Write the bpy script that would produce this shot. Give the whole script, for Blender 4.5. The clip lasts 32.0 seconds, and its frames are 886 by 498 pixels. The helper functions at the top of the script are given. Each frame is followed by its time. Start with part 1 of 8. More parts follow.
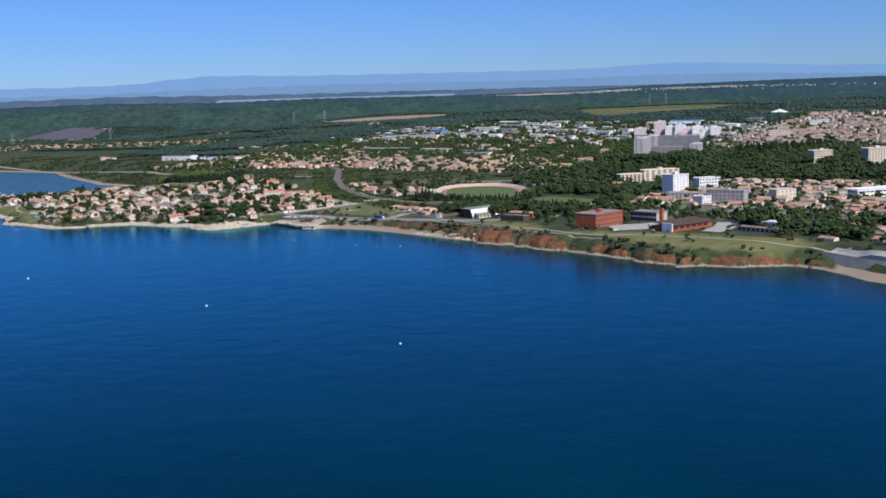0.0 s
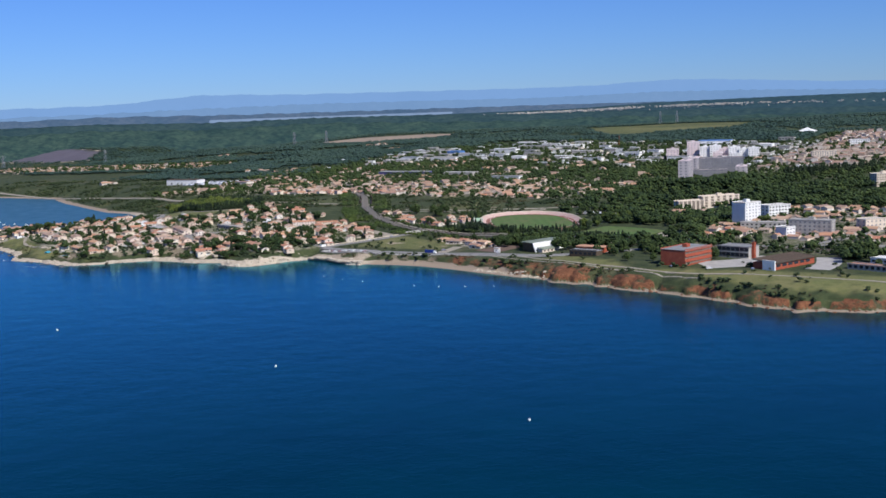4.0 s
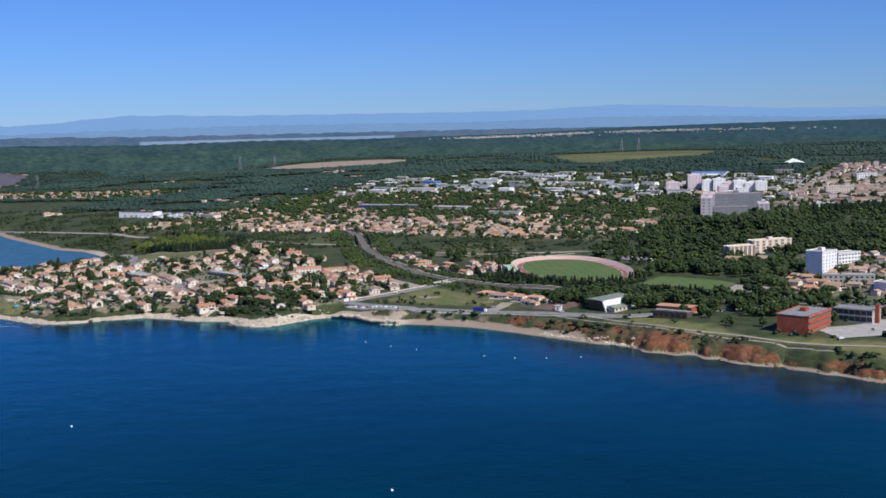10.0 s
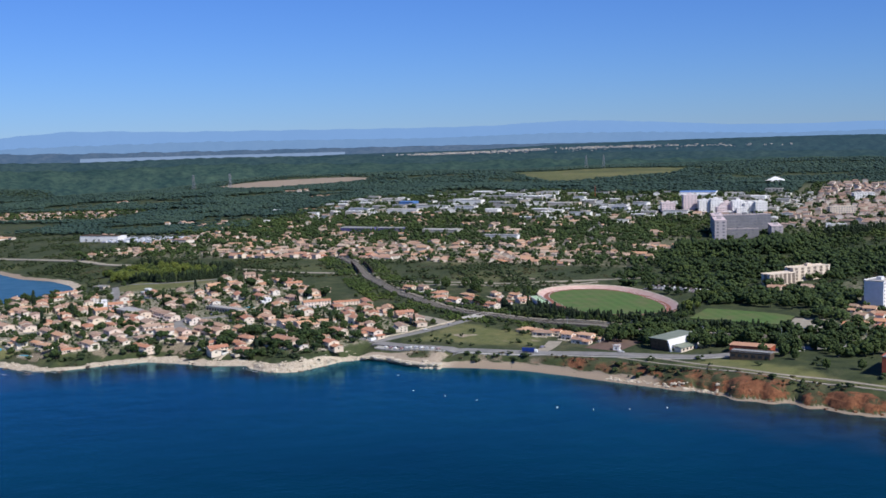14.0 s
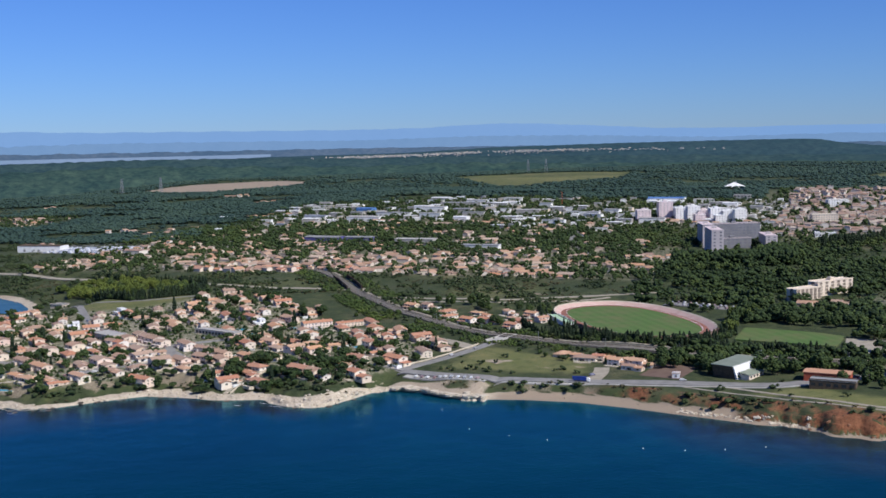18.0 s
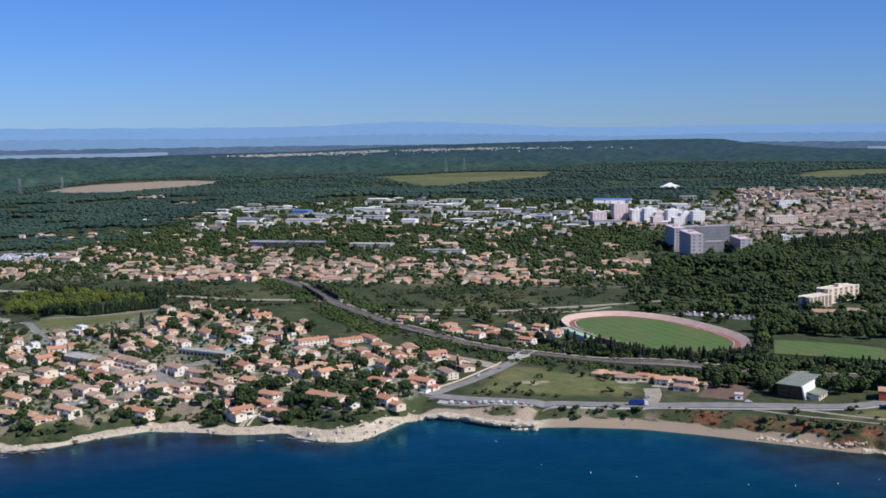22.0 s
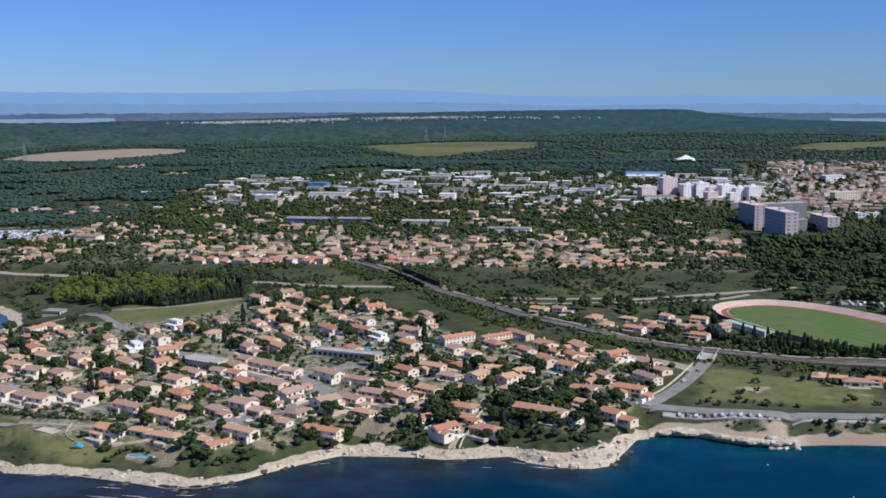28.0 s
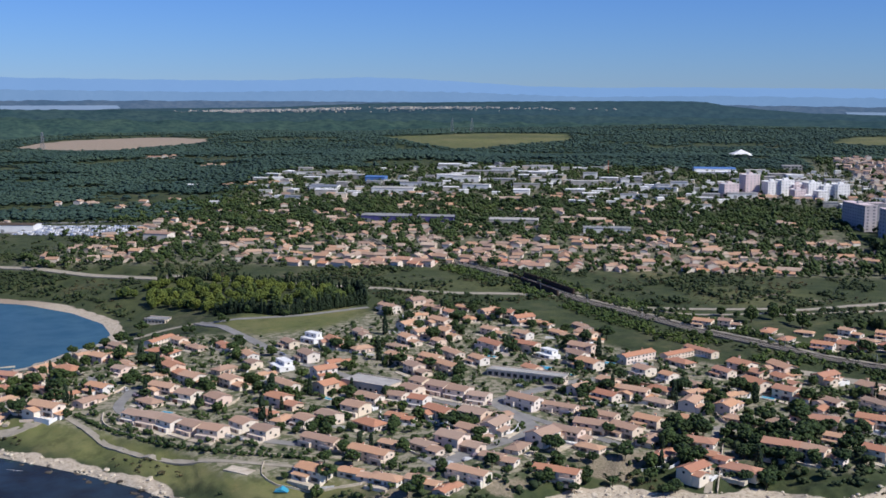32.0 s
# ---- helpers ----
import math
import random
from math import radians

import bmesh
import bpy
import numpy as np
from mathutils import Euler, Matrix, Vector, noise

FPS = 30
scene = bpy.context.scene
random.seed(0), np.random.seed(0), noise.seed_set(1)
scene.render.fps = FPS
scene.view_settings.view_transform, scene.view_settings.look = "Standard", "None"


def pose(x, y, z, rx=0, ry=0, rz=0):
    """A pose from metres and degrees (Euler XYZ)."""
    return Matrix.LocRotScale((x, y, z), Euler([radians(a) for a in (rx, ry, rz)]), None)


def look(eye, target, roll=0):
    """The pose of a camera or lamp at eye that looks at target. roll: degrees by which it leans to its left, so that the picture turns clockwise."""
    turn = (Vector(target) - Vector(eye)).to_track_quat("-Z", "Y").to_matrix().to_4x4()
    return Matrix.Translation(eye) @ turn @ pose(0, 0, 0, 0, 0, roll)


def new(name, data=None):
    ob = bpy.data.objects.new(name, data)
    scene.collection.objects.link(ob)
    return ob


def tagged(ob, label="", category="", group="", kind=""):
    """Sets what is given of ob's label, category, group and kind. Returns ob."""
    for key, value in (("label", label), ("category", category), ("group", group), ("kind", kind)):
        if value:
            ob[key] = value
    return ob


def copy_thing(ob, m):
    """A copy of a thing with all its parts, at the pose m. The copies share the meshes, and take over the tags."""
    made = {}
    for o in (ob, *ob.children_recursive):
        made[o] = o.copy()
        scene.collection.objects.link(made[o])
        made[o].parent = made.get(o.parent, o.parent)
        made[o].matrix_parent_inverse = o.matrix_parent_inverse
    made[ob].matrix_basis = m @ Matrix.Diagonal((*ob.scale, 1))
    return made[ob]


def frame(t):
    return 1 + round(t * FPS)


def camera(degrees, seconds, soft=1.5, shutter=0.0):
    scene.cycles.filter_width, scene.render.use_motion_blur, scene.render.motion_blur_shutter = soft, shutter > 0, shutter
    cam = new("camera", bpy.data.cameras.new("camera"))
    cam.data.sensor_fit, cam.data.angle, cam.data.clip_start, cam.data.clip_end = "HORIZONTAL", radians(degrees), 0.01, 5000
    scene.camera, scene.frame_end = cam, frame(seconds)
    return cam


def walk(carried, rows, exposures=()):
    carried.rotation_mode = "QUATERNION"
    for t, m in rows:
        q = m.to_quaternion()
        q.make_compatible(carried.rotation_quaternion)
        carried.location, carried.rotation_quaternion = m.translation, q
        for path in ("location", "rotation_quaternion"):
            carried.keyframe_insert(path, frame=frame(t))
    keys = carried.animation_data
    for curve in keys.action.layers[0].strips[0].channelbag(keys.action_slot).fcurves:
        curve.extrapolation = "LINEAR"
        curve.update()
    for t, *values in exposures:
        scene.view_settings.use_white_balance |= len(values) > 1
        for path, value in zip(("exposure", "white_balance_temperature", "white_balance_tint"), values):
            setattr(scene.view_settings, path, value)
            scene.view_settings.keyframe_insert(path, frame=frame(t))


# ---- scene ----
cam = camera(42.1, 32.0, 1.65)
# seconds, eye x y z, yaw, pitch, roll
PATH = [
    (0.0, 1.22, 0.94, 130.00, 0.116, -7.840, 1.692),
    (0.5, -7.35, 12.69, 130.36, -0.000, -7.721, 1.728),
    (1.0, -15.88, 24.55, 130.92, -0.124, -7.617, 1.773),
    (1.5, -24.36, 36.61, 131.63, -0.251, -7.512, 1.824),
    (2.0, -32.84, 48.82, 132.45, -0.381, -7.407, 1.876),
    (2.5, -41.31, 61.19, 133.36, -0.512, -7.301, 1.927),
    (3.0, -49.80, 73.71, 134.33, -0.643, -7.190, 1.972),
    (3.5, -58.30, 86.16, 135.48, -0.779, -7.096, 1.996),
    (5.5, -92.25, 134.88, 142.55, -1.340, -6.903, 1.818),
    (6.0, -100.86, 147.36, 143.67, -1.620, -6.801, 1.814),
    (6.5, -109.50, 159.93, 144.59, -1.981, -6.687, 1.803),
    (7.0, -118.10, 172.39, 145.52, -2.421, -6.581, 1.762),
    (7.5, -126.69, 184.73, 146.48, -2.900, -6.482, 1.710),
    (8.0, -135.28, 196.94, 147.48, -3.390, -6.398, 1.636),
    (8.5, -143.92, 209.05, 148.51, -3.859, -6.332, 1.559),
    (9.0, -152.67, 221.17, 149.56, -4.308, -6.274, 1.504),
    (9.5, -161.55, 233.34, 150.59, -4.755, -6.219, 1.465),
    (10.0, -170.56, 245.59, 151.60, -5.218, -6.157, 1.429),
    (10.5, -179.62, 257.86, 152.59, -5.692, -6.078, 1.416),
    (11.0, -188.66, 270.08, 153.57, -6.159, -5.990, 1.423),
    (11.5, -197.57, 282.18, 154.52, -6.609, -5.908, 1.421),
    (12.0, -206.35, 294.14, 155.43, -7.040, -5.830, 1.421),
    (12.5, -215.13, 306.00, 156.26, -7.459, -5.749, 1.439),
    (13.0, -223.97, 317.83, 156.99, -7.876, -5.671, 1.452),
    (13.5, -232.92, 329.65, 157.63, -8.299, -5.591, 1.456),
    (14.0, -242.02, 341.49, 158.16, -8.733, -5.509, 1.459),
    (14.5, -251.14, 353.30, 158.75, -9.185, -5.454, 1.444),
    (16.5, -287.60, 400.19, 162.23, -11.228, -5.499, 1.210),
    (17.0, -296.82, 412.13, 162.77, -11.943, -5.506, 1.206),
    (17.5, -306.08, 424.16, 163.21, -12.722, -5.517, 1.209),
    (18.0, -315.38, 436.28, 163.67, -13.504, -5.537, 1.193),
    (18.5, -324.74, 448.46, 164.11, -14.280, -5.563, 1.170),
    (19.0, -334.10, 460.68, 164.53, -15.046, -5.594, 1.140),
    (19.5, -343.39, 472.88, 164.93, -15.794, -5.626, 1.100),
    (20.0, -352.58, 485.06, 165.30, -16.528, -5.656, 1.060),
    (20.5, -361.71, 497.31, 165.66, -17.271, -5.678, 1.039),
    (21.0, -370.90, 509.68, 165.99, -18.041, -5.687, 1.023),
    (21.5, -380.25, 522.22, 166.31, -18.840, -5.698, 0.984),
    (22.0, -389.76, 534.93, 166.60, -19.636, -5.743, 0.918),
    (22.5, -399.35, 547.74, 166.86, -20.370, -5.841, 0.839),
    (23.0, -408.90, 560.59, 167.08, -20.988, -5.983, 0.761),
    (23.5, -418.37, 573.48, 167.28, -21.485, -6.151, 0.690),
    (24.0, -427.83, 586.41, 167.46, -21.892, -6.324, 0.640),
    (24.5, -437.32, 599.40, 167.60, -22.231, -6.487, 0.608),
    (25.0, -446.91, 612.43, 167.72, -22.536, -6.650, 0.572),
    (25.5, -456.61, 625.49, 167.82, -22.834, -6.810, 0.537),
    (27.5, -496.06, 677.75, 168.11, -23.804, -7.243, 0.377),
    (28.0, -505.98, 691.43, 168.14, -24.032, -7.361, 0.337),
    (28.5, -515.93, 705.33, 168.17, -24.259, -7.479, 0.316),
    (29.0, -525.86, 719.38, 168.23, -24.499, -7.579, 0.269),
    (29.5, -535.78, 733.64, 168.33, -24.716, -7.659, 0.204),
    (30.0, -545.69, 748.14, 168.49, -24.887, -7.717, 0.136),
    (30.5, -555.53, 762.86, 168.68, -25.014, -7.760, 0.059),
    (31.0, -565.27, 777.80, 168.90, -25.109, -7.796, -0.020),
    (31.5, -574.88, 792.93, 169.14, -25.184, -7.832, -0.094),
    (32.0, -584.29, 808.10, 169.38, -25.293, -7.879, -0.200),
]
walk(cam, [(t, pose(x, y, z, 90 + pitch, roll, yaw)) for t, x, y, z, yaw, pitch, roll in PATH])

# ---------------------------------------------------------------- daylight: one sun and the sky
SUN_AZIMUTH, SUN_HEIGHT = 145.0, 43.0
world = bpy.data.worlds.new("sky")
scene.world = world
world.use_nodes = True
sky = world.node_tree.nodes.new("ShaderNodeTexSky")
sky.sky_type, sky.sun_disc = "NISHITA", False
sky.sun_elevation, sky.sun_rotation = radians(SUN_HEIGHT), radians(SUN_AZIMUTH)
sky.air_density, sky.dust_density, sky.ozone_density, sky.altitude = 1.0, 0.0, 6.0, 150
blue = world.node_tree.nodes.new("ShaderNodeMix")
blue.data_type, blue.blend_type = "RGBA", "MULTIPLY"
blue.inputs[0].default_value, blue.inputs[7].default_value = 1.0, (0.435, 0.675, 1.24, 1)
world.node_tree.links.new(sky.outputs[0], blue.inputs[6])
world.node_tree.links.new(blue.outputs[2], world.node_tree.nodes["Background"].inputs[0])
world.node_tree.nodes["Background"].inputs[1].default_value = 0.086
sun = new("sun", bpy.data.lights.new("sun", "SUN"))
sun.data.energy, sun.data.angle, sun.data.color = 5.0, radians(0.53), (1.0, 0.97, 0.935)
sun.matrix_world = look((0, 0, 0), (-math.sin(radians(SUN_AZIMUTH)) * math.cos(radians(SUN_HEIGHT)), -math.cos(radians(SUN_AZIMUTH)) * math.cos(radians(SUN_HEIGHT)), -math.sin(radians(SUN_HEIGHT))))
scene.view_settings.exposure = 0.0

# ---------------------------------------------------------------- materials
def shader(name, rough=0.9):
    m = bpy.data.materials.new(name)
    m.use_nodes = True
    b = m.node_tree.nodes["Principled BSDF"]
    b.inputs["Roughness"].default_value = rough
    b.inputs["Specular IOR Level"].default_value = 0.25
    return m, m.node_tree.nodes, m.node_tree.links, b


def noise_of(nodes, links, scale, detail=6.0, rough=0.6, where="Object"):
    t = nodes.new("ShaderNodeTexCoord")
    n = nodes.new("ShaderNodeTexNoise")
    n.inputs["Scale"].default_value, n.inputs["Detail"].default_value, n.inputs["Roughness"].default_value = scale, detail, rough
    if where == "World":
        g = nodes.new("ShaderNodeNewGeometry")
        links.new(g.outputs["Position"], n.inputs["Vector"])
    else:
        links.new(t.outputs[where], n.inputs["Vector"])
    return n.outputs["Fac"]


def ramp(nodes, links, fac, stops):
    r = nodes.new("ShaderNodeValToRGB")
    links.new(fac, r.inputs["Fac"])
    e = r.color_ramp.elements
    while len(e) < len(stops):
        e.new(0.5)
    for s, (p, c) in zip(e, stops):
        s.position, s.color = p, (*c, 1)
    return r.outputs["Color"]


def mix(nodes, links, fac, a, b, how="MIX"):
    n = nodes.new("ShaderNodeMix")
    n.data_type, n.blend_type = "RGBA", how
    for value, socket in ((fac, n.inputs[0]), (a, n.inputs[6]), (b, n.inputs[7])):
        if isinstance(value, bpy.types.NodeSocket):
            links.new(value, socket)
        elif isinstance(value, tuple):
            socket.default_value = (*value, 1)
        else:
            socket.default_value = value
    return n.outputs[2]


def bump(nodes, links, b, fac, strength, distance):
    n = nodes.new("ShaderNodeBump")
    n.inputs["Strength"].default_value, n.inputs["Distance"].default_value = strength, distance
    links.new(fac, n.inputs["Height"])
    links.new(n.outputs["Normal"], b.inputs["Normal"])


def plain(name, dark, light, scale=0.5, rough=0.85, grain=8.0, relief=0.02, metal=0.0, spread=(), where="World", island=False):
    """A worn surface: two scales of variation between two colours; spread: colours that single objects take at random."""
    m, nodes, links, b = shader(name, rough)
    big = noise_of(nodes, links, scale, where=where)
    col = ramp(nodes, links, big, ((0.3, dark), (0.7, light)))
    if spread:
        info = nodes.new("ShaderNodeNewGeometry" if island else "ShaderNodeObjectInfo")
        pick = ramp(nodes, links, info.outputs["Random Per Island" if island else "Random"], [((i + 0.5) / len(spread), c) for i, c in enumerate(spread)])
        col = mix(nodes, links, 0.72, col, pick)
    fine = noise_of(nodes, links, grain, where=where)
    col = mix(nodes, links, 0.28, col, ramp(nodes, links, fine, ((0.25, (0.45, 0.45, 0.45)), (0.75, (1.0, 1.0, 1.0)))), "MULTIPLY")
    links.new(col, b.inputs["Base Color"])
    b.inputs["Metallic"].default_value = metal
    if relief:
        bump(nodes, links, b, fine, 0.5, relief)
    return m


def mown_turf():
    """Short grass with mowing stripes and worn patches."""
    m, nodes, links, b = shader("mown_green_turf", 0.95)
    g = nodes.new("ShaderNodeNewGeometry")
    w = nodes.new("ShaderNodeTexWave")
    w.inputs["Scale"].default_value, w.inputs["Distortion"].default_value = 0.035, 0.6
    links.new(g.outputs["Position"], w.inputs["Vector"])
    stripe = ramp(nodes, links, w.outputs["Fac"], ((0.4, (0.078, 0.142, 0.036)), (0.6, (0.092, 0.160, 0.042))))
    wear = noise_of(nodes, links, 0.05, 6.0, 0.65, "World")
    col = mix(nodes, links, ramp(nodes, links, wear, ((0.44, (0, 0, 0)), (0.66, (0.85, 0.85, 0.85)))), stripe, (0.145, 0.145, 0.062))
    fine = noise_of(nodes, links, 1.4, 5.0, 0.6, "World")
    col = mix(nodes, links, 0.35, col, ramp(nodes, links, fine, ((0.3, (0.6, 0.6, 0.6)), (0.7, (1.1, 1.1, 1.1)))), "MULTIPLY")
    links.new(col, b.inputs["Base Color"])
    bump(nodes, links, b, fine, 0.4, 0.03)
    return m


def foliage(name, dark, light, spread=0.02, grain=0.7, relief=0.5):
    m, nodes, links, b = shader(name, 0.75)
    g = nodes.new("ShaderNodeNewGeometry")
    col = ramp(nodes, links, g.outputs["Random Per Island"], ((0.0, dark), (1.0, light)))
    fine = noise_of(nodes, links, 1.3, where="World")
    patch = noise_of(nodes, links, spread, 5.0, where="World")
    col = mix(nodes, links, 0.55, col, ramp(nodes, links, patch, ((0.34, (0.5, 0.6, 0.56)), (0.5, (1.0, 1.0, 0.9)), (0.66, (1.7, 1.45, 1.1)))), "MULTIPLY")
    col = mix(nodes, links, grain, col, ramp(nodes, links, fine, ((0.3, (0.4, 0.45, 0.4)), (0.7, (1.0, 1.0, 1.0)))), "MULTIPLY")
    links.new(col, b.inputs["Base Color"])
    bump(nodes, links, b, fine, 0.9, relief)
    return m


def ground_material():
    """Scrub as the base; the sheet's cover layer says where sand and rock (red), meadow (green) and red earth (blue) lie, the fabric layer where paved yards (red), brown sand (green) and woodland floor (blue) lie."""
    m, nodes, links, b = shader("ground_cover", 0.95)
    a = nodes.new("ShaderNodeVertexColor")
    a.layer_name = "cover"
    f = nodes.new("ShaderNodeVertexColor")
    f.layer_name = "fabric"
    sep, sep2 = nodes.new("ShaderNodeSeparateColor"), nodes.new("ShaderNodeSeparateColor")
    links.new(a.outputs["Color"], sep.inputs[0])
    links.new(f.outputs["Color"], sep2.inputs[0])
    n1 = noise_of(nodes, links, 0.02, 8.0, 0.65, "World")
    n2 = noise_of(nodes, links, 0.25, 6.0, 0.65, "World")
    n3 = noise_of(nodes, links, 1.5, 4.0, 0.6, "World")
    n4 = noise_of(nodes, links, 0.09, 8.0, 0.72, "World")
    scrub = mix(nodes, links, n2, ramp(nodes, links, n1, ((0.3, (0.042, 0.060, 0.020)), (0.52, (0.058, 0.078, 0.029)), (0.72, (0.150, 0.135, 0.075)))), (0.042, 0.057, 0.024))
    scrub = mix(nodes, links, 0.75, scrub, ramp(nodes, links, n4, ((0.36, (0.40, 0.44, 0.42)), (0.48, (0.86, 0.86, 0.9)), (0.62, (1.4, 1.22, 1.2)), (0.72, (2.2, 1.75, 1.6)))), "MULTIPLY")
    meadow = mix(nodes, links, n2, ramp(nodes, links, n1, ((0.3, (0.100, 0.130, 0.038)), (0.7, (0.240, 0.205, 0.098)))), (0.150, 0.155, 0.060))
    meadow = mix(nodes, links, 0.6, meadow, ramp(nodes, links, n4, ((0.36, (0.45, 0.5, 0.42)), (0.46, (0.95, 1.0, 0.9)), (0.6, (1.2, 1.12, 1.05)), (0.7, (1.9, 1.5, 1.5)))), "MULTIPLY")
    sand = mix(nodes, links, n2, ramp(nodes, links, n3, ((0.3, (0.30, 0.245, 0.175)), (0.7, (0.64, 0.555, 0.43)))), (0.52, 0.445, 0.34))
    n5 = noise_of(nodes, links, 0.55, 10.0, 0.78, "World")
    sand = mix(nodes, links, 0.8, sand, ramp(nodes, links, n5, ((0.36, (0.42, 0.38, 0.33)), (0.47, (0.88, 0.86, 0.84)), (0.58, (1.08, 1.08, 1.08)))), "MULTIPLY")
    earth = mix(nodes, links, n2, ramp(nodes, links, n3, ((0.3, (0.075, 0.029, 0.016)), (0.7, (0.38, 0.165, 0.080)))), (0.205, 0.086, 0.042))
    earth = mix(nodes, links, 0.85, earth, ramp(nodes, links, n5, ((0.34, (0.30, 0.28, 0.27)), (0.47, (0.85, 0.82, 0.8)), (0.56, (1.0, 1.0, 1.0)), (0.68, (1.55, 1.6, 1.6)))), "MULTIPLY")
    earth = mix(nodes, links, ramp(nodes, links, n4, ((0.43, (0, 0, 0)), (0.50, (1, 1, 1)))), (0.070, 0.068, 0.034), earth)
    earth = mix(nodes, links, 0.7, earth, ramp(nodes, links, n2, ((0.36, (0.45, 0.42, 0.4)), (0.55, (1.0, 1.0, 1.0)), (0.7, (1.25, 1.3, 1.35)))), "MULTIPLY")
    paved = mix(nodes, links, n2, ramp(nodes, links, n2, ((0.38, (0.045, 0.080, 0.022)), (0.48, (0.095, 0.115, 0.048)), (0.55, (0.58, 0.50, 0.39)))), (0.165, 0.155, 0.100))
    def edge(value, soft=0.45):
        """A mask with a ragged border."""
        add = nodes.new("ShaderNodeMath")
        add.operation = "MULTIPLY_ADD"
        links.new(n3, add.inputs[0])
        add.inputs[1].default_value = soft
        links.new(value, add.inputs[2])
        span = nodes.new("ShaderNodeMapRange")
        span.interpolation_type = "SMOOTHSTEP"
        span.inputs["From Min"].default_value, span.inputs["From Max"].default_value = 0.55, 0.85
        links.new(add.outputs[0], span.inputs["Value"])
        return span.outputs["Result"]

    col = mix(nodes, links, sep.outputs[1], scrub, meadow)
    col = mix(nodes, links, sep2.outputs[0], col, paved)
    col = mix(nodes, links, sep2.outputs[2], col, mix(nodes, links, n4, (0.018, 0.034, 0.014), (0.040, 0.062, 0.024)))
    basin = nodes.new("ShaderNodeVertexColor")
    basin.layer_name = "basin"
    col = mix(nodes, links, basin.outputs["Color"], col, mix(nodes, links, n1, (0.075, 0.068, 0.085), (0.14, 0.125, 0.15)))
    brown = mix(nodes, links, n2, ramp(nodes, links, n3, ((0.3, (0.24, 0.185, 0.13)), (0.7, (0.38, 0.30, 0.22)))), (0.31, 0.245, 0.178))
    sand = mix(nodes, links, sep2.outputs[1], sand, brown)
    col = mix(nodes, links, edge(sep.outputs[0]), col, sand)
    col = mix(nodes, links, edge(sep.outputs[2]), col, earth)
    links.new(col, b.inputs["Base Color"])
    bump(nodes, links, b, n3, 0.8, 0.5)
    return m


def sea_material():
    """The water's own deep blue, with a Fresnel share of sky reflection on ripples."""
    m = bpy.data.materials.new("sea_water")
    m.use_nodes = True
    nodes, links = m.node_tree.nodes, m.node_tree.links
    nodes.remove(nodes["Principled BSDF"])
    body, gloss, both = nodes.new("ShaderNodeBsdfDiffuse"), nodes.new("ShaderNodeBsdfGlossy"), nodes.new("ShaderNodeMixShader")
    big = noise_of(nodes, links, 0.004, 6.0, 0.6, "World")
    mid = noise_of(nodes, links, 0.05, 5.0, 0.6, "World")
    col = ramp(nodes, links, big, ((0.32, (0.0, 0.0192, 0.0380)), (0.68, (0.0, 0.0295, 0.0520))))
    a = nodes.new("ShaderNodeVertexColor")
    a.layer_name = "depth"
    sep = nodes.new("ShaderNodeSeparateColor")
    links.new(a.outputs["Color"], sep.inputs[0])
    shallow = ramp(nodes, links, mid, ((0.35, (0.002, 0.042, 0.085)), (0.65, (0.006, 0.075, 0.115))))
    col = mix(nodes, links, sep.outputs[0], col, shallow)
    # weed colour, shared with the dark reflection painted below the cliffs
    weed = ramp(nodes, links, mid, ((0.38, (0.022, 0.020, 0.018)), (0.62, (0.030, 0.040, 0.050))))
    col = mix(nodes, links, sep.outputs[1], col, weed)
    col = mix(nodes, links, sep.outputs[2], col, ramp(nodes, links, mid, ((0.35, (0.050, 0.110, 0.150)), (0.65, (0.075, 0.140, 0.180)))))
    links.new(col, body.inputs["Color"])
    gloss.inputs["Color"].default_value = (0.28, 0.71, 0.85, 1)
    gloss.inputs["Roughness"].default_value = 0.16
    w1 = noise_of(nodes, links, 0.35, 4.0, 0.6, "World")
    w2 = noise_of(nodes, links, 0.05, 4.0, 0.55, "World")
    add = nodes.new("ShaderNodeMath")
    add.operation = "MULTIPLY_ADD"
    links.new(w2, add.inputs[0])
    add.inputs[1].default_value = 3.0
    links.new(w1, add.inputs[2])
    n = nodes.new("ShaderNodeBump")
    n.inputs["Strength"].default_value, n.inputs["Distance"].default_value = 0.2, 0.5
    links.new(add.outputs[0], n.inputs["Height"])
    links.new(n.outputs["Normal"], gloss.inputs["Normal"])
    share = nodes.new("ShaderNodeFresnel")
    share.inputs["IOR"].default_value = 1.36
    links.new(n.outputs["Normal"], share.inputs["Normal"])
    calm = nodes.new("ShaderNodeMapRange")
    calm.inputs["From Min"].default_value, calm.inputs["From Max"].default_value = 0.12, 0.50
    calm.inputs["To Min"].default_value, calm.inputs["To Max"].default_value = 0.02, 0.58
    links.new(share.outputs[0], calm.inputs["Value"])
    murk = nodes.new("ShaderNodeMath")
    murk.operation = "MULTIPLY_ADD"
    links.new(sep.outputs[2], murk.inputs[0])
    murk.inputs[1].default_value, murk.inputs[2].default_value = -0.75, 1.0
    part_ = nodes.new("ShaderNodeMath")
    part_.operation = "MULTIPLY"
    links.new(calm.outputs["Result"], part_.inputs[0])
    links.new(murk.outputs[0], part_.inputs[1])
    links.new(part_.outputs[0], both.inputs[0])
    links.new(body.outputs[0], both.inputs[1])
    links.new(gloss.outputs[0], both.inputs[2])
    links.new(both.outputs[0], nodes["Material Output"].inputs["Surface"])
    return m


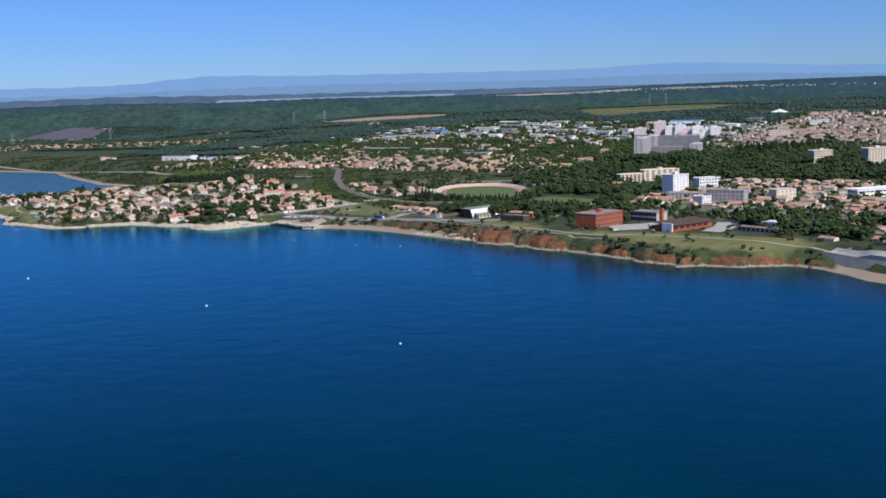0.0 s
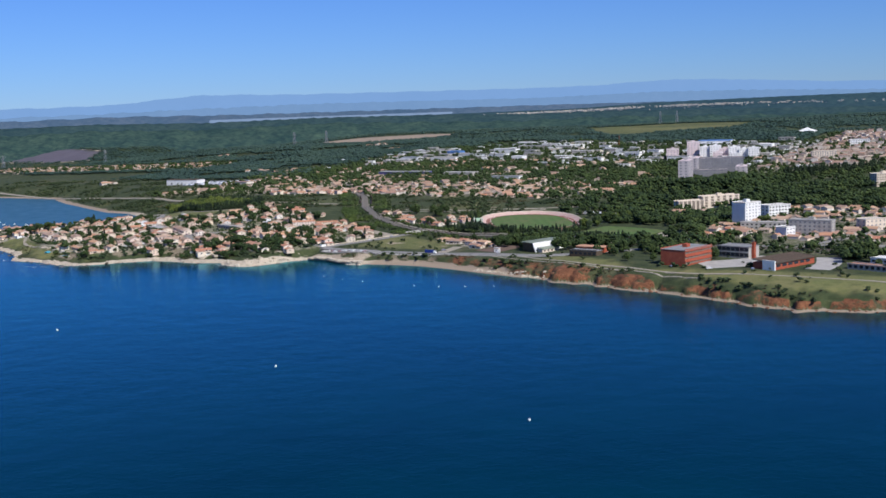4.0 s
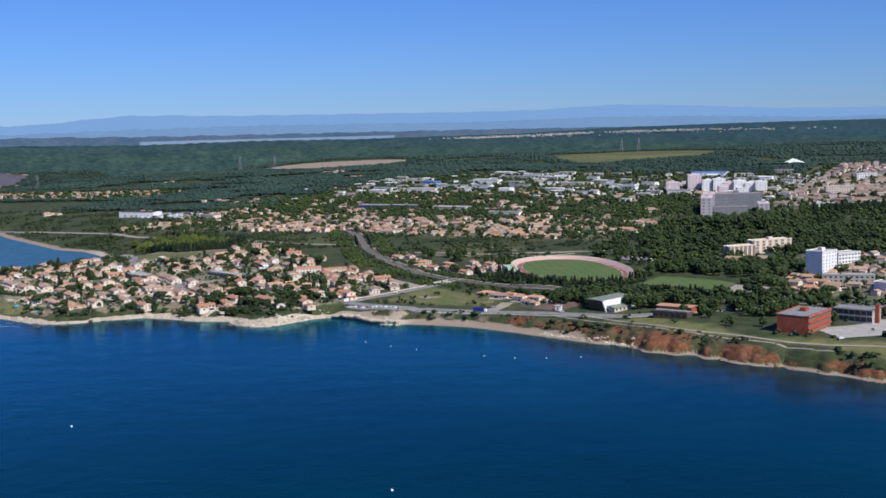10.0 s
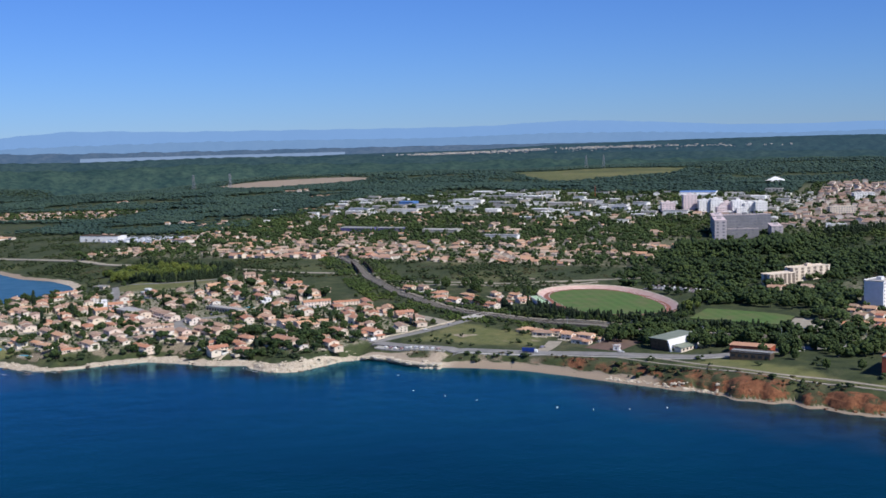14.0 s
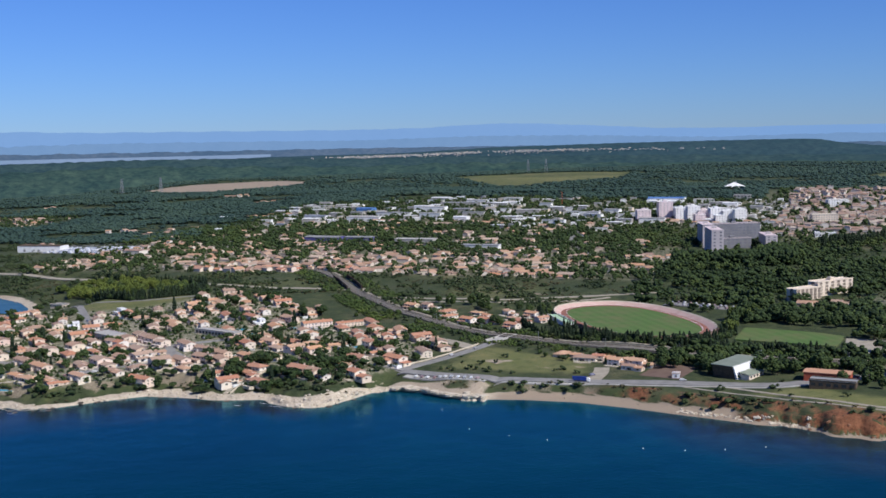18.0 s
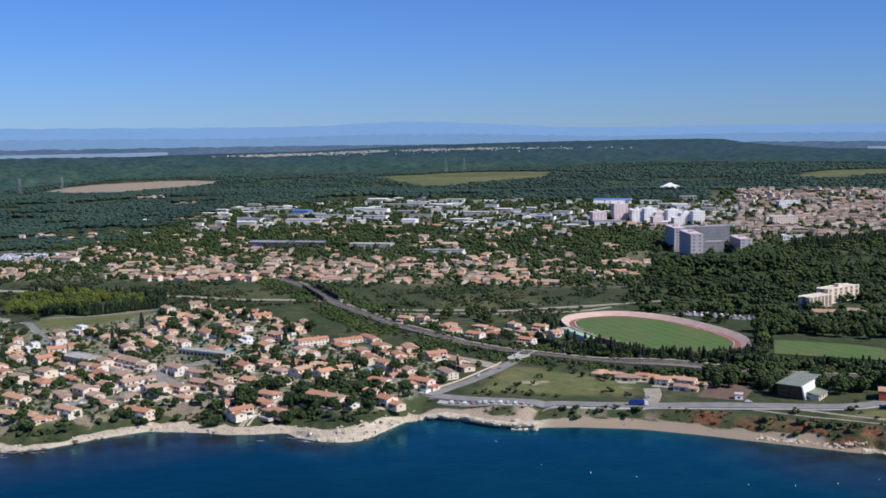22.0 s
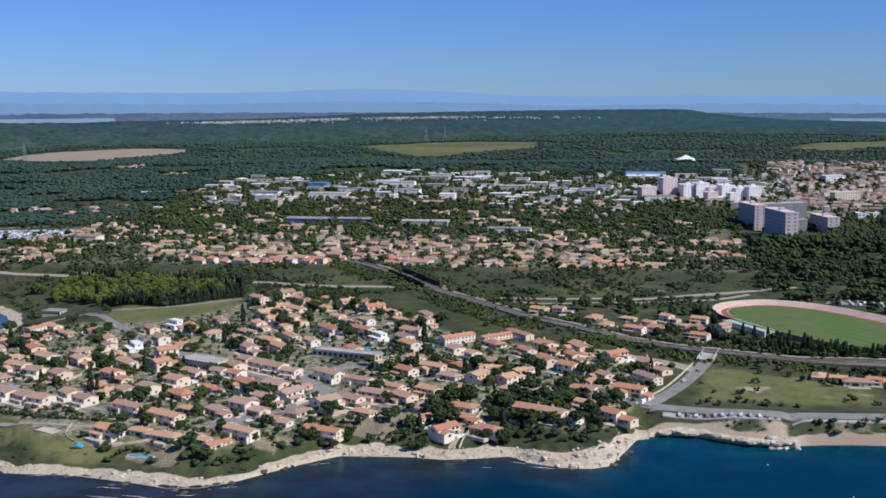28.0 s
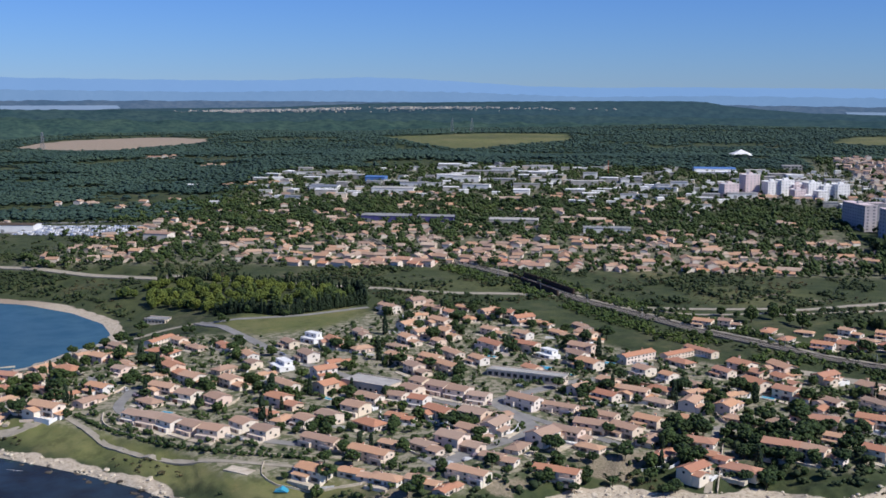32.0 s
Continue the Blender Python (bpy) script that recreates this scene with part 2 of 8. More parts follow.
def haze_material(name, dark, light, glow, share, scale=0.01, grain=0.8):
    """Far land in the blue air: its own colour in sunlight plus the light of the air in front of it, painted on as
    emission.
    """
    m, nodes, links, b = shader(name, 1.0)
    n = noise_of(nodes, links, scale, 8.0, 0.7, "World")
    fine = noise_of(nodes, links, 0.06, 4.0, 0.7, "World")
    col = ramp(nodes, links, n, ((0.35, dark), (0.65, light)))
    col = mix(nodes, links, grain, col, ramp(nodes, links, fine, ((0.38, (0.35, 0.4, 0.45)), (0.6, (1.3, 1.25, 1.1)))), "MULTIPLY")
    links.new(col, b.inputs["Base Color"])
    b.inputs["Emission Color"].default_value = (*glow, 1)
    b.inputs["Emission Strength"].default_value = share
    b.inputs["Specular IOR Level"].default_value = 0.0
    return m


WALL_COLOURS = ((0.76, 0.62, 0.45), (0.80, 0.72, 0.60), (0.74, 0.53, 0.43), (0.80, 0.76, 0.70), (0.66, 0.48, 0.33), (0.76, 0.63, 0.50), (0.70, 0.50, 0.36), (0.76, 0.68, 0.58))
ROOF_COLOURS = ((0.54, 0.31, 0.19), (0.62, 0.28, 0.14), (0.46, 0.29, 0.21), (0.60, 0.33, 0.20), (0.42, 0.27, 0.20), (0.50, 0.18, 0.10), (0.50, 0.36, 0.26), (0.28, 0.20, 0.155), (0.44, 0.28, 0.20))
FAR_WALLS = ((0.66, 0.56, 0.45), (0.72, 0.66, 0.58), (0.62, 0.48, 0.38), (0.78, 0.75, 0.70), (0.56, 0.45, 0.34))
FAR_ROOFS = ((0.45, 0.295, 0.19), (0.54, 0.315, 0.185), (0.35, 0.26, 0.19), (0.50, 0.37, 0.265), (0.56, 0.34, 0.20), (0.28, 0.20, 0.145), (0.58, 0.48, 0.37), (0.25, 0.195, 0.155))
HILL_ROOFS = ((0.34, 0.22, 0.16), (0.20, 0.145, 0.115), (0.44, 0.32, 0.24), (0.26, 0.17, 0.13), (0.52, 0.45, 0.37), (0.38, 0.23, 0.155), (0.17, 0.13, 0.11), (0.30, 0.21, 0.165))
M = {
    "ground": ground_material(), "sea": sea_material(),
    "wall": plain("rendered_wall", (0.70, 0.62, 0.52), (0.82, 0.75, 0.66), 0.2, 0.9, 3.0, 0.01, spread=WALL_COLOURS),
    "white": plain("white_render", (0.74, 0.73, 0.70), (0.86, 0.85, 0.83), 0.2, 0.85, 2.0, 0.01),
    "tile": plain("clay_roof_tiles", (0.34, 0.18, 0.12), (0.48, 0.26, 0.17), 0.5, 0.85, 5.0, 0.08, spread=ROOF_COLOURS),
    "tile_orange": plain("orange_roof_tiles", (0.44, 0.24, 0.15), (0.60, 0.34, 0.21), 0.5, 0.85, 5.0, 0.08, spread=((0.60, 0.33, 0.185), (0.55, 0.355, 0.23), (0.62, 0.37, 0.22), (0.52, 0.345, 0.235))),
    "tile_red": plain("red_roof_tiles", (0.36, 0.17, 0.11), (0.50, 0.24, 0.15), 0.5, 0.85, 5.0, 0.08, spread=((0.52, 0.25, 0.145), (0.46, 0.26, 0.18), (0.55, 0.28, 0.16), (0.47, 0.22, 0.135))),
    "tile_brown": plain("brown_roof_tiles", (0.30, 0.20, 0.15), (0.42, 0.29, 0.21), 0.5, 0.85, 5.0, 0.08, spread=((0.42, 0.28, 0.20), (0.48, 0.345, 0.255), (0.35, 0.235, 0.17), (0.50, 0.315, 0.21))),
    "wall_far": plain("rendered_walls_of_the_town", (0.52, 0.43, 0.34), (0.72, 0.63, 0.53), 0.2, 0.9, 3.0, 0.0, spread=FAR_WALLS, island=True),
    "tile_far": plain("clay_tiles_of_the_town", (0.34, 0.18, 0.12), (0.48, 0.26, 0.17), 0.5, 0.85, 5.0, 0.0, spread=FAR_ROOFS, island=True),
    "tile_hill": plain("old_clay_tiles_of_the_hill_town", (0.26, 0.17, 0.12), (0.42, 0.27, 0.19), 0.5, 0.85, 5.0, 0.0, spread=HILL_ROOFS, island=True),
    "stone": plain("pale_limestone", (0.40, 0.33, 0.24), (0.70, 0.61, 0.48), 0.25, 0.95, 1.6, 0.3),
    "wetrock": plain("dark_wet_rock", (0.045, 0.036, 0.026), (0.15, 0.12, 0.085), 0.3, 0.6, 1.6, 0.25),
    "redrock": plain("red_clay_rock", (0.12, 0.055, 0.03), (0.30, 0.15, 0.085), 0.25, 0.95, 1.1, 0.3),
    "asphalt": plain("grey_asphalt", (0.200, 0.194, 0.182), (0.305, 0.294, 0.272), 0.15, 0.9, 3.0, 0.01),
    "track_dirt": plain("pale_gravel_path", (0.28, 0.25, 0.19), (0.42, 0.37, 0.29), 0.2, 0.95, 2.0, 0.03),
    "ballast": plain("railway_ballast", (0.15, 0.135, 0.11), (0.25, 0.225, 0.185), 0.2, 0.95, 2.5, 0.05),
    "steel": plain("rusty_rail_steel", (0.12, 0.09, 0.07), (0.2, 0.16, 0.13), 0.6, 0.5, 4.0, 0.0, metal=0.7),
    "galvanised": plain("galvanised_steel", (0.30, 0.31, 0.32), (0.42, 0.43, 0.44), 0.6, 0.5, 4.0, 0.0, metal=0.5),
    "concrete": plain("weathered_concrete", (0.34, 0.32, 0.29), (0.50, 0.48, 0.44), 0.15, 0.9, 2.0, 0.02),
    "glass": plain("window_glass", (0.020, 0.026, 0.034), (0.045, 0.052, 0.060), 0.4, 0.12, 2.0, 0.0),
    "shutter": plain("painted_shutters", (0.20, 0.15, 0.11), (0.30, 0.24, 0.18), 0.4, 0.7, 4.0, 0.005, spread=((0.22, 0.12, 0.07), (0.45, 0.42, 0.38), (0.12, 0.18, 0.22), (0.25, 0.10, 0.06))),
    "beige": plain("warm_beige_render", (0.66, 0.55, 0.43), (0.78, 0.67, 0.54), 0.12, 0.9, 1.2, 0.01),
    "loggia": plain("shaded_loggia_glass", (0.16, 0.13, 0.105), (0.26, 0.21, 0.17), 0.4, 0.3, 2.0, 0.0),
    "slabglass": plain("grey_slab_windows", (0.13, 0.135, 0.16), (0.22, 0.22, 0.25), 0.2, 0.3, 1.0, 0.0),
    "clay": plain("brown_clay_surface", (0.13, 0.085, 0.065), (0.19, 0.13, 0.10), 0.1, 0.95, 1.0, 0.01),
    "rust": plain("brown_rusted_girders", (0.045, 0.030, 0.024), (0.085, 0.058, 0.045), 0.3, 0.8, 2.0, 0.02),
    "brick": plain("red_brick_cladding", (0.30, 0.065, 0.035), (0.42, 0.11, 0.06), 0.3, 0.85, 3.0, 0.01),
    "greenroof": plain("grey_green_roof_sheet", (0.20, 0.23, 0.17), (0.27, 0.30, 0.23), 0.2, 0.6, 2.0, 0.02),
    "palegreen": plain("pale_green_roof_sheet", (0.36, 0.52, 0.31), (0.46, 0.60, 0.40), 0.2, 0.7, 2.0, 0.01),
    "greyroof": plain("grey_roof_felt", (0.20, 0.20, 0.20), (0.34, 0.34, 0.33), 0.2, 0.85, 2.0, 0.02),
    # dark grey that puts the shade on the rear slab's face into the colour
    "dark_slab": plain("dark_grey_slab_panels", (0.17, 0.17, 0.18), (0.25, 0.25, 0.26), 0.15, 0.8, 1.5, 0.01),
    "blueroof": plain("blue_metal_cladding", (0.07, 0.17, 0.42), (0.13, 0.27, 0.54), 0.2, 0.5, 1.5, 0.01),
    "violet": plain("violet_blue_cladding", (0.075, 0.075, 0.22), (0.13, 0.12, 0.30), 0.2, 0.6, 1.5, 0.01),
    "pinkwall": plain("pale_pink_concrete", (0.62, 0.50, 0.49), (0.74, 0.62, 0.61), 0.1, 0.85, 1.0, 0.01),
    "mauve": plain("mauve_grey_panels", (0.42, 0.385, 0.385), (0.53, 0.48, 0.48), 0.1, 0.8, 1.0, 0.01),
    "track_red": plain("worn_brick_red_track", (0.24, 0.10, 0.07), (0.34, 0.15, 0.11), 0.15, 0.9, 2.0, 0.005),
    "track": plain("pale_pink_banked_track", (0.54, 0.36, 0.30), (0.66, 0.47, 0.40), 0.15, 0.9, 2.0, 0.005),
    "turf": mown_turf(),
    "blue_tarp": plain("blue_truck_tarpaulin", (0.012, 0.03, 0.17), (0.02, 0.05, 0.24), 0.4, 0.6, 3.0, 0.01),
    "rubber": plain("black_tyre_rubber", (0.015, 0.015, 0.015), (0.03, 0.03, 0.03), 1.0, 0.8, 5.0, 0.0),
    "carpaint": plain("car_paint", (0.5, 0.5, 0.5), (0.6, 0.6, 0.6), 0.5, 0.35, 3.0, 0.0, spread=((0.75, 0.75, 0.75), (0.10, 0.10, 0.11), (0.45, 0.46, 0.48), (0.70, 0.70, 0.68), (0.20, 0.03, 0.02), (0.06, 0.10, 0.22))),
    "pool": plain("blue_pool_water", (0.05, 0.32, 0.46), (0.08, 0.42, 0.56), 0.3, 0.1, 1.0, 0.0),
    "bark": plain("rough_bark", (0.06, 0.045, 0.03), (0.14, 0.10, 0.07), 0.8, 0.95, 4.0, 0.05),
    "pine": foliage("pine_needles", (0.014, 0.031, 0.009), (0.054, 0.086, 0.024)),
    "leaf": foliage("broad_leaves", (0.024, 0.047, 0.013), (0.066, 0.098, 0.028)),
    "lime": foliage("yellow_green_leaves", (0.070, 0.102, 0.020), (0.125, 0.155, 0.032)),
    "reed": foliage("green_reeds", (0.043, 0.076, 0.016), (0.086, 0.122, 0.029)),
    "dry": foliage("dry_brown_scrub", (0.056, 0.051, 0.022), (0.112, 0.090, 0.046)),
    "cypress": foliage("dark_cypress", (0.011, 0.024, 0.011), (0.022, 0.040, 0.018)),
    "bush": foliage("maquis_bushes", (0.023, 0.042, 0.015), (0.058, 0.078, 0.030)),
    # base greens kept pale and bluish: the haze of distance is painted in
    "wood_hazed": foliage("far_pine_wood_hazed", (0.030, 0.060, 0.046), (0.043, 0.078, 0.061), 0.007, 0.4, 0.2),
}


# ---------------------------------------------------------------- the lie of the land
# u runs along the shore, v runs inland from a line near the shore
ORIGIN, ALONG, INLAND = np.array((-131.0, 1119.0)), np.array((-0.848, 0.530)), np.array((0.530, 0.848))
SHORE_EAST = ((-2600, -260), (-900, -190), (-700, -160), (-600, -135), (-556, -119), (-542, -112), (-527, -95), (-505, -78), (-484, -74), (-449, -90),
              (-411, -101), (-366, -86), (-323, -66), (-281, -55), (-236, -43), (-200, -30), (-167, -22), (-124, -10), (-96, -1), (-60, 7))
SHORE_MID = ((-27, 6), (-5, 2), (2, -4), (14, -5), (27, -1), (40, 6), (58, 9), (74, 2), (80, -18), (87, -40), (95, -46), (110, -46), (124, -41),
             (135, -32), (150, -37), (165, -41), (180, -39), (200, -40), (215, -41), (232, -58), (242, -70), (253, -84), (266, -94))
SHORE_WEST = ((280, -96), (300, -90), (330, -84), (362, -85), (376, -72), (388, -60), (403, -49), (434, -35), (470, -21), (510, -8), (580, 0), (700, 5),
              (900, 40), (1200, 60), (2600, 80))
SHORE = np.array(SHORE_EAST + SHORE_MID + SHORE_WEST, float)
BAY = np.array(((1700, 60), (1200, 70), (760, 90), (640, 104), (575, 118), (552, 150), (545, 190), (535, 222), (540, 248), (560, 282), (600, 318), (650, 345),
                (706, 354), (806, 406), (921, 466), (1000, 515), (1033, 540), (1200, 545), (1700, 570)), float)
RISE = np.array(((0, 7.5), (30, 8.8), (100, 11), (200, 14), (320, 18), (480, 22), (660, 29), (740, 31), (950, 45), (1130, 57), (1300, 66), (1450, 60),
                 (1620, 56), (1825, 64), (2050, 70), (2300, 70), (2600, 72), (3200, 60), (4000, 60)), float)


def smooth(a, b, x):
    k = np.clip((x - a) / (b - a), 0, 1)
    return k * k * (3 - 2 * k)


def to_uv(x, y):
    return (x - ORIGIN[0]) * ALONG[0] + (y - ORIGIN[1]) * ALONG[1], (x - ORIGIN[0]) * INLAND[0] + (y - ORIGIN[1]) * INLAND[1]


def to_xy(u, v):
    return ORIGIN[0] + u * ALONG[0] + v * INLAND[0], ORIGIN[1] + u * ALONG[1] + v * INLAND[1]


def waves(x, y, scale, seed):
    """Smooth rolling noise between about -1 and 1 out of a few sines."""
    a = np.sin(x / scale * 1.7 + seed) * np.cos(y / scale * 1.3 + seed * 2.1)
    b = np.sin((x * 0.6 + y * 0.8) / scale * 2.9 + seed * 3.3) * 0.5
    c = np.cos((x * 0.9 - y * 0.5) / scale * 5.3 + seed * 1.7) * 0.28
    return (a + b + c) / 1.5


def inside(poly, x, y):
    """Signed distance to a closed polygon: negative inside."""
    x, y = np.asarray(x, float), np.asarray(y, float)
    best, sign = np.full(x.shape, 1e18), np.ones(x.shape)
    for (x0, y0), (x1, y1) in zip(poly, np.roll(poly, -1, axis=0)):
        k = np.clip(((x - x0) * (x1 - x0) + (y - y0) * (y1 - y0)) / ((x1 - x0) ** 2 + (y1 - y0) ** 2), 0, 1)
        best = np.minimum(best, (x - x0 - k * (x1 - x0)) ** 2 + (y - y0 - k * (y1 - y0)) ** 2)
        cross = ((y0 > y) != (y1 > y)) & (x < (x1 - x0) * (y - y0) / (y1 - y0 + 1e-12) + x0)
        sign = np.where(cross, -sign, sign)
    return sign * np.sqrt(best)


def height(u, v):
    """Height of the ground over the sea at (u, v)."""
    u, v = np.asarray(u, float), np.asarray(v, float)
    d = v - np.interp(u, SHORE[:, 0], SHORE[:, 1])
    base = np.interp(d, RISE[:, 0], RISE[:, 1])
    base = base * (1 - (0.30 * smooth(420, 900, u) + 0.28 * smooth(900, 1800, u)) * smooth(80, 300, d) * (1 - 0.8 * smooth(1000, 1650, d) * (1 - smooth(1400, 1850, u))))
    base = base + 5.0 * smooth(-150, -250, u) * np.exp(-(d / 140) ** 2)
    base = base + waves(u, v, 90, 1) * 0.5 * smooth(60, 200, d) + waves(u, v, 420, 2) * 5 * smooth(1150, 1700, d)
    # shore profiles: red cliffs, sandy beach, parking ledge, limestone shelf
    red = smooth(-150, -190, u) * smooth(-520, -490, u)
    beach = (1 - smooth(-150, -190, u)) * (1 - smooth(-12, 4, u))
    cove = 1 - smooth(-520, -490, u)
    rock = np.clip(1 - red - beach - cove, 0, 1)
    ragged = waves(u, v * 0.3, 6.5, 5) * 1.1 + np.abs(waves(u, v * 0.4, 34, 6)) * 8.5 + np.abs(waves(u, v * 0.2, 11, 15)) * 5.5 - 6.0
    p_red = np.interp(d + ragged, (-40, -6, 0, 4.0, 5.2, 6.0, 9.0, 10.5, 14, 24), (-6, -1.5, 0, 0.7, 1.2, 5.2, 5.8, 7.4, 9.0, 11.2))
    p_beach = np.interp(d, (-40, -8, 0, 8, 10.5, 14, 18), (-6, -1.2, 0, 1.8, 3.6, 6.8, 8.2))
    p_cove = np.interp(d, (-40, -8, 0, 22, 30, 40), (-6, -1.2, 0, 2.0, 6.0, 8.5))
    p_rock = np.interp(d + ragged * 0.8 * smooth(0, 3, d), (-40, -5, 0, 3, 9, 14, 22, 34), (-6, -1.5, 0, 1.2, 1.9, 2.6, 5.0, 8.0)) + (waves(u, v, 4.5, 8) * 0.5 + np.abs(waves(u, v, 7.5, 41)) * 0.8 - 0.3 + smooth(72, 84, u) * (1 - smooth(118, 134, u)) * (1.2 + waves(u, v, 6, 14)) * (1 - smooth(18, 26, d))) * smooth(1, 4, d)
    ledge = smooth(-2, 3, u) * (1 - smooth(60, 68, u))
    p_rock = p_rock * (1 - ledge) + ledge * np.interp(d, (-40, 1, 3.0, 4.5, 9, 16, 24), (-6, -1.5, -0.4, 2.9, 3.9, 5.6, 8.2))
    shore = red * p_red + beach * p_beach + cove * p_cove + rock * p_rock
    z = np.where(d < 45, np.minimum(shore, base) * (1 - smooth(24, 45, d)) + base * smooth(24, 45, d), base)
    z = np.where(d < 14 + 6 * beach, np.minimum(shore, z) * beach + shore * (1 - beach), z)
    z = z + 26 * smooth(1290, 1490, v) * smooth(1750, 1900, u)
    # level ground for the stadium
    pad = 1 - smooth(1.0, 1.35, np.sqrt(((u + 57) * 0.548 + (v - 229) * 0.836) ** 2 / 98 ** 2 + ((u + 57) * 0.836 - (v - 229) * 0.548) ** 2 / 58 ** 2))
    z = z * (1 - pad) + 15.5 * pad
    b = inside(BAY, u, v)
    return np.where(b < 90, np.minimum(z, np.interp(b, (-60, 0, 10, 30, 90), (-6, 0, 1.4, 4, 16))), z)


def ground(x, y):
    return float(height(*to_uv(x, y)))


# ---------------------------------------------------------------- building helpers
def fast_mesh(name, verts, tris):
    """A triangle mesh out of two arrays."""
    mesh = bpy.data.meshes.new(name)
    verts, tris = np.asarray(verts, np.float32), np.asarray(tris, np.int32)
    mesh.vertices.add(len(verts))
    mesh.vertices.foreach_set("co", verts.ravel())
    mesh.loops.add(tris.size)
    mesh.loops.foreach_set("vertex_index", tris.ravel())
    mesh.polygons.add(len(tris))
    mesh.polygons.foreach_set("loop_start", np.arange(0, tris.size, 3, dtype=np.int32))
    mesh.update(calc_edges=True)
    return mesh


def layer(mesh, name, colours):
    a = mesh.color_attributes.new(name, "FLOAT_COLOR", "POINT")
    a.data.foreach_set("color", np.asarray(colours, np.float32).ravel())


class Geo:
    """Corners and faces of one mesh."""

    def __init__(self):
        self.v, self.f = [], []

    def add(self, verts, faces):
        n = len(self.v)
        self.v += [tuple(p) for p in verts]
        self.f += [tuple(n + i for i in face) for face in faces]
        return self

    def box(self, x0, y0, z0, x1, y1, z1):
        return self.add([(x, y, z) for z in (z0, z1) for x, y in ((x0, y0), (x1, y0), (x1, y1), (x0, y1))],
                        [(3, 2, 1, 0), (4, 5, 6, 7), (0, 1, 5, 4), (1, 2, 6, 5), (2, 3, 7, 6), (3, 0, 4, 7)])

    def prism(self, outline, z0, z1):
        n = len(outline)
        return self.add([(x, y, z0) for x, y in outline] + [(x, y, z1) for x, y in outline],
                        [tuple(range(n - 1, -1, -1)), tuple(range(n, 2 * n))] + [(i, (i + 1) % n, n + (i + 1) % n, n + i) for i in range(n)])

    def tube(self, x, y, z0, z1, r0, r1, n=8):
        ring = [(math.cos(2 * math.pi * i / n), math.sin(2 * math.pi * i / n)) for i in range(n)]
        return self.add([(x + r0 * c, y + r0 * s, z0) for c, s in ring] + [(x + r1 * c, y + r1 * s, z1) for c, s in ring],
                        [tuple(range(n - 1, -1, -1)), tuple(range(n, 2 * n))] + [(i, (i + 1) % n, n + (i + 1) % n, n + i) for i in range(n)])

    def bar(self, a, b, r):
        """A thin square bar from a to b."""
        a, b = Vector(a), Vector(b)
        d = (b - a).normalized()
        s = d.orthogonal().normalized() * r
        t = d.cross(s)
        return self.add([p + q for p in (a, b) for q in (s, t, -s, -t)], [(3, 2, 1, 0), (4, 5, 6, 7)] + [(i, (i + 1) % 4, 4 + (i + 1) % 4, 4 + i) for i in range(4)])

    def gable(self, x0, y0, x1, y1, z, rise, over=0.45, thick=0.22):
        """A pitched roof with its ridge along x, with eaves and thickness."""
        a, b, c, d, m = x0 - over, x1 + over, y0 - over, y1 + over, (y0 + y1) / 2
        drop = rise * over / ((y1 - y0) / 2)
        low, top = z - drop, z + rise
        v = [(a, c, low), (b, c, low), (b, m, top), (a, m, top), (b, d, low), (a, d, low)]
        v += [(p[0], p[1], p[2] + thick) for p in v]
        return self.add(v, [(6, 7, 8, 9), (9, 8, 10, 11), (3, 2, 1, 0), (5, 4, 2, 3), (0, 1, 7, 6), (4, 5, 11, 10), (1, 2, 8, 7), (2, 4, 10, 8), (3, 0, 6, 9), (5, 3, 9, 11)])

    def hip(self, x0, y0, x1, y1, z, rise, over=0.45, thick=0.2):
        a, b, c, d, m = x0 - over, x1 + over, y0 - over, y1 + over, (y0 + y1) / 2
        k = min((y1 - y0) / 2, (x1 - x0) / 2 - 0.4)
        v = [(a, c, z), (b, c, z), (b, d, z), (a, d, z), (a, c, z + thick), (b, c, z + thick), (b, d, z + thick), (a, d, z + thick), (a + k, m, z + rise), (b - k, m, z + rise)]
        return self.add(v, [(3, 2, 1, 0), (0, 1, 5, 4), (1, 2, 6, 5), (2, 3, 7, 6), (3, 0, 4, 7), (4, 5, 9, 8), (6, 7, 8, 9), (5, 6, 9), (7, 4, 8)])

    def gable_wall(self, x0, y0, x1, y1, z0, z1, rise):
        """Walls under a pitched roof, gables included."""
        m = (y0 + y1) / 2
        v = [(x0, y0, z0), (x1, y0, z0), (x1, y1, z0), (x0, y1, z0), (x0, y0, z1), (x1, y0, z1), (x1, y1, z1), (x0, y1, z1), (x0, m, z1 + rise), (x1, m, z1 + rise)]
        return self.add(v, [(3, 2, 1, 0), (0, 1, 5, 4), (2, 3, 7, 6), (1, 2, 6, 9, 5), (3, 0, 4, 8, 7), (4, 5, 9, 8), (6, 7, 8, 9)])

    def mesh(self, name):
        m = bpy.data.meshes.new(name)
        m.from_pydata(self.v, [], self.f)
        m.update()
        return m


def part(name, geo, material, parent, label=""):
    data = geo.mesh(name) if isinstance(geo, Geo) else geo
    if not data.materials:
        data.materials.append(M[material])
    ob = new(name, data)
    ob.parent = parent
    if label:
        ob["label"] = label
    return ob


def thing(name, label, category, group="", kind="", at=None):
    ob = tagged(new(name), label, category, group, kind)
    ob.empty_display_size = 0.5
    if at is not None:
        ob.matrix_basis = at
    return ob


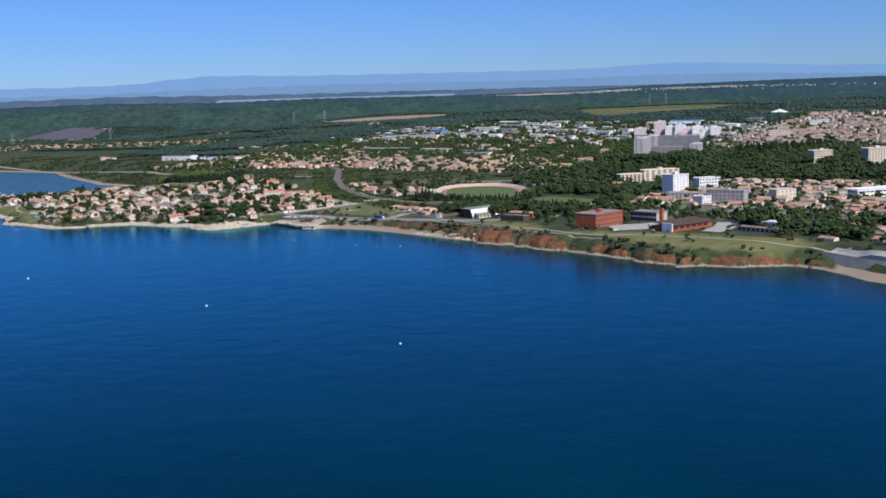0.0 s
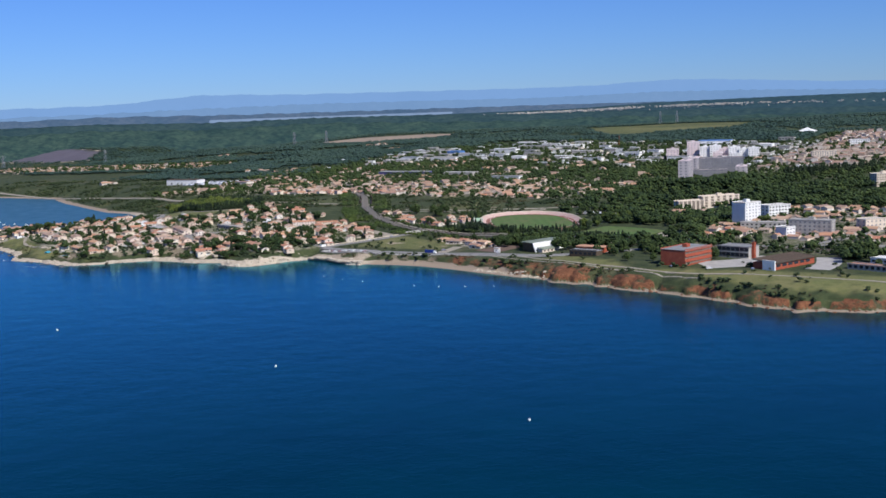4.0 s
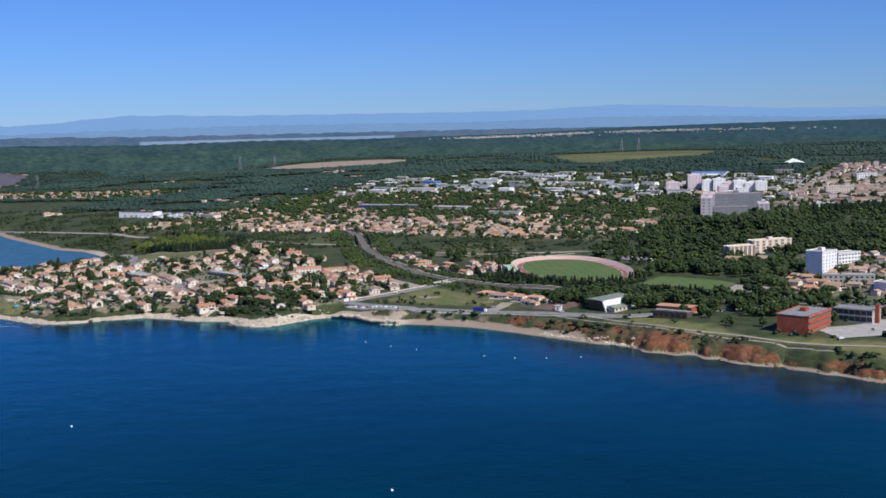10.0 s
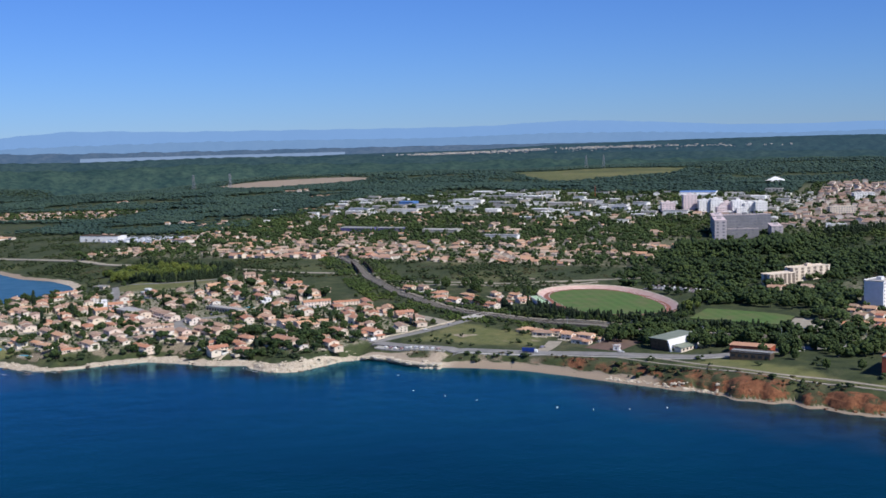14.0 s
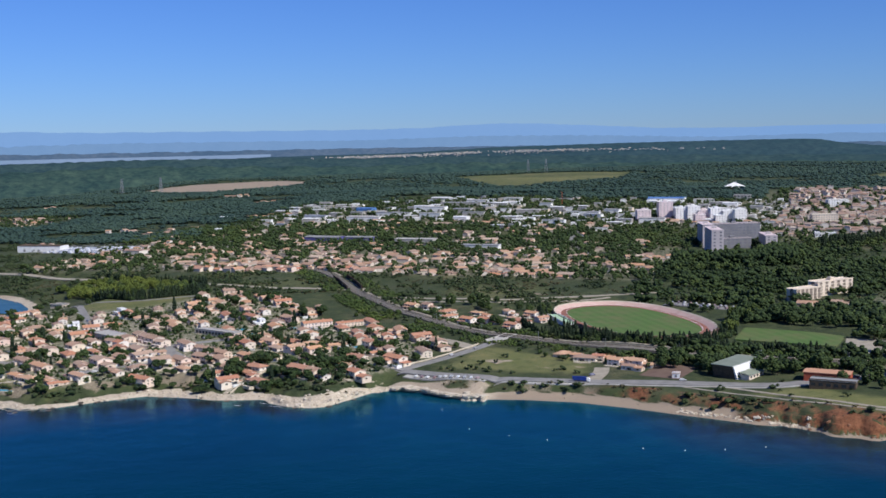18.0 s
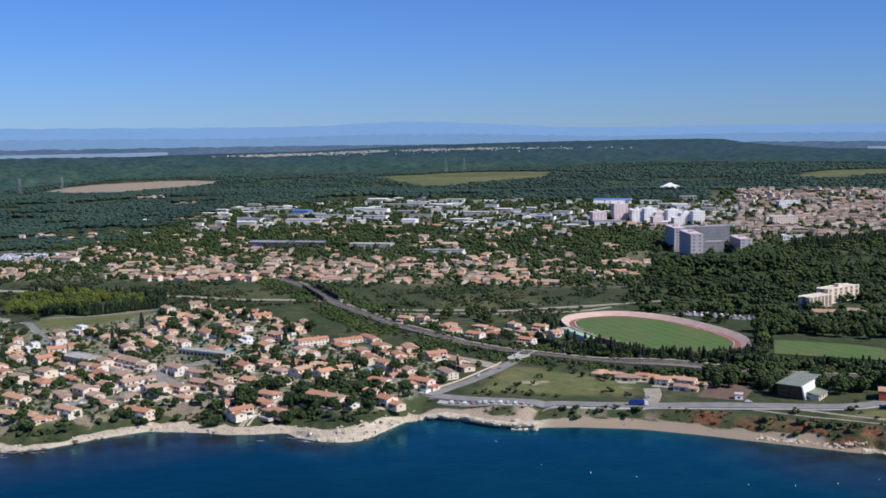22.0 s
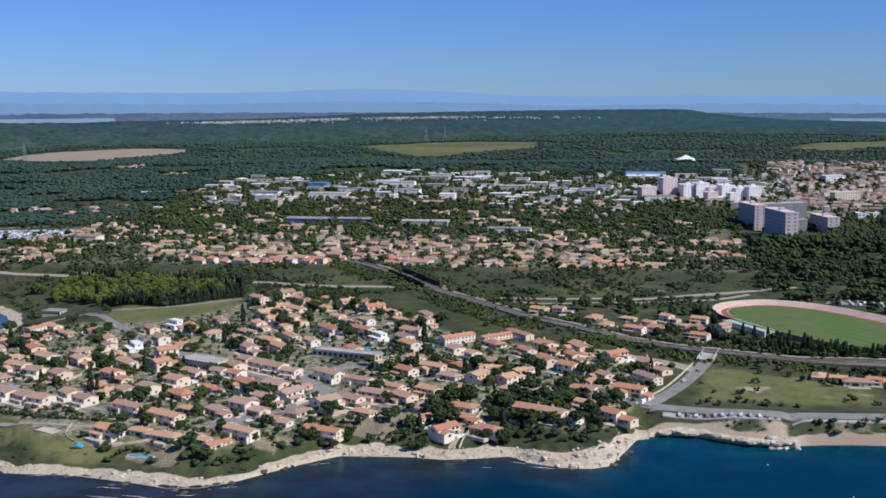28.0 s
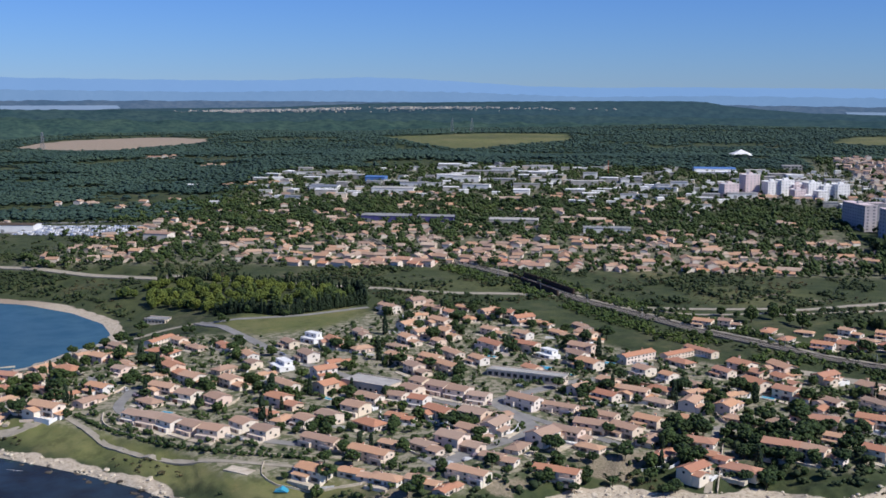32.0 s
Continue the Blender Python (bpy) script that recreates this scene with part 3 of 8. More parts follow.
def single(name, geo, material, label, category, group="", kind="", at=None):
    """A thing that is one mesh."""
    data = geo.mesh(name) if isinstance(geo, Geo) else geo
    if not data.materials:
        data.materials.append(M[material])
    ob = tagged(new(name, data), label, category, group, kind)
    if at is not None:
        ob.matrix_basis = at
    return ob


def stand(u, v, turn=0.0, lift=0.0):
    """The pose of a thing that stands on the ground at (u, v), turned by so many degrees in the world."""
    x, y = to_xy(u, v)
    return pose(x, y, float(height(u, v)) + lift, 0, 0, turn)


def merge(name, label, category, items, swap={}):
    """Many copies of meshes at their poses, joined into one object of kind stuff."""
    cache, verts, tris, mats, slots, n = {}, [], [], [], [], 0
    for data, m in items:
        if data.name not in cache:
            data.calc_loop_triangles()
            v = np.empty(len(data.vertices) * 3, np.float32)
            data.vertices.foreach_get("co", v)
            t = np.empty(len(data.loop_triangles) * 3, np.int32)
            data.loop_triangles.foreach_get("vertices", t)
            mat = swap.get(data.materials[0].name, data.materials[0])
            if mat not in slots:
                slots.append(mat)
            cache[data.name] = (np.c_[v.reshape(-1, 3), np.ones(len(v) // 3)], t.reshape(-1, 3), slots.index(mat))
        v, t, s = cache[data.name]
        verts.append((v @ np.array(m, float).T)[:, :3])
        tris.append(t + n)
        mats.append(np.full(len(t), s, np.int32))
        n += len(v)
    mesh = fast_mesh(name, np.vstack(verts), np.vstack(tris))
    for mat in slots:
        mesh.materials.append(mat)
    mesh.polygons.foreach_set("material_index", np.concatenate(mats))
    mesh.polygons.foreach_set("use_smooth", np.full(len(mesh.polygons), "tree" in name))
    return tagged(new(name, mesh), label, category, kind="stuff")


# ---------------------------------------------------------------- sea, ground sheet, far land
STADIUM = (-57.0, 229.0)


def off_oval(u, v):
    """Above 1 outside the stadium's outer wall."""
    a, b = (u + 57) * 0.548 + (v - 229) * 0.836, (u + 57) * 0.836 - (v - 229) * 0.548
    return np.sqrt((a / 98) ** 2 + (b / 57) ** 2)


PITCH = np.array(((-146, 222), (-222, 214), (-211, 150), (-142, 164)), float)
PLOT = np.array(((46, 46), (27, 112), (-54, 92), (-57, 48)), float)
WEST_MEADOW = np.array(((520, 22), (450, 18), (425, -8), (370, -32), (316, -34), (300, -52), (330, -74), (376, -56), (434, -22), (500, 4)), float)
NORTH_MEADOW = np.array(((470, 240), (370, 275), (350, 240), (395, 190), (430, 190)), float)
BARE_FIELD = np.array(((1350, 1690), (1190, 1560), (1085, 1570), (1000, 1790), (1010, 1950), (1180, 2010), (1340, 1900)), float)
GREEN_FIELD = np.array(((640, 1930), (440, 1640), (240, 1880), (250, 2090), (450, 2080)), float)
EAST_FIELD = np.array(((-285, 1880), (-400, 2150), (-560, 2230), (-500, 1900), (-365, 1765)), float)
MUD_BASIN = np.array(((2700, 1250), (2142, 1280), (1901, 1275), (1835, 1330), (1890, 1425), (2065, 1485), (2300, 1445), (2700, 1420)), float)
EAST_LAWN = np.array(((-165, 14), (-190, 30), (-280, -28), (-370, -25), (-470, -25), (-500, -40), (-470, -70), (-400, -78), (-320, -40), (-230, -18)), float)


def village_zone(u, v):
    """1 where houses and their yards stand."""
    d = v - np.interp(u, SHORE[:, 0], SHORE[:, 1])
    west = smooth(28, 40, d) * smooth(66, 78, u) * (1 - smooth(530, 560, u)) * (1 - smooth(0, 14, v - np.interp(u, (60, 180, 250, 340, 380, 420, 470, 600), (120, 165, 240, 285, 205, 185, 185, 160))))
    town = smooth(425, 450, v) * (1 - smooth(700, 760, v)) * smooth(-60, -30, u) * (1 - smooth(690, 730, u))
    east = smooth(60, 80, v) * (1 - smooth(360, 390, v)) * (1 - smooth(-250, -230, u)) * smooth(-1200, -1100, u)
    hill = smooth(720, 760, v) * (1 - smooth(1230, 1330, v)) * (1 - smooth(-120, -60, u))
    zone = smooth(840, 870, v) * (1 - smooth(1120, 1180, v)) * smooth(-140, -100, u) * (1 - smooth(620, 680, u))
    return np.clip(west + town * 0.55 + east * 0.6 + hill * 0.4 + zone * 0.6, 0, 1)


BELT_GAPS = ((-82, 488, 42, 13), (-150, 652, 36, 14), (-25, 600, 26, 20), (-60, 420, 22, 12), (-205, 470, 30, 9), (-320, 540, 36, 12), (-118, 300, 44, 20))


def pine_belt(u, v):
    belt = smooth(352, 372, v) * (1 - smooth(640, 672, v)) * (1 - smooth(-58, -30, u)) * smooth(-900, -860, u)
    back = smooth(296, 320, v) * (1 - smooth(420, 470, v)) * smooth(-150, -130, u) * (1 - smooth(-50, -22, u))
    open_spots = smooth(0.22, 0.5, waves(u, v, 48, 61) + 0.4 * waves(u, v, 17, 62))
    for a, b, ra, rb in BELT_GAPS:
        open_spots = np.maximum(open_spots, 1.15 * (1 - smooth(0.8, 1.15, np.hypot((u - a) / ra, (v - b) / rb))))
    return np.clip(belt + back * 0.8, 0, 1) * 0.93 * (1 - 0.85 * np.minimum(open_spots, 1.15))


CLEARINGS = ((1021, 1147, 60, 16), (1116, 1277, 60, 18), (1250, 1235, 160, 20), (1480, 1130, 200, 16), (922, 1392, 55, 20), (779, 1255, 50, 16), (782, 1058, 40, 14), (650, 1014, 60, 14), (150, 1260, 70, 14), (-60, 1350, 60, 16), (735, 860, 60, 24), (1600, 1480, 180, 24))


def far_wood(u, v):
    w = smooth(860, 900, v) * smooth(640, 690, u) + smooth(1120, 1180, v) * (1 - smooth(640, 690, u))
    w = w + smooth(690, 740, v) * (1 - smooth(860, 900, v)) * smooth(640, 690, u) * (1 - smooth(1040, 1090, u))
    w = np.where((u < -110) & (v < 1340), 0, w)
    w = np.where((u > 1650) & (v > 1080) & (v < 1300), w * 0.1, w)
    w = np.where((u > 1040) & (u < 1800) & (v > 910) & (v < 1085), 0, w)
    for poly in (BARE_FIELD, GREEN_FIELD, MUD_BASIN, EAST_FIELD):
        w = w * smooth(2, 16, inside(poly, u, v))
    for a, b, ra, rb in CLEARINGS:
        w = w * smooth(0.8, 1.2, np.hypot((u - a) / ra, (v - b) / rb))
    gaps = waves(u * 0.4, v, 95, 21) + 0.5 * waves(u * 0.7, v, 40, 22)
    return np.clip(w, 0, 1) * np.where(gaps > 0.48, 0.08, 0.94)


def build_sea():
    uu = np.concatenate((np.linspace(-5200, -950, 18), np.arange(-900, 1500, 8.0), np.linspace(1600, 5200, 16)))
    vv = np.concatenate((np.linspace(-5200, -420, 22), np.arange(-400, 560, 8.0), np.linspace(700, 5200, 14)))
    U, V = np.meshgrid(uu, vv, indexing="ij")
    X, Y = to_xy(U, V)
    n, k = U.shape
    idx = np.arange(n * k).reshape(n, k)
    a, b, c, d = idx[:-1, :-1].ravel(), idx[1:, :-1].ravel(), idx[1:, 1:].ravel(), idx[:-1, 1:].ravel()
    mesh = fast_mesh("water", np.c_[X.ravel(), Y.ravel(), np.zeros(n * k)], np.r_[np.c_[a, c, b], np.c_[a, d, c]])
    off = np.interp(U, SHORE[:, 0], SHORE[:, 1]) - V
    shallow = np.clip(1 - (off + waves(U, V, 30, 3) * 12) / 42, 0, 1) * 0.75
    bay = inside(BAY, U, V)
    shallow = np.where(bay < 5, np.clip(1 + (bay + 5) / 60, 0.35, 1), shallow)
    # weed off the western rocks; off the eastern cliffs a painted dark reflection
    weed = np.clip(1.15 - (off + waves(U, V, 14, 13) * 9) / (30 + 45 * smooth(-60, -160, U) + 55 * smooth(120, 220, U) + 70 * smooth(260, 380, U)), 0, 1) * (smooth(66, 90, U) + 0.95 * smooth(-70, -150, U)) * 0.9
    weed = np.where(bay < 20, 0, weed)
    shallow = np.maximum(shallow, 0.42 * np.clip(1 - (off - 20) / 190, 0, 1) * smooth(-260, -160, U) * (1 - smooth(60, 110, U)) * (0.75 + 0.25 * waves(U, V, 60, 8)))
    layer(mesh, "depth", np.c_[shallow.ravel(), weed.ravel(), np.where(bay < 5, 0.75, 0.0).ravel(), np.ones(n * k)])
    mesh.materials.append(M["sea"])
    mesh.polygons.foreach_set("use_smooth", np.ones(len(mesh.polygons), bool))
    tagged(new("water", mesh), "deep blue calm sea with faint ripples", "sea", kind="structure")


def build_ground():
    uu = np.concatenate((np.linspace(-3400, -640, 52), np.arange(-620, -545, 4.0), np.arange(-545, -120, 2.0), np.arange(-120, 70, 4.0), np.arange(70, 300, 2.0), np.arange(300, 600, 4.0), np.arange(600, 1300, 10.0), np.linspace(1300, 3400, 90)))
    dd = np.concatenate((np.array((-60, -40, -25, -15, -9, -5)), np.arange(-2, 30, 1.3), np.arange(30, 50, 2.5), np.arange(50, 560, 5.0), np.arange(560, 1300, 12.0), np.arange(1300, 3400, 30.0)))
    U, D = np.meshgrid(uu, dd, indexing="ij")
    S = np.interp(U, SHORE[:, 0], SHORE[:, 1])
    V = S * (1 - smooth(100, 600, D)) + D
    Z = height(U, V)
    d = V - S
    n, k = U.shape
    red = smooth(-140, -175, U) * smooth(-525, -500, U)
    beach = (1 - smooth(-150, -190, U)) * (1 - smooth(-10, 4, U))
    rock = smooth(-8, 4, U)
    jag = waves(U, V, 7, 4) * 3 + waves(U, V, 23, 9) * 4
    sand = np.clip(0.66 * red * (1 - smooth(0.7, 1.2, Z)) + beach * (1 - smooth(8.5, 11, d + jag * 0.3)) + rock * (1 - smooth(8, 13, d + jag * 0.8 + 4.5 * smooth(220, 250, U) * (1 - smooth(255, 275, U)) + 3.5 * smooth(290, 330, U) - 7 * smooth(74, 80, U) * (1 - smooth(88, 122, U)))) + (1 - smooth(-530, -500, U)) * (1 - smooth(20, 24, d)), 0, 1)
    bay = inside(BAY, U, V)
    sand = np.maximum(sand, smooth(-6, 0, bay) * (1 - smooth(8, 13, bay + jag * 0.5)) * smooth(-150, 60, V))
    rough = waves(U, V, 9, 26) + 0.7 * waves(U, V, 3.6, 27)
    bank = (1 - smooth(-14, 0, U)) * smooth(-270, -230, U) * smooth(9, 11, d + jag * 0.3) * (1 - smooth(22, 29, d + jag * 0.8))
    earth = np.clip(red * smooth(0.8, 1.3, Z) * (1 - smooth(9, 11.5, d + jag * 0.8)) * (0.35 + 0.65 * smooth(-0.75, -0.3, waves(U, V, 26, 19))) + bank * (0.46 + 0.24 * rough) * smooth(-30, -90, U), 0, 1)
    green = np.zeros_like(U)
    for poly, much in ((WEST_MEADOW, 0.9), (NORTH_MEADOW, 0.75), (PLOT, 0.85), (EAST_LAWN, 1.0)):
        green = np.maximum(green, much * (1 - smooth(-6, 6, inside(poly, U, V) + jag)))
    green = np.maximum(green, 0.30 * smooth(0.1, 0.6, waves(U, V, 60, 11)) * smooth(260, 300, V) * (1 - smooth(430, 470, V)))
    for poly in (GREEN_FIELD, EAST_FIELD):
        green = np.maximum(green, (0.62 + 0.3 * waves(U * 0.35, V, 60, 23)) * (1 - smooth(-10, 14, inside(poly, U, V) + jag * 3)))
    dry = (1 - smooth(0.4, 1.0, np.hypot((U - 70) / 75, (V - 352) / 26))) * smooth(-0.3, 0.5, waves(U, V, 15, 46) + 0.5 * waves(U, V, 5, 47))
    for a, b, ra, rb in BELT_GAPS[:2]:
        dry = np.maximum(dry, (1 - smooth(0.5, 1.0, np.hypot((U - a) / ra, (V - b) / rb))) * smooth(-0.5, 0.3, waves(U, V, 15, 46)))
    sand = np.maximum(sand, 0.55 * dry)
    sand = np.maximum(sand, 0.7 * (1 - smooth(0.5, 1.0, np.hypot((U + 213 + (V - 1905) * 0.9) / 22, (V - 1905) / 75))))
    sand = np.maximum(sand, 0.72 * (1 - smooth(-14, 16, inside(BARE_FIELD, U, V) + jag * 2 + waves(U, V, 70, 17) * 18)))
    fringe = smooth(13, 18, d) * (1 - smooth(38, 48, d)) * smooth(120, 150, U) * (1 - smooth(300, 330, U)) * smooth(-0.35, 0.4, waves(U, V, 19, 56) + 0.5 * waves(U, V, 7, 57))
    sand = np.maximum(sand, 0.5 * fringe)
    sand = np.maximum(sand, bank * (0.35 + 0.22 * rough))
    ledge = smooth(-4, 2, U) * (1 - smooth(62, 70, U)) * (1 - smooth(19, 23, V))
    sand = np.maximum(sand, ledge * (1 - 0.35 * smooth(9, 13, d)) * (0.72 + 0.35 * rough))
    streak = smooth(-0.2, 0.7, waves(U * 0.6, V, 13, 44) + 0.6 * waves(U, V, 4, 45))
    sand = np.maximum(sand, 0.8 * streak * (1 - smooth(0.4, 1.0, np.hypot((U + 18 - (V - 70) * 0.3) / 56, (V - 70) / 15))))
    rim = inside(MUD_BASIN, U, V)
    mud = 1 - smooth(-8, 10, rim)
    sand = np.maximum(sand, 0.85 * smooth(2, 14, rim) * (1 - smooth(22, 36, rim)))
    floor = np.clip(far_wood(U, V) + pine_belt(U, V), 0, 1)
    fabric = village_zone(U, V) * 0.85
    X, Y = to_xy(U, V)
    idx = np.arange(n * k).reshape(n, k)
    a, b, c, e = idx[:-1, :-1].ravel(), idx[1:, :-1].ravel(), idx[1:, 1:].ravel(), idx[:-1, 1:].ravel()
    mesh = fast_mesh("ground", np.c_[X.ravel(), Y.ravel(), Z.ravel()], np.r_[np.c_[a, c, b], np.c_[a, e, c]])
    one = np.ones(n * k)
    layer(mesh, "cover", np.c_[sand.ravel(), green.ravel(), earth.ravel(), one])
    brown = np.maximum(1 - smooth(-14, 0, U) * (1 - smooth(40, 20, bay) * smooth(600, 680, U)) + smooth(-2, 2, U) * (1 - smooth(58, 64, U)) * smooth(4, 7, d) * 0.6, 1 - smooth(0, 20, inside(BARE_FIELD, U, V)))
    brown = np.clip(np.maximum(np.maximum(brown, dry), smooth(0.1, 0.4, fringe)), 0, 1)
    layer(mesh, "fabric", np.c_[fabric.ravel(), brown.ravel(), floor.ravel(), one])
    layer(mesh, "basin", np.c_[mud.ravel(), mud.ravel(), mud.ravel(), one])
    mesh.materials.append(M["ground"])
    mesh.polygons.foreach_set("use_smooth", np.ones(len(mesh.polygons), bool))
    tagged(new("ground", mesh), "coastal land with scrub, meadows, pale rock and red cliffs", "ground", kind="structure")


FAR_MIDDLE, FAR_EYE = (-290.0, 400.0), 150.0


def far_place(azimuth, r, elevation):
    return (FAR_MIDDLE[0] + r * math.sin(radians(azimuth)), FAR_MIDDLE[1] + r * math.cos(radians(azimuth)), FAR_EYE + r * math.tan(radians(elevation)))


def far_ridge(name, label, crest, r0, r1, foot, rough, seed, material):
    """A range of far hills: a slope from its foot up to a crest line given as azimuth and elevation, then down again."""
    az = np.arange(-48, 72, 0.12)
    top = np.interp(az, [c[0] for c in crest], [c[1] for c in crest])
    top = top + rough * (waves(az * 10, az * 0 + seed, 6, seed) + 0.5 * waves(az * 10, az * 0, 1.7, seed + 4))
    rows = 14
    verts = []
    for j in range(rows):
        k = j / (rows - 3)
        r = r0 + (r1 - r0) * k
        shape = min(1.0, k) ** 0.8 if k <= 1 else 1 - (k - 1) * 1.6
        z_top = FAR_EYE + r * np.tan(np.radians(top))
        z = foot + (z_top - foot) * shape + (waves(az * 40, az * 0 + j * 9.0, 9, seed) * 5 * (1 - abs(2 * k - 1)) if 0 < k < 1 else 0)
        verts.append(np.c_[FAR_MIDDLE[0] + r * np.sin(np.radians(az)), FAR_MIDDLE[1] + r * np.cos(np.radians(az)), z + 0 * az])
    n = len(az)
    idx = np.arange(rows * n).reshape(rows, n)
    a, b, c, d = idx[:-1, :-1].ravel(), idx[1:, :-1].ravel(), idx[1:, 1:].ravel(), idx[:-1, 1:].ravel()
    mesh = fast_mesh(name, np.vstack(verts), np.r_[np.c_[a, c, b], np.c_[a, d, c]])
    mesh.materials.append(material)
    mesh.polygons.foreach_set("use_smooth", np.ones(len(mesh.polygons), bool))
    return tagged(new(name, mesh), label, "distant hills", kind="structure")


def build_distance():
    # painted haze: bluish base colours and a blue emission for every layer
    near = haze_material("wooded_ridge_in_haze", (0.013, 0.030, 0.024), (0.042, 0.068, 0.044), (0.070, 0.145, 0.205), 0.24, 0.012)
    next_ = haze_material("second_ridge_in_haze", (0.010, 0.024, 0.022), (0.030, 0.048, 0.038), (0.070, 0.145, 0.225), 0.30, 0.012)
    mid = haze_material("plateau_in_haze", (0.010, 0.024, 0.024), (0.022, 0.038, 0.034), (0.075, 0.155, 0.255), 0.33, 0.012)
    lake = haze_material("far_lagoon_in_haze", (0.10, 0.15, 0.21), (0.13, 0.18, 0.25), (0.30, 0.42, 0.62), 0.32, 0.004, 0.1)
    low = haze_material("far_plain_in_haze", (0.012, 0.020, 0.028), (0.048, 0.052, 0.056), (0.105, 0.195, 0.355), 0.56, 0.006)
    hills = haze_material("far_hills_in_haze", (0.010, 0.016, 0.028), (0.024, 0.032, 0.044), (0.190, 0.340, 0.600), 0.84, 0.005, 0.3)
    far = haze_material("far_mountains_in_haze", (0.010, 0.016, 0.028), (0.018, 0.026, 0.040), (0.205, 0.375, 0.690), 0.92, 0.003, 0.12)
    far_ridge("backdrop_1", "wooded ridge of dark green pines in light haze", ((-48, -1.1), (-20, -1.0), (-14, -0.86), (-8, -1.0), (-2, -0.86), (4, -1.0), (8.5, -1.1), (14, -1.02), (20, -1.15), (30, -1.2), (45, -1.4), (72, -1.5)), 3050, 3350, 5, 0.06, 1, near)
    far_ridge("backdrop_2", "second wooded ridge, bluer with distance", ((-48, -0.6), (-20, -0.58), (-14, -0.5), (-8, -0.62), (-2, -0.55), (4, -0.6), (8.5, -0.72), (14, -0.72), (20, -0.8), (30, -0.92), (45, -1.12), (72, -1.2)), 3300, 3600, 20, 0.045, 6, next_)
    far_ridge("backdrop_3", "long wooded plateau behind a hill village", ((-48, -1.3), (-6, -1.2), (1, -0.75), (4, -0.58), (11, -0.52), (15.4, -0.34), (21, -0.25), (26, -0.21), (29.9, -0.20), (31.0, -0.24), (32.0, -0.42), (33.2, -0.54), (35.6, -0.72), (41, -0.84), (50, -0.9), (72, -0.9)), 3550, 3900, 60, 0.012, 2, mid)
    far_ridge("backdrop_4", "low plain beyond a lagoon, bluish with haze", ((-48, -0.25), (-20, -0.2), (-13, -0.12), (-7, -0.22), (0, -0.24), (10, -0.26), (30, -0.38), (45, -0.5), (72, -0.5)), 4090, 4180, 95, 0.035, 3, low)
    far_ridge("backdrop_5", "hills behind the plain, blue with haze", ((-48, 0.0), (-20, 0.0), (-14, 0.05), (-9, 0.15), (-3, 0.22), (3, 0.18), (9, 0.12), (15, 0.22), (20, 0.15), (26, -0.05), (32, 0.02), (40, -0.06), (72, 0.0)), 4190, 4240, 95, 0.05, 9, hills)
    far_ridge("backdrop_6", "mountains on the skyline, pale blue with haze", ((-48, 0.5), (-25, 0.48), (-16, 0.45), (-13, 0.50), (-10.5, 0.72), (-9, 0.84), (-7, 0.83), (-4, 0.74), (-1.4, 0.72), (1, 0.70), (5.8, 0.66), (9, 0.64), (12, 0.66), (14.3, 0.77), (16.2, 0.81), (18, 0.75), (21.3, 0.57), (23.5, 0.43), (27, 0.37), (29.7, 0.41), (34, 0.39), (40, 0.37), (72, 0.33)), 4240, 4290, 100, 0.02, 4, far)
    # lagoon strips; the haze over the water is painted in as pale emission
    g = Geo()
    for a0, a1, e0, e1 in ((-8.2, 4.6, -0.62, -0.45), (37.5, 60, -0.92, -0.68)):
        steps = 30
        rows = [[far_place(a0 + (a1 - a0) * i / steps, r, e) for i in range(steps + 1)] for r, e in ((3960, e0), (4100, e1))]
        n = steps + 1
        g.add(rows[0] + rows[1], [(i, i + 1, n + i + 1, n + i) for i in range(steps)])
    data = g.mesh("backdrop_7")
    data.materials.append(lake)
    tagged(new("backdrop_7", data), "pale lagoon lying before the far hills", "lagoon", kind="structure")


build_sea()
build_ground()
build_distance()


# ---------------------------------------------------------------- roads, railway, walls along lines
def resample(line, step):
    p = np.array(line, float)
    t = np.concatenate(((0,), np.cumsum(np.hypot(*np.diff(p, axis=0).T))))
    # round the corners a little before stepping along
    s = np.linspace(0, t[-1], max(3, int(t[-1] / step)))
    q = np.c_[np.interp(s, t, p[:, 0]), np.interp(s, t, p[:, 1])]
    for _ in range(3):
        q[1:-1] = (q[:-2] + 2 * q[1:-1] + q[2:]) / 4
    return q


def strip(line, width, lift, thick=0.25, step=5.0, offset=0.0):
    """A band of that width laid on the ground along a line of (u, v)."""
    q = resample(line, step)
    d = np.gradient(q, axis=0)
    d /= np.linalg.norm(d, axis=1)[:, None]
    side = np.c_[-d[:, 1], d[:, 0]]
    cols = (-0.5, -0.17, 0.17, 0.5)
    mid = height(q[:, 0] + side[:, 0] * offset, q[:, 1] + side[:, 1] * offset)
    verts, n = [], len(q)
    for c in cols:
        w = q + side * (c * width + offset)
        z = np.maximum(height(w[:, 0], w[:, 1]), mid) + lift
        verts.append(np.c_[to_xy(w[:, 0], w[:, 1]) + (z,)])
    low = verts[0].copy(), verts[-1].copy()
    for r in low:
        r[:, 2] -= thick + 0.6
    rows = [low[0]] + verts + [low[1]]
    g = Geo()
    g.v = [tuple(p) for r in rows for p in r]
    g.f = [(j * n + i, (j + 1) * n + i, (j + 1) * n + i + 1, j * n + i + 1) for j in range(len(rows) - 1) for i in range(n - 1)]
    return g


def road(name, line, width, material, label, category, lift=0.12):
    return single(name, strip(line, width, lift), material, label, category, kind="structure")


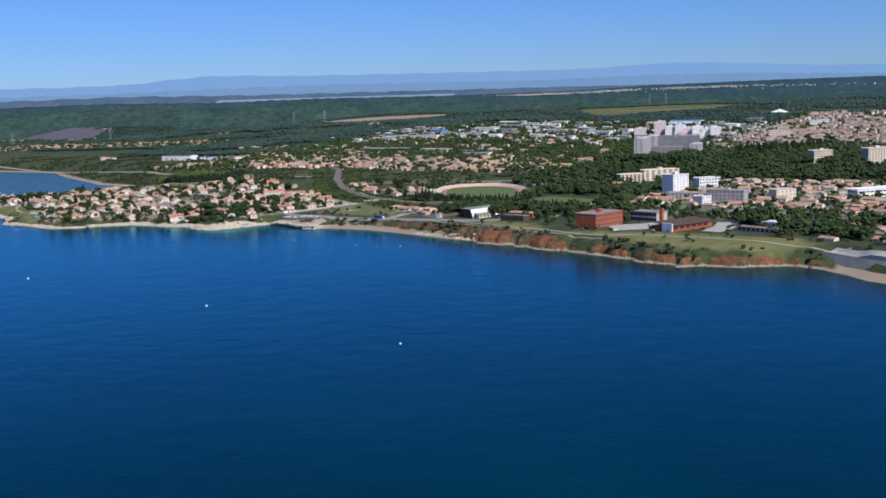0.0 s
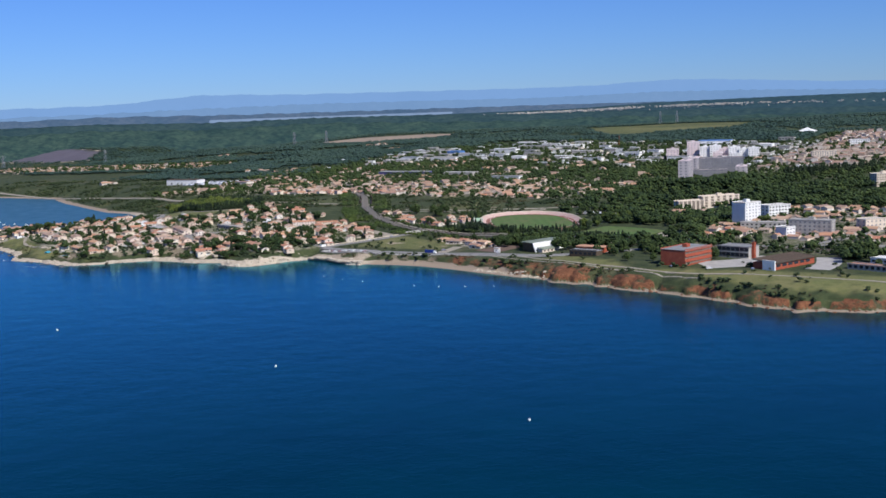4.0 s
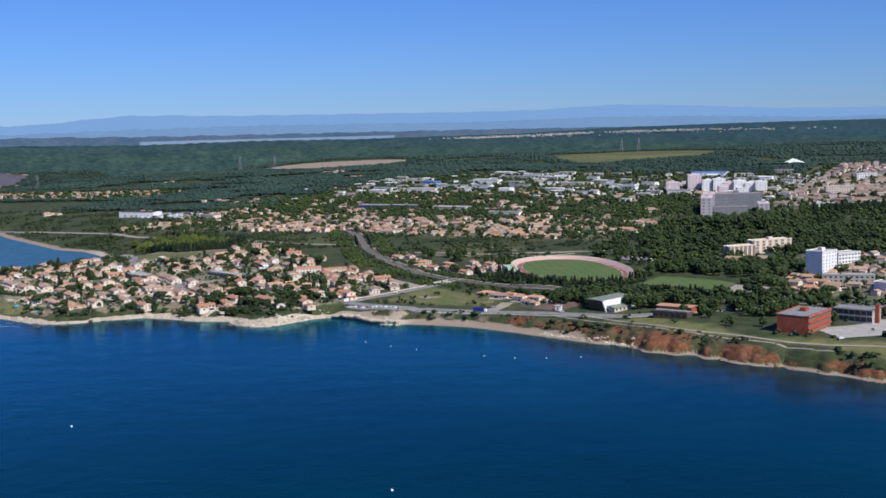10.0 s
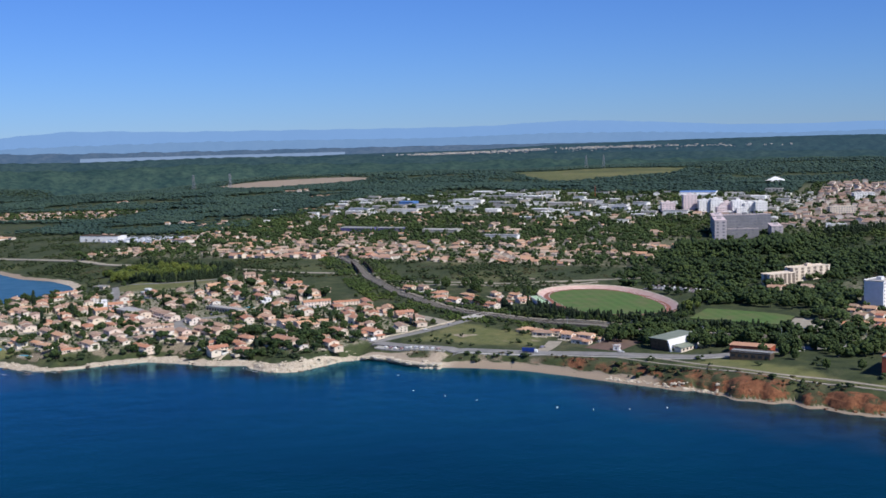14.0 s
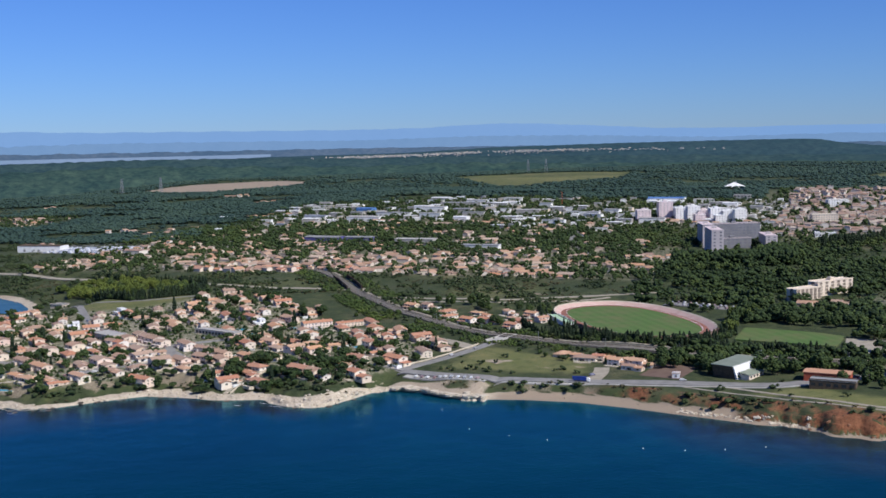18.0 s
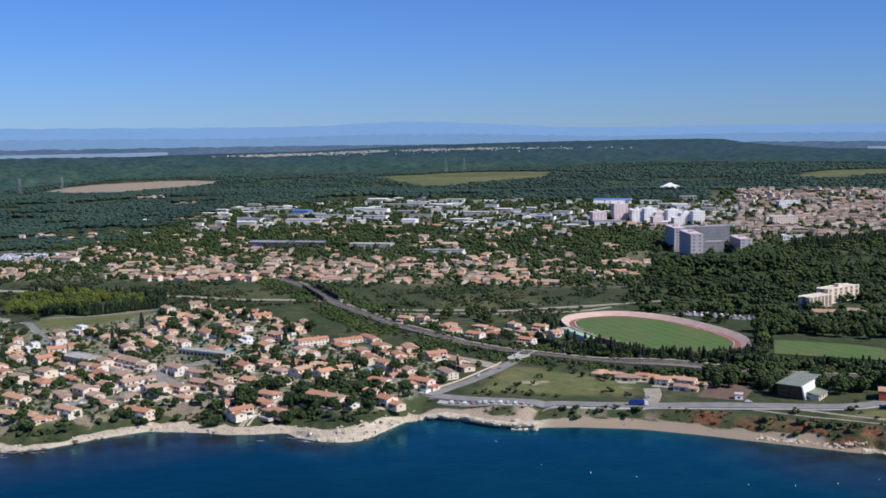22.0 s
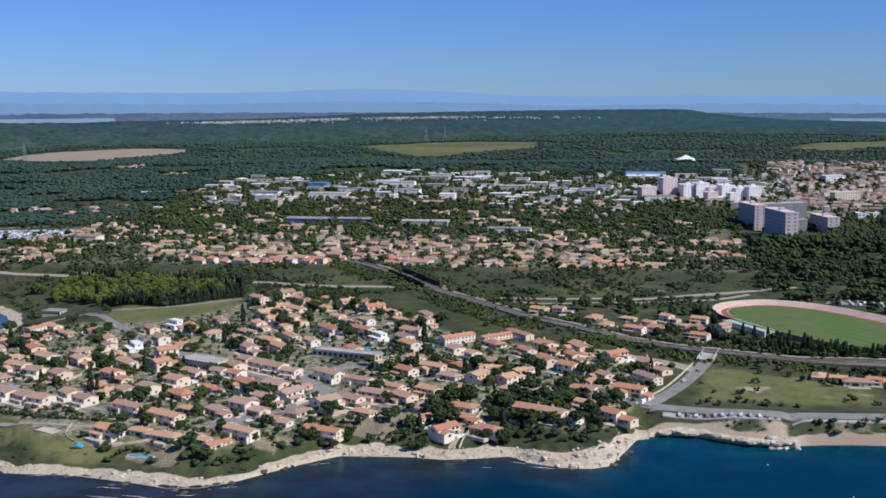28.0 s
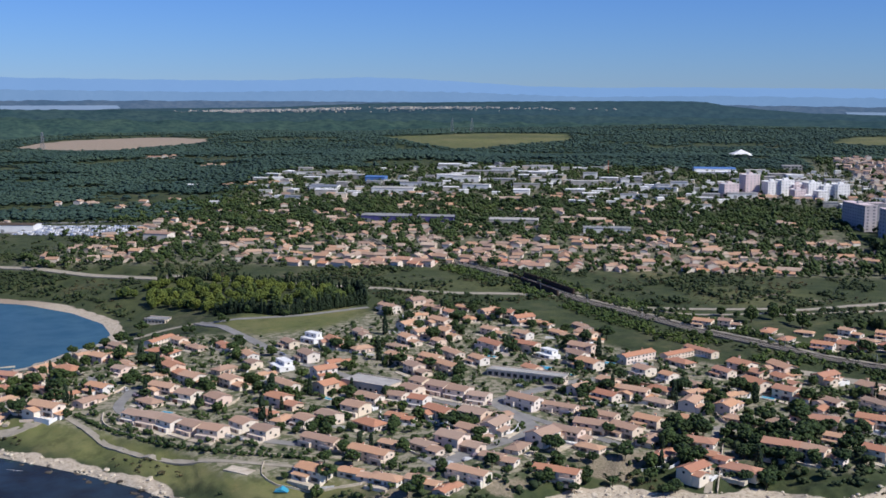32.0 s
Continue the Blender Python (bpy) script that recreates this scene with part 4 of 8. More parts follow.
COAST_ROAD = ((66, 36), (30, 29), (-3, 27), (-67, 31), (-98, 34), (-129, 35), (-179, 36), (-235, 62), (-300, 100), (-380, 122), (-480, 130), (-700, 120), (-1000, 110))
RAIL = ((420, 570), (334, 467), (273, 400), (214, 318), (146, 240), (93, 191), (47, 162), (7, 147), (-31, 136), (-102, 118), (-220, 98), (-420, 92), (-700, 80), (-1000, 75))
BACK_ROAD = ((1500, 640), (1000, 530), (724, 446), (605, 408), (495, 372), (399, 347), (310, 330), (240, 334), (214, 352))

road("road_1", COAST_ROAD, 10.5, "asphalt", "grey two-lane coast road above the beach", "road")
road("road_2", ((68, 36), (52, 66), (39, 99), (27, 139), (22, 165)), 8.0, "asphalt", "grey road that climbs to the railway crossing", "road", 0.16)
road("road_3", BACK_ROAD, 8.0, "track_dirt", "pale grey country road through scrub", "road")
road("road_4", ((184, 300), (110, 301), (60, 312), (15, 332), (-60, 372)), 6.0, "track_dirt", "pale country lane beside the railway meadow", "road")
road("road_5", ((476, 245), (422, 182), (380, 130), (349, 106), (313, 80), (271, 51), (256, 68), (224, 106), (200, 122)), 6.5, "asphalt", "grey street between the villas", "street")
road("turning_place", ((264, -12), (272, -20), (282, -29)), 15.0, "asphalt", "broad grey turning place with parked cars", "street", 0.11)
road("road_6", ((262, 66), (252, 50), (244, 37), (236, 26), (239, 18), (258, -4), (272, -20)), 7.5, "asphalt", "grey residential street that ends in a turning place", "street")
road("road_7", ((452, 68), (449, 36), (420, 8), (385, -2), (340, -12), (315, -8)), 5.5, "asphalt", "narrow grey street behind the terraced houses", "street")
road("road_8", ((283, 84), (252, 50), (222, 28), (196, 8)), 5.0, "asphalt", "narrow street between garden walls", "street")
road("road_9", ((152, 40), (157, 5), (163, -30)), 3.2, "track_dirt", "straight concrete lane down to the shore", "lane")
road("road_10", ((66, 40), (90, 42), (120, 34), (150, 40), (185, 30)), 5.0, "asphalt", "shaded shore street under pines", "street")
road("road_11", ((476, 240), (445, 235), (402, 249), (363, 273)), 5.0, "asphalt", "narrow lane past the grove", "lane")
road("road_12", ((36, 108), (51, 123), (70, 134), (92, 142), (118, 146)), 11.0, "track_dirt", "pale sandy track beside the embankment", "track")
road("clay_court", ((-104, 47), (-109, 66), (-113, 82)), 27.0, "clay", "brown clay court beside the coast road", "court", 0.1)
road("gravel_lot", ((-230, 131), (-232, 156), (-233, 182)), 30.0, "track_dirt", "pale gravel lot beside the pitch", "gravel", 0.12)
road("road_13", ((-64, 36), (-67, 52), (-64, 68)), 10.0, "track_dirt", "pale gravel drive to the beach houses", "drive")
road("road_14", ((-126, 33), (-152, 27), (-175, 14), (-197, 2), (-233, -14), (-267, -22), (-300, -34), (-350, -40), (-420, -44), (-520, -52)), 3.0, "track_dirt", "pale footpath over the clifftop meadow", "path")
road("road_15", ((-318, -8), (-338, 6), (-354, 26), (-362, 48)), 36.0, "concrete", "pale grey paved school yard", "yard", 0.10)
road("road_23", ((-402, -8), (-404, 22), (-396, 56)), 18.0, "concrete", "pale paved yard behind the school hall", "yard", 0.10)
road("road_16", ((50, 605), (93, 699), (108, 801), (60, 905)), 8.0, "asphalt", "grey road through the pine wood", "road")
road("road_17", ((-340, 90), (-374, 139), (-405, 210), (-477, 275), (-600, 330)), 8.0, "asphalt", "town avenue between houses", "road")
road("road_18", ((560, 650), (450, 668), (330, 640), (220, 625), (120, 590), (40, 600)), 7.0, "asphalt", "grey street past the retail sheds", "road")
road("road_19", ((900, 700), (760, 705), (640, 740), (560, 800), (500, 860)), 8.0, "asphalt", "pale trunk road at the edge of the wood", "road")
road("road_20", ((485, 92), (470, 60), (452, 66)), 5.0, "asphalt", "narrow street near the bay", "street")
road("road_26", ((-122, 26), (-160, 12), (-197, -7), (-222, -15), (-248, -24), (-270, -32), (-298, -41), (-330, -50)), 2.0, "track_dirt", "worn footpath along the cliff edge", "path")
road("road_21", ((600, 130), (540, 165), (520, 215), (500, 240), (476, 245)), 5.0, "track_dirt", "pale track round the bay", "track")
road("road_22", ((474, 26), (455, 9), (437, -8), (411, -24), (385, -33), (356, -37), (330, -40)), 3.2, "track_dirt", "pale footpath along the meadow", "path")
single("footway", strip(COAST_ROAD[2:8], 2.2, 0.16, 0.3, 5.0, 7.2), "concrete", "pale footway along the coast road", "pavement", kind="structure")
# parking ledge above the rocks
single("parking_bay", strip(((60, 27.5), (40, 24), (20, 22), (2, 21)), 6.0, 0.13), "concrete", "pale dusty parking ledge above the rocks", "parking", kind="structure")

railway = thing("railway", "double-track railway on brown ballast", "railway", kind="structure")
part("ballast_bed", strip(RAIL, 9.0, 0.9, 2.0), "ballast", railway)
part("service_path", strip(RAIL, 3.0, 0.35, 1.0, 5.0, -8.5), "track_dirt", railway, "pale service path")
for off in (-2.9, -1.45, 1.45, 2.9):
    part("rail", strip(RAIL, 0.16, 1.12, 0.3, 6.0, off), "steel", railway)


def mast():
    g = Geo().tube(0, 0, -1, 7.5, 0.16, 0.12, 6)
    g.bar((0, 0, 6.8), (0, 3.0, 7.2), 0.06).bar((0, 0, 5.9), (0, 2.8, 6.2), 0.05)
    return g.mesh("catenary_mast")


mast_mesh = mast()
mast_mesh.materials.append(M["galvanised"])
q = resample(RAIL, 52)
for i in range(2, len(q) - 6):
    u, v = q[i]
    tagged(new("catenary_mast", mast_mesh), "slim grey steel mast beside the railway", "mast", "masts along the railway").matrix_basis = stand(u + 4.0, v - 4.5, 45)

# dark railway bridge over the cutting
cut = thing("rail_bridge", "dark brown girder bridge on the railway", "bridge", at=stand(243, 366, 0))
q = np.array(((266, 394), (255, 380), (240, 358), (227, 338)), float)
for s_ in (-7.0, 7.0):
    g = Geo()
    for (a0, b0), (a1, b1) in zip(q[:-1], q[1:]):
        d_ = np.array((a1 - a0, b1 - b0)) / math.hypot(a1 - a0, b1 - b0)
        o = np.array((-d_[1], d_[0])) * s_
        base = Vector((*to_xy(243, 366), float(height(243, 366))))
        pts = []
        for uu_, vv_ in ((a0, b0), (a1, b1)):
            x, y = to_xy(uu_ + o[0], vv_ + o[1])
            pts.append(Vector((x, y, float(height(uu_, vv_)))) - base)
        g.add([p + Vector((0.25 * k_, 0.25 * k_, z)) for z in (-1.5, 4.2) for k_ in (-1, 1) for p in pts], [(0, 1, 5, 4), (3, 2, 6, 7), (4, 5, 7, 6), (0, 4, 6, 2), (1, 3, 7, 5)])
    part("girder", g, "rust", cut)
    for k in range(9):
        t = k / 8 * 2.999
        i = int(t)
        uu_, vv_ = q[i] + (q[i + 1] - q[i]) * (t - i)
        d_ = (q[i + 1] - q[i]) / np.linalg.norm(q[i + 1] - q[i])
        x, y = to_xy(uu_ - d_[1] * s_, vv_ + d_[0] * s_)
        p = Vector((x, y, float(height(uu_, vv_)))) - base
        part("stiffener", Geo().box(p.x - 0.5, p.y - 0.5, p.z - 1.5, p.x + 0.5, p.y + 0.5, p.z + 4.6), "rust", cut)

# bridge over the railway
bridge = thing("road_bridge", "pale concrete road bridge with low parapets over the railway", "bridge", at=stand(27, 146, 0))
bx, by = to_xy(27, 146)
d1 = Vector((*to_xy(22, 165), 0)) - Vector((*to_xy(39, 99), 0))
turn = math.degrees(math.atan2(d1.y, d1.x))
bridge.matrix_basis = pose(bx, by, float(height(27, 146)), 0, 0, turn)
part("deck", Geo().box(-16, -4.6, -0.5, 16, 4.6, 0.5), "concrete", bridge)
for s in (-1, 1):
    part("parapet", Geo().box(-16, s * 4.4 - 0.2, 0.5, 16, s * 4.4 + 0.2, 1.5), "concrete", bridge)


def low_wall(line, tall, thick, material, label, group=""):
    """A free-standing garden wall that follows the ground."""
    q = resample(line, 6.0)
    g = Geo()
    z = height(q[:, 0], q[:, 1])
    pts = np.c_[to_xy(q[:, 0], q[:, 1]) + (z,)]
    for a, b in zip(pts[:-1], pts[1:]):
        d = (b - a)[:2]
        n = np.array((-d[1], d[0])) / np.hypot(*d) * thick / 2
        g.add([(a[0] - n[0], a[1] - n[1], a[2] - 0.6), (b[0] - n[0], b[1] - n[1], b[2] - 0.6), (b[0] + n[0], b[1] + n[1], b[2] - 0.6), (a[0] + n[0], a[1] + n[1], a[2] - 0.6),
               (a[0] - n[0], a[1] - n[1], a[2] + tall), (b[0] - n[0], b[1] - n[1], b[2] + tall), (b[0] + n[0], b[1] + n[1], b[2] + tall), (a[0] + n[0], a[1] + n[1], a[2] + tall)],
              [(4, 5, 6, 7), (0, 1, 5, 4), (2, 3, 7, 6), (1, 2, 6, 5), (3, 0, 4, 7)])
    return single("garden_wall", g, material, label, "wall", group)


low_wall(((451, 27), (446, 10), (430, 0), (402, -15), (367, -25), (331, -28), (316, -26)), 0.9, 0.5, "stone", "low pale wall round the terraced houses above the meadow")
low_wall(((148, 40), (153, 5), (159, -30)), 1.1, 0.4, "stone", "pale wall along the straight lane")
low_wall(((152, 89), (180, 103), (207, 117)), 2.0, 0.6, "tile", "long wall with a red tiled coping")
low_wall(((74, 38), (58, 66), (46, 99), (38, 124)), 1.0, 0.5, "stone", "pale parapet beside the climbing road")
low_wall(((300, -52), (322, -60), (350, -56), (352, -36)), 0.8, 0.3, "stone", "pale garden wall round a villa lawn")
low_wall(((560, 150), (600, 132), (680, 118)), 1.5, 1.0, "stone", "stone quay along the bay")

# sloping sea wall and promenade at the cove
cove = strip(((-506, -50), (-540, -74), (-580, -96), (-640, -112)), 9.0, 0.6, 3.0)
single("promenade", cove, "concrete", "pale concrete promenade above the cove", "promenade", kind="structure")
q = resample(((-500, -52), (-540, -80), (-580, -102), (-640, -120)), 4)
g, n = Geo(), len(q)
top = np.c_[to_xy(q[:, 0], q[:, 1]) + (np.full(n, 9.0),)]
foot = np.c_[to_xy(q[:, 0] - 1, q[:, 1] - 6) + (np.full(n, 1.4),)]
back = top + np.array((0.9, 1.4, 0.0))
g.v = [tuple(p) for r in (foot, top, back) for p in r]
g.f = [(j * n + i + 1, j * n + i, (j + 1) * n + i, (j + 1) * n + i + 1) for j in range(2) for i in range(n - 1)]
single("sea_wall", g, "asphalt", "dark sloping stone sea wall behind the cove beach", "sea wall", kind="structure")

# picnic place on the meadow, a bleached track at the meadow's edge
road("picnic_place", ((366, -43), (360, -46), (354, -48)), 6.0, "stone", "pale gravel picnic place on the meadow", "gravel")
road("road_24", ((200, 318), (150, 284), (119, 283), (70, 296), (20, 313), (-20, 340)), 4.0, "track_dirt", "pale track through the open land", "track", 0.1)
road("road_25", ((540, 60), (500, 44), (475, 20), (486, 4), (530, 10), (600, 20)), 8.0, "track_dirt", "broad pale gravel lot above the shore", "gravel", 0.1)


# ---------------------------------------------------------------- houses
rng = random.Random(7)


def panes(holder, name, mesh, spots):
    for x, y, z, turn in spots:
        ob = new(name, mesh)
        ob.parent = holder
        ob.matrix_basis = pose(x, y, z, 0, 0, turn)
        if mesh.name.startswith("chimney"):
            new("cap", CAP).parent = ob
        if mesh == WIDE:
            for side in (-1.4, 1.4):
                leaf = new("shutter", SHUTTER)
                leaf.parent, leaf.matrix_basis = ob, pose(side, 0, 0)


def pane_mesh(w, h, name="window", material="glass"):
    g = Geo().box(-w / 2, -0.06, 0, w / 2, 0.05, h)
    m = g.mesh(name)
    m.materials.append(M[material])
    return m


WINDOW, WIDE, DOOR, GARAGE = pane_mesh(1.1, 1.25), pane_mesh(2.2, 2.0), pane_mesh(1.0, 2.1, "door", "shutter"), pane_mesh(2.5, 2.1, "garage_door", "shutter")
CHIMNEY = Geo().box(-0.35, -0.35, -0.6, 0.35, 0.35, 1.3).mesh("chimney")
CHIMNEY.materials.append(M["wall"])
CAP = Geo().box(-0.48, -0.48, 1.3, 0.48, 0.48, 1.45).mesh("cap")
CAP.materials.append(M["tile"])
SHUTTER = Geo().box(-0.25, -0.1, 0, 0.25, 0.0, 2.0).mesh("shutter")
SHUTTER.materials.append(M["shutter"])


def house(style, tiles="tile"):
    """One house with its parts, at the origin; its long side lies along x, its front looks to -y."""
    h = thing("house", "", "house", "villas of the seaside quarter")
    tone = {"tile_orange": "orange", "tile_red": "red", "tile_brown": "brown"}.get(tiles, "clay")
    if style == "villa":
        tagged(h, "two-storey rendered villa with a %s-tiled gable roof" % tone)
        part("wall", Geo().gable_wall(-5.5, -4, 5.5, 4, -2, 5.5, 1.7).box(-5.2, -6.5, -2, 1.2, -4, 2.7), "wall", h)
        part("roof", Geo().gable(-5.5, -4, 5.5, 4, 5.5, 1.7), tiles, h)
        part("porch_roof", Geo().add([(-5.6, -6.9, 2.6), (1.6, -6.9, 2.6), (1.6, -3.9, 3.4), (-5.6, -3.9, 3.4), (-5.6, -6.9, 2.8), (1.6, -6.9, 2.8), (1.6, -3.9, 3.6), (-5.6, -3.9, 3.6)],
                                     [(3, 2, 1, 0), (4, 5, 6, 7), (0, 1, 5, 4), (1, 2, 6, 5), (3, 0, 4, 7)]), tiles, h)
        panes(h, "window", WINDOW, ((-3.6, -4.05, 3.6, 0), (-0.6, -4.05, 3.6, 0), (3.2, -4.05, 3.6, 0), (5.55, 0, 3.6, 90), (5.55, 1.8, 0.9, 90), (-5.55, 0, 3.6, 90), (2, 4.05, 3.6, 0)))
        panes(h, "window", WIDE, ((3.3, -4.05, 0.1, 0), (-2.2, -6.55, 0.1, 0)))
        panes(h, "chimney", CHIMNEY, ((2.6, 0.8, 7.0, 0),))
    elif style == "wing":
        tagged(h, "rendered villa with a lower wing and %s-tiled roofs" % tone)
        part("wall", Geo().gable_wall(-4.5, -4, 4, 4, -2, 5.6, 1.6), "wall", h)
        part("wing_wall", Geo().gable_wall(4, -3, 10, 3.6, -2, 2.9, 1.2), "wall", h)
        part("roof", Geo().gable(-4.5, -4, 4, 4, 5.6, 1.6), tiles, h)
        part("wing_roof", Geo().gable(4.5, -3, 10, 3.6, 2.9, 1.2), tiles, h)
        panes(h, "window", WINDOW, ((-2.5, -4.05, 3.6, 0), (1.2, -4.05, 3.6, 0), (-2.5, -4.05, 0.9, 0), (8, -3.05, 0.9, 0), (10.05, 0, 0.9, 90), (-4.55, 0, 3.6, 90), (4.05, 0.0, 3.9, 90)))
        panes(h, "window", WIDE, ((1.2, -4.05, 0.1, 0),))
        panes(h, "garage_door", GARAGE, ((5.8, -3.05, 0, 0),))
        panes(h, "chimney", CHIMNEY, ((-2.5, 0.9, 7.0, 0),))
    elif style == "bungalow":
        tagged(h, "single-storey villa with a hipped %s-tiled roof" % tone)
        part("wall", Geo().box(-6.5, -4.2, -2, 6.5, 4.2, 3.0), "wall", h)
        part("roof", Geo().hip(-6.5, -4.2, 6.5, 4.2, 3.0, 2.1, 0.6), tiles, h)
        panes(h, "window", WINDOW, ((-4.8, -4.25, 0.9, 0), (4.6, -4.25, 0.9, 0), (6.55, -1, 0.9, 90), (6.55, 2, 0.9, 90), (-6.55, 0, 0.9, 90)))
        panes(h, "window", WIDE, ((-1.5, -4.25, 0.1, 0),))
        panes(h, "door", DOOR, ((1.8, -4.25, 0, 0),))
        panes(h, "chimney", CHIMNEY, ((-2.2, 0.7, 4.4, 0),))
    elif style == "terrace":
        tagged(h, "two-storey terraced house with a %s-tiled roof" % tone)
        part("wall", Geo().gable_wall(-4.2, -4.4, 4.2, 4.4, -2, 5.2, 1.5).box(-4.2, -6.2, -2, 4.0, -4.4, 2.3), "wall", h)
        part("roof", Geo().gable(-4.2, -4.4, 4.2, 4.4, 5.2, 1.5, 0.3), tiles, h)
        panes(h, "window", WINDOW, ((-2.4, -4.45, 3.3, 0), (1.8, -4.45, 3.3, 0), (4.25, -1.5, 3.3, 90), (4.25, 1.5, 0.9, 90), (-1.8, 4.45, 3.3, 0)))
        panes(h, "garage_door", GARAGE, ((-2.0, -6.25, 0, 0),))
        panes(h, "door", DOOR, ((2.2, -6.25, 0, 0),))
    elif style == "cube":
        tagged(h, "white flat-roofed villa with a roof terrace")
        part("wall", Geo().box(-5.5, -4.5, -2, 5.5, 4.5, 3.1).box(-5.5, -0.5, 3.1, 3.5, 4.5, 6.2), "white", h)
        part("roof", Geo().box(-5.7, -4.7, 3.1, 5.7, -0.6, 3.35).box(-5.7, -0.7, 6.2, 3.7, 4.7, 6.45), "white", h)
        panes(h, "window", WINDOW, ((-3.5, -0.55, 4.0, 0), (0.5, -0.55, 4.0, 0), (-4, -4.55, 0.9, 0), (3.8, -4.55, 0.9, 0), (5.55, 0, 0.9, 90), (3.55, 2, 4.1, 90)))
        panes(h, "window", WIDE, ((0, -4.55, 0.1, 0),))
    elif style == "long":
        tagged(h, "long two-storey apartment house with a %s-tiled roof" % tone)
        part("wall", Geo().gable_wall(-13, -4.5, 13, 4.5, -2, 6.0, 1.7), "wall", h)
        part("roof", Geo().gable(-13, -4.5, 13, 4.5, 6.0, 1.7), tiles, h)
        panes(h, "window", WINDOW, [(x, -4.55, z, 0) for x in (-11, -8, -5, -2, 2, 5, 8, 11) for z in (0.9, 3.8)] + [(13.05, 0, 3.8, 90), (13.05, 0, 0.9, 90)])
        panes(h, "chimney", CHIMNEY, ((-6, 0.8, 7.3, 0), (6, 0.8, 7.3, 0)))
    elif style == "cross":
        tagged(h, "rendered villa with crossing %s-tiled gables and a walled terrace" % tone)
        part("wall", Geo().gable_wall(-5.2, -3.4, 5.2, 3.4, -2, 5.2, 1.5), "wall", h)
        part("roof", Geo().gable(-5.2, -3.4, 5.2, 3.4, 5.2, 1.5), tiles, h)
        side = Geo().gable_wall(-6.8, -2.6, 0, 2.6, -2, 3.6, 1.1)
        side.v = [(-y - 2.2, x, z) for x, y, z in side.v]
        part("wing_wall", side, "wall", h)
        side = Geo().gable(-7.0, -2.6, -3.2, 2.6, 3.6, 1.1, 0.4)
        side.v = [(-y - 2.2, x, z) for x, y, z in side.v]
        part("wing_roof", side, tiles, h)
        part("garden_terrace", Geo().box(1.0, -7.4, -2, 7.2, -3.4, 0.4).box(7.0, -7.4, 0.4, 7.2, -3.4, 1.3).box(1.0, -7.4, 0.4, 7.2, -7.2, 1.3), "white", h, "white walled terrace")
        part("lean_to_roof", Geo().add([(5.2, -3.2, 2.4), (8.2, -3.2, 1.9), (8.2, 3.0, 1.9), (5.2, 3.0, 2.4), (5.2, -3.2, 2.7), (8.2, -3.2, 2.2), (8.2, 3.0, 2.2), (5.2, 3.0, 2.7)], [(3, 2, 1, 0), (4, 5, 6, 7), (0, 1, 5, 4), (1, 2, 6, 5), (2, 3, 7, 6)]), tiles, h)
        part("lean_to_wall", Geo().box(5.2, -2.9, -2, 7.9, 2.7, 1.9), "wall", h)
        panes(h, "window", WINDOW, ((2.0, -3.45, 3.5, 0), (4.0, -3.45, 3.5, 0), (-2.2, -6.85, 1.6, 0), (5.25, 0, 3.5, 90), (7.95, 0, 0.5, 90), (-5.25, 0, 3.3, 90)))
        panes(h, "window", WIDE, ((3.0, -3.45, 0.5, 0),))
        panes(h, "chimney", CHIMNEY, ((2.4, 0.9, 6.2, 0),))
    elif style == "low":
        tagged(h, "low rendered house with two stepped %s-tiled roofs" % tone)
        part("wall", Geo().gable_wall(-6, -3.6, 2.5, 3.6, -2, 3.3, 1.3), "wall", h)
        part("roof", Geo().gable(-6, -3.6, 2.5, 3.6, 3.3, 1.3), tiles, h)
        part("wing_wall", Geo().gable_wall(2.5, -4.4, 8, 2.4, -2, 2.5, 1.1), "wall", h)
        part("wing_roof", Geo().gable(3.0, -4.4, 8, 2.4, 2.5, 1.1), tiles, h)
        panes(h, "window", WINDOW, ((-4, -3.65, 0.9, 0), (5.3, -4.45, 0.8, 0), (8.05, -1, 0.8, 90), (-6.05, 0, 0.9, 90)))
        panes(h, "window", WIDE, ((-0.8, -3.65, 0.1, 0),))
        panes(h, "chimney", CHIMNEY, ((-2, 0.8, 4.1, 0),))
    elif style == "duplex":
        tagged(h, "long two-storey double house with a %s-tiled gable roof" % tone)
        part("wall", Geo().gable_wall(-9, -4.2, 9, 4.2, -2, 6.0, 1.8).box(-8.8, -6.4, -2, -2.5, -4.2, 2.9).box(2.5, -6.4, -2, 8.8, -4.2, 2.9), "wall", h)
        part("roof", Geo().gable(-9, -4.2, 9, 4.2, 6.0, 1.8), tiles, h)
        for x in (-5.65, 5.65):
            part("balcony", Geo().box(x - 3.3, -6.6, 2.9, x + 3.3, -4.2, 3.1).box(x - 3.3, -6.6, 3.1, x + 3.3, -6.45, 3.9), "wall", h)
        panes(h, "window", WINDOW, [(x, -4.25, 3.9, 0) for x in (-7, 0, 7)] + [(9.05, y, z, 90) for y in (-1.8, 1.8) for z in (0.9, 3.8)] + [(0, -4.25, 0.9, 0)])
        panes(h, "window", WIDE, ((-5.6, -6.45, 0.1, 0), (5.6, -6.45, 0.1, 0)))
        panes(h, "chimney", CHIMNEY, ((-4, 0.8, 7.4, 0), (4, 0.8, 7.4, 0)))
    if style not in ("long", "duplex", "cross", "low"):
        part("terrace", Geo().box(-5.0, -9.5, -2.0, 4.5, -6.2, 0.12), "stone", h, "pale stone terrace")
    return h


KITS = {}
TAKEN = []


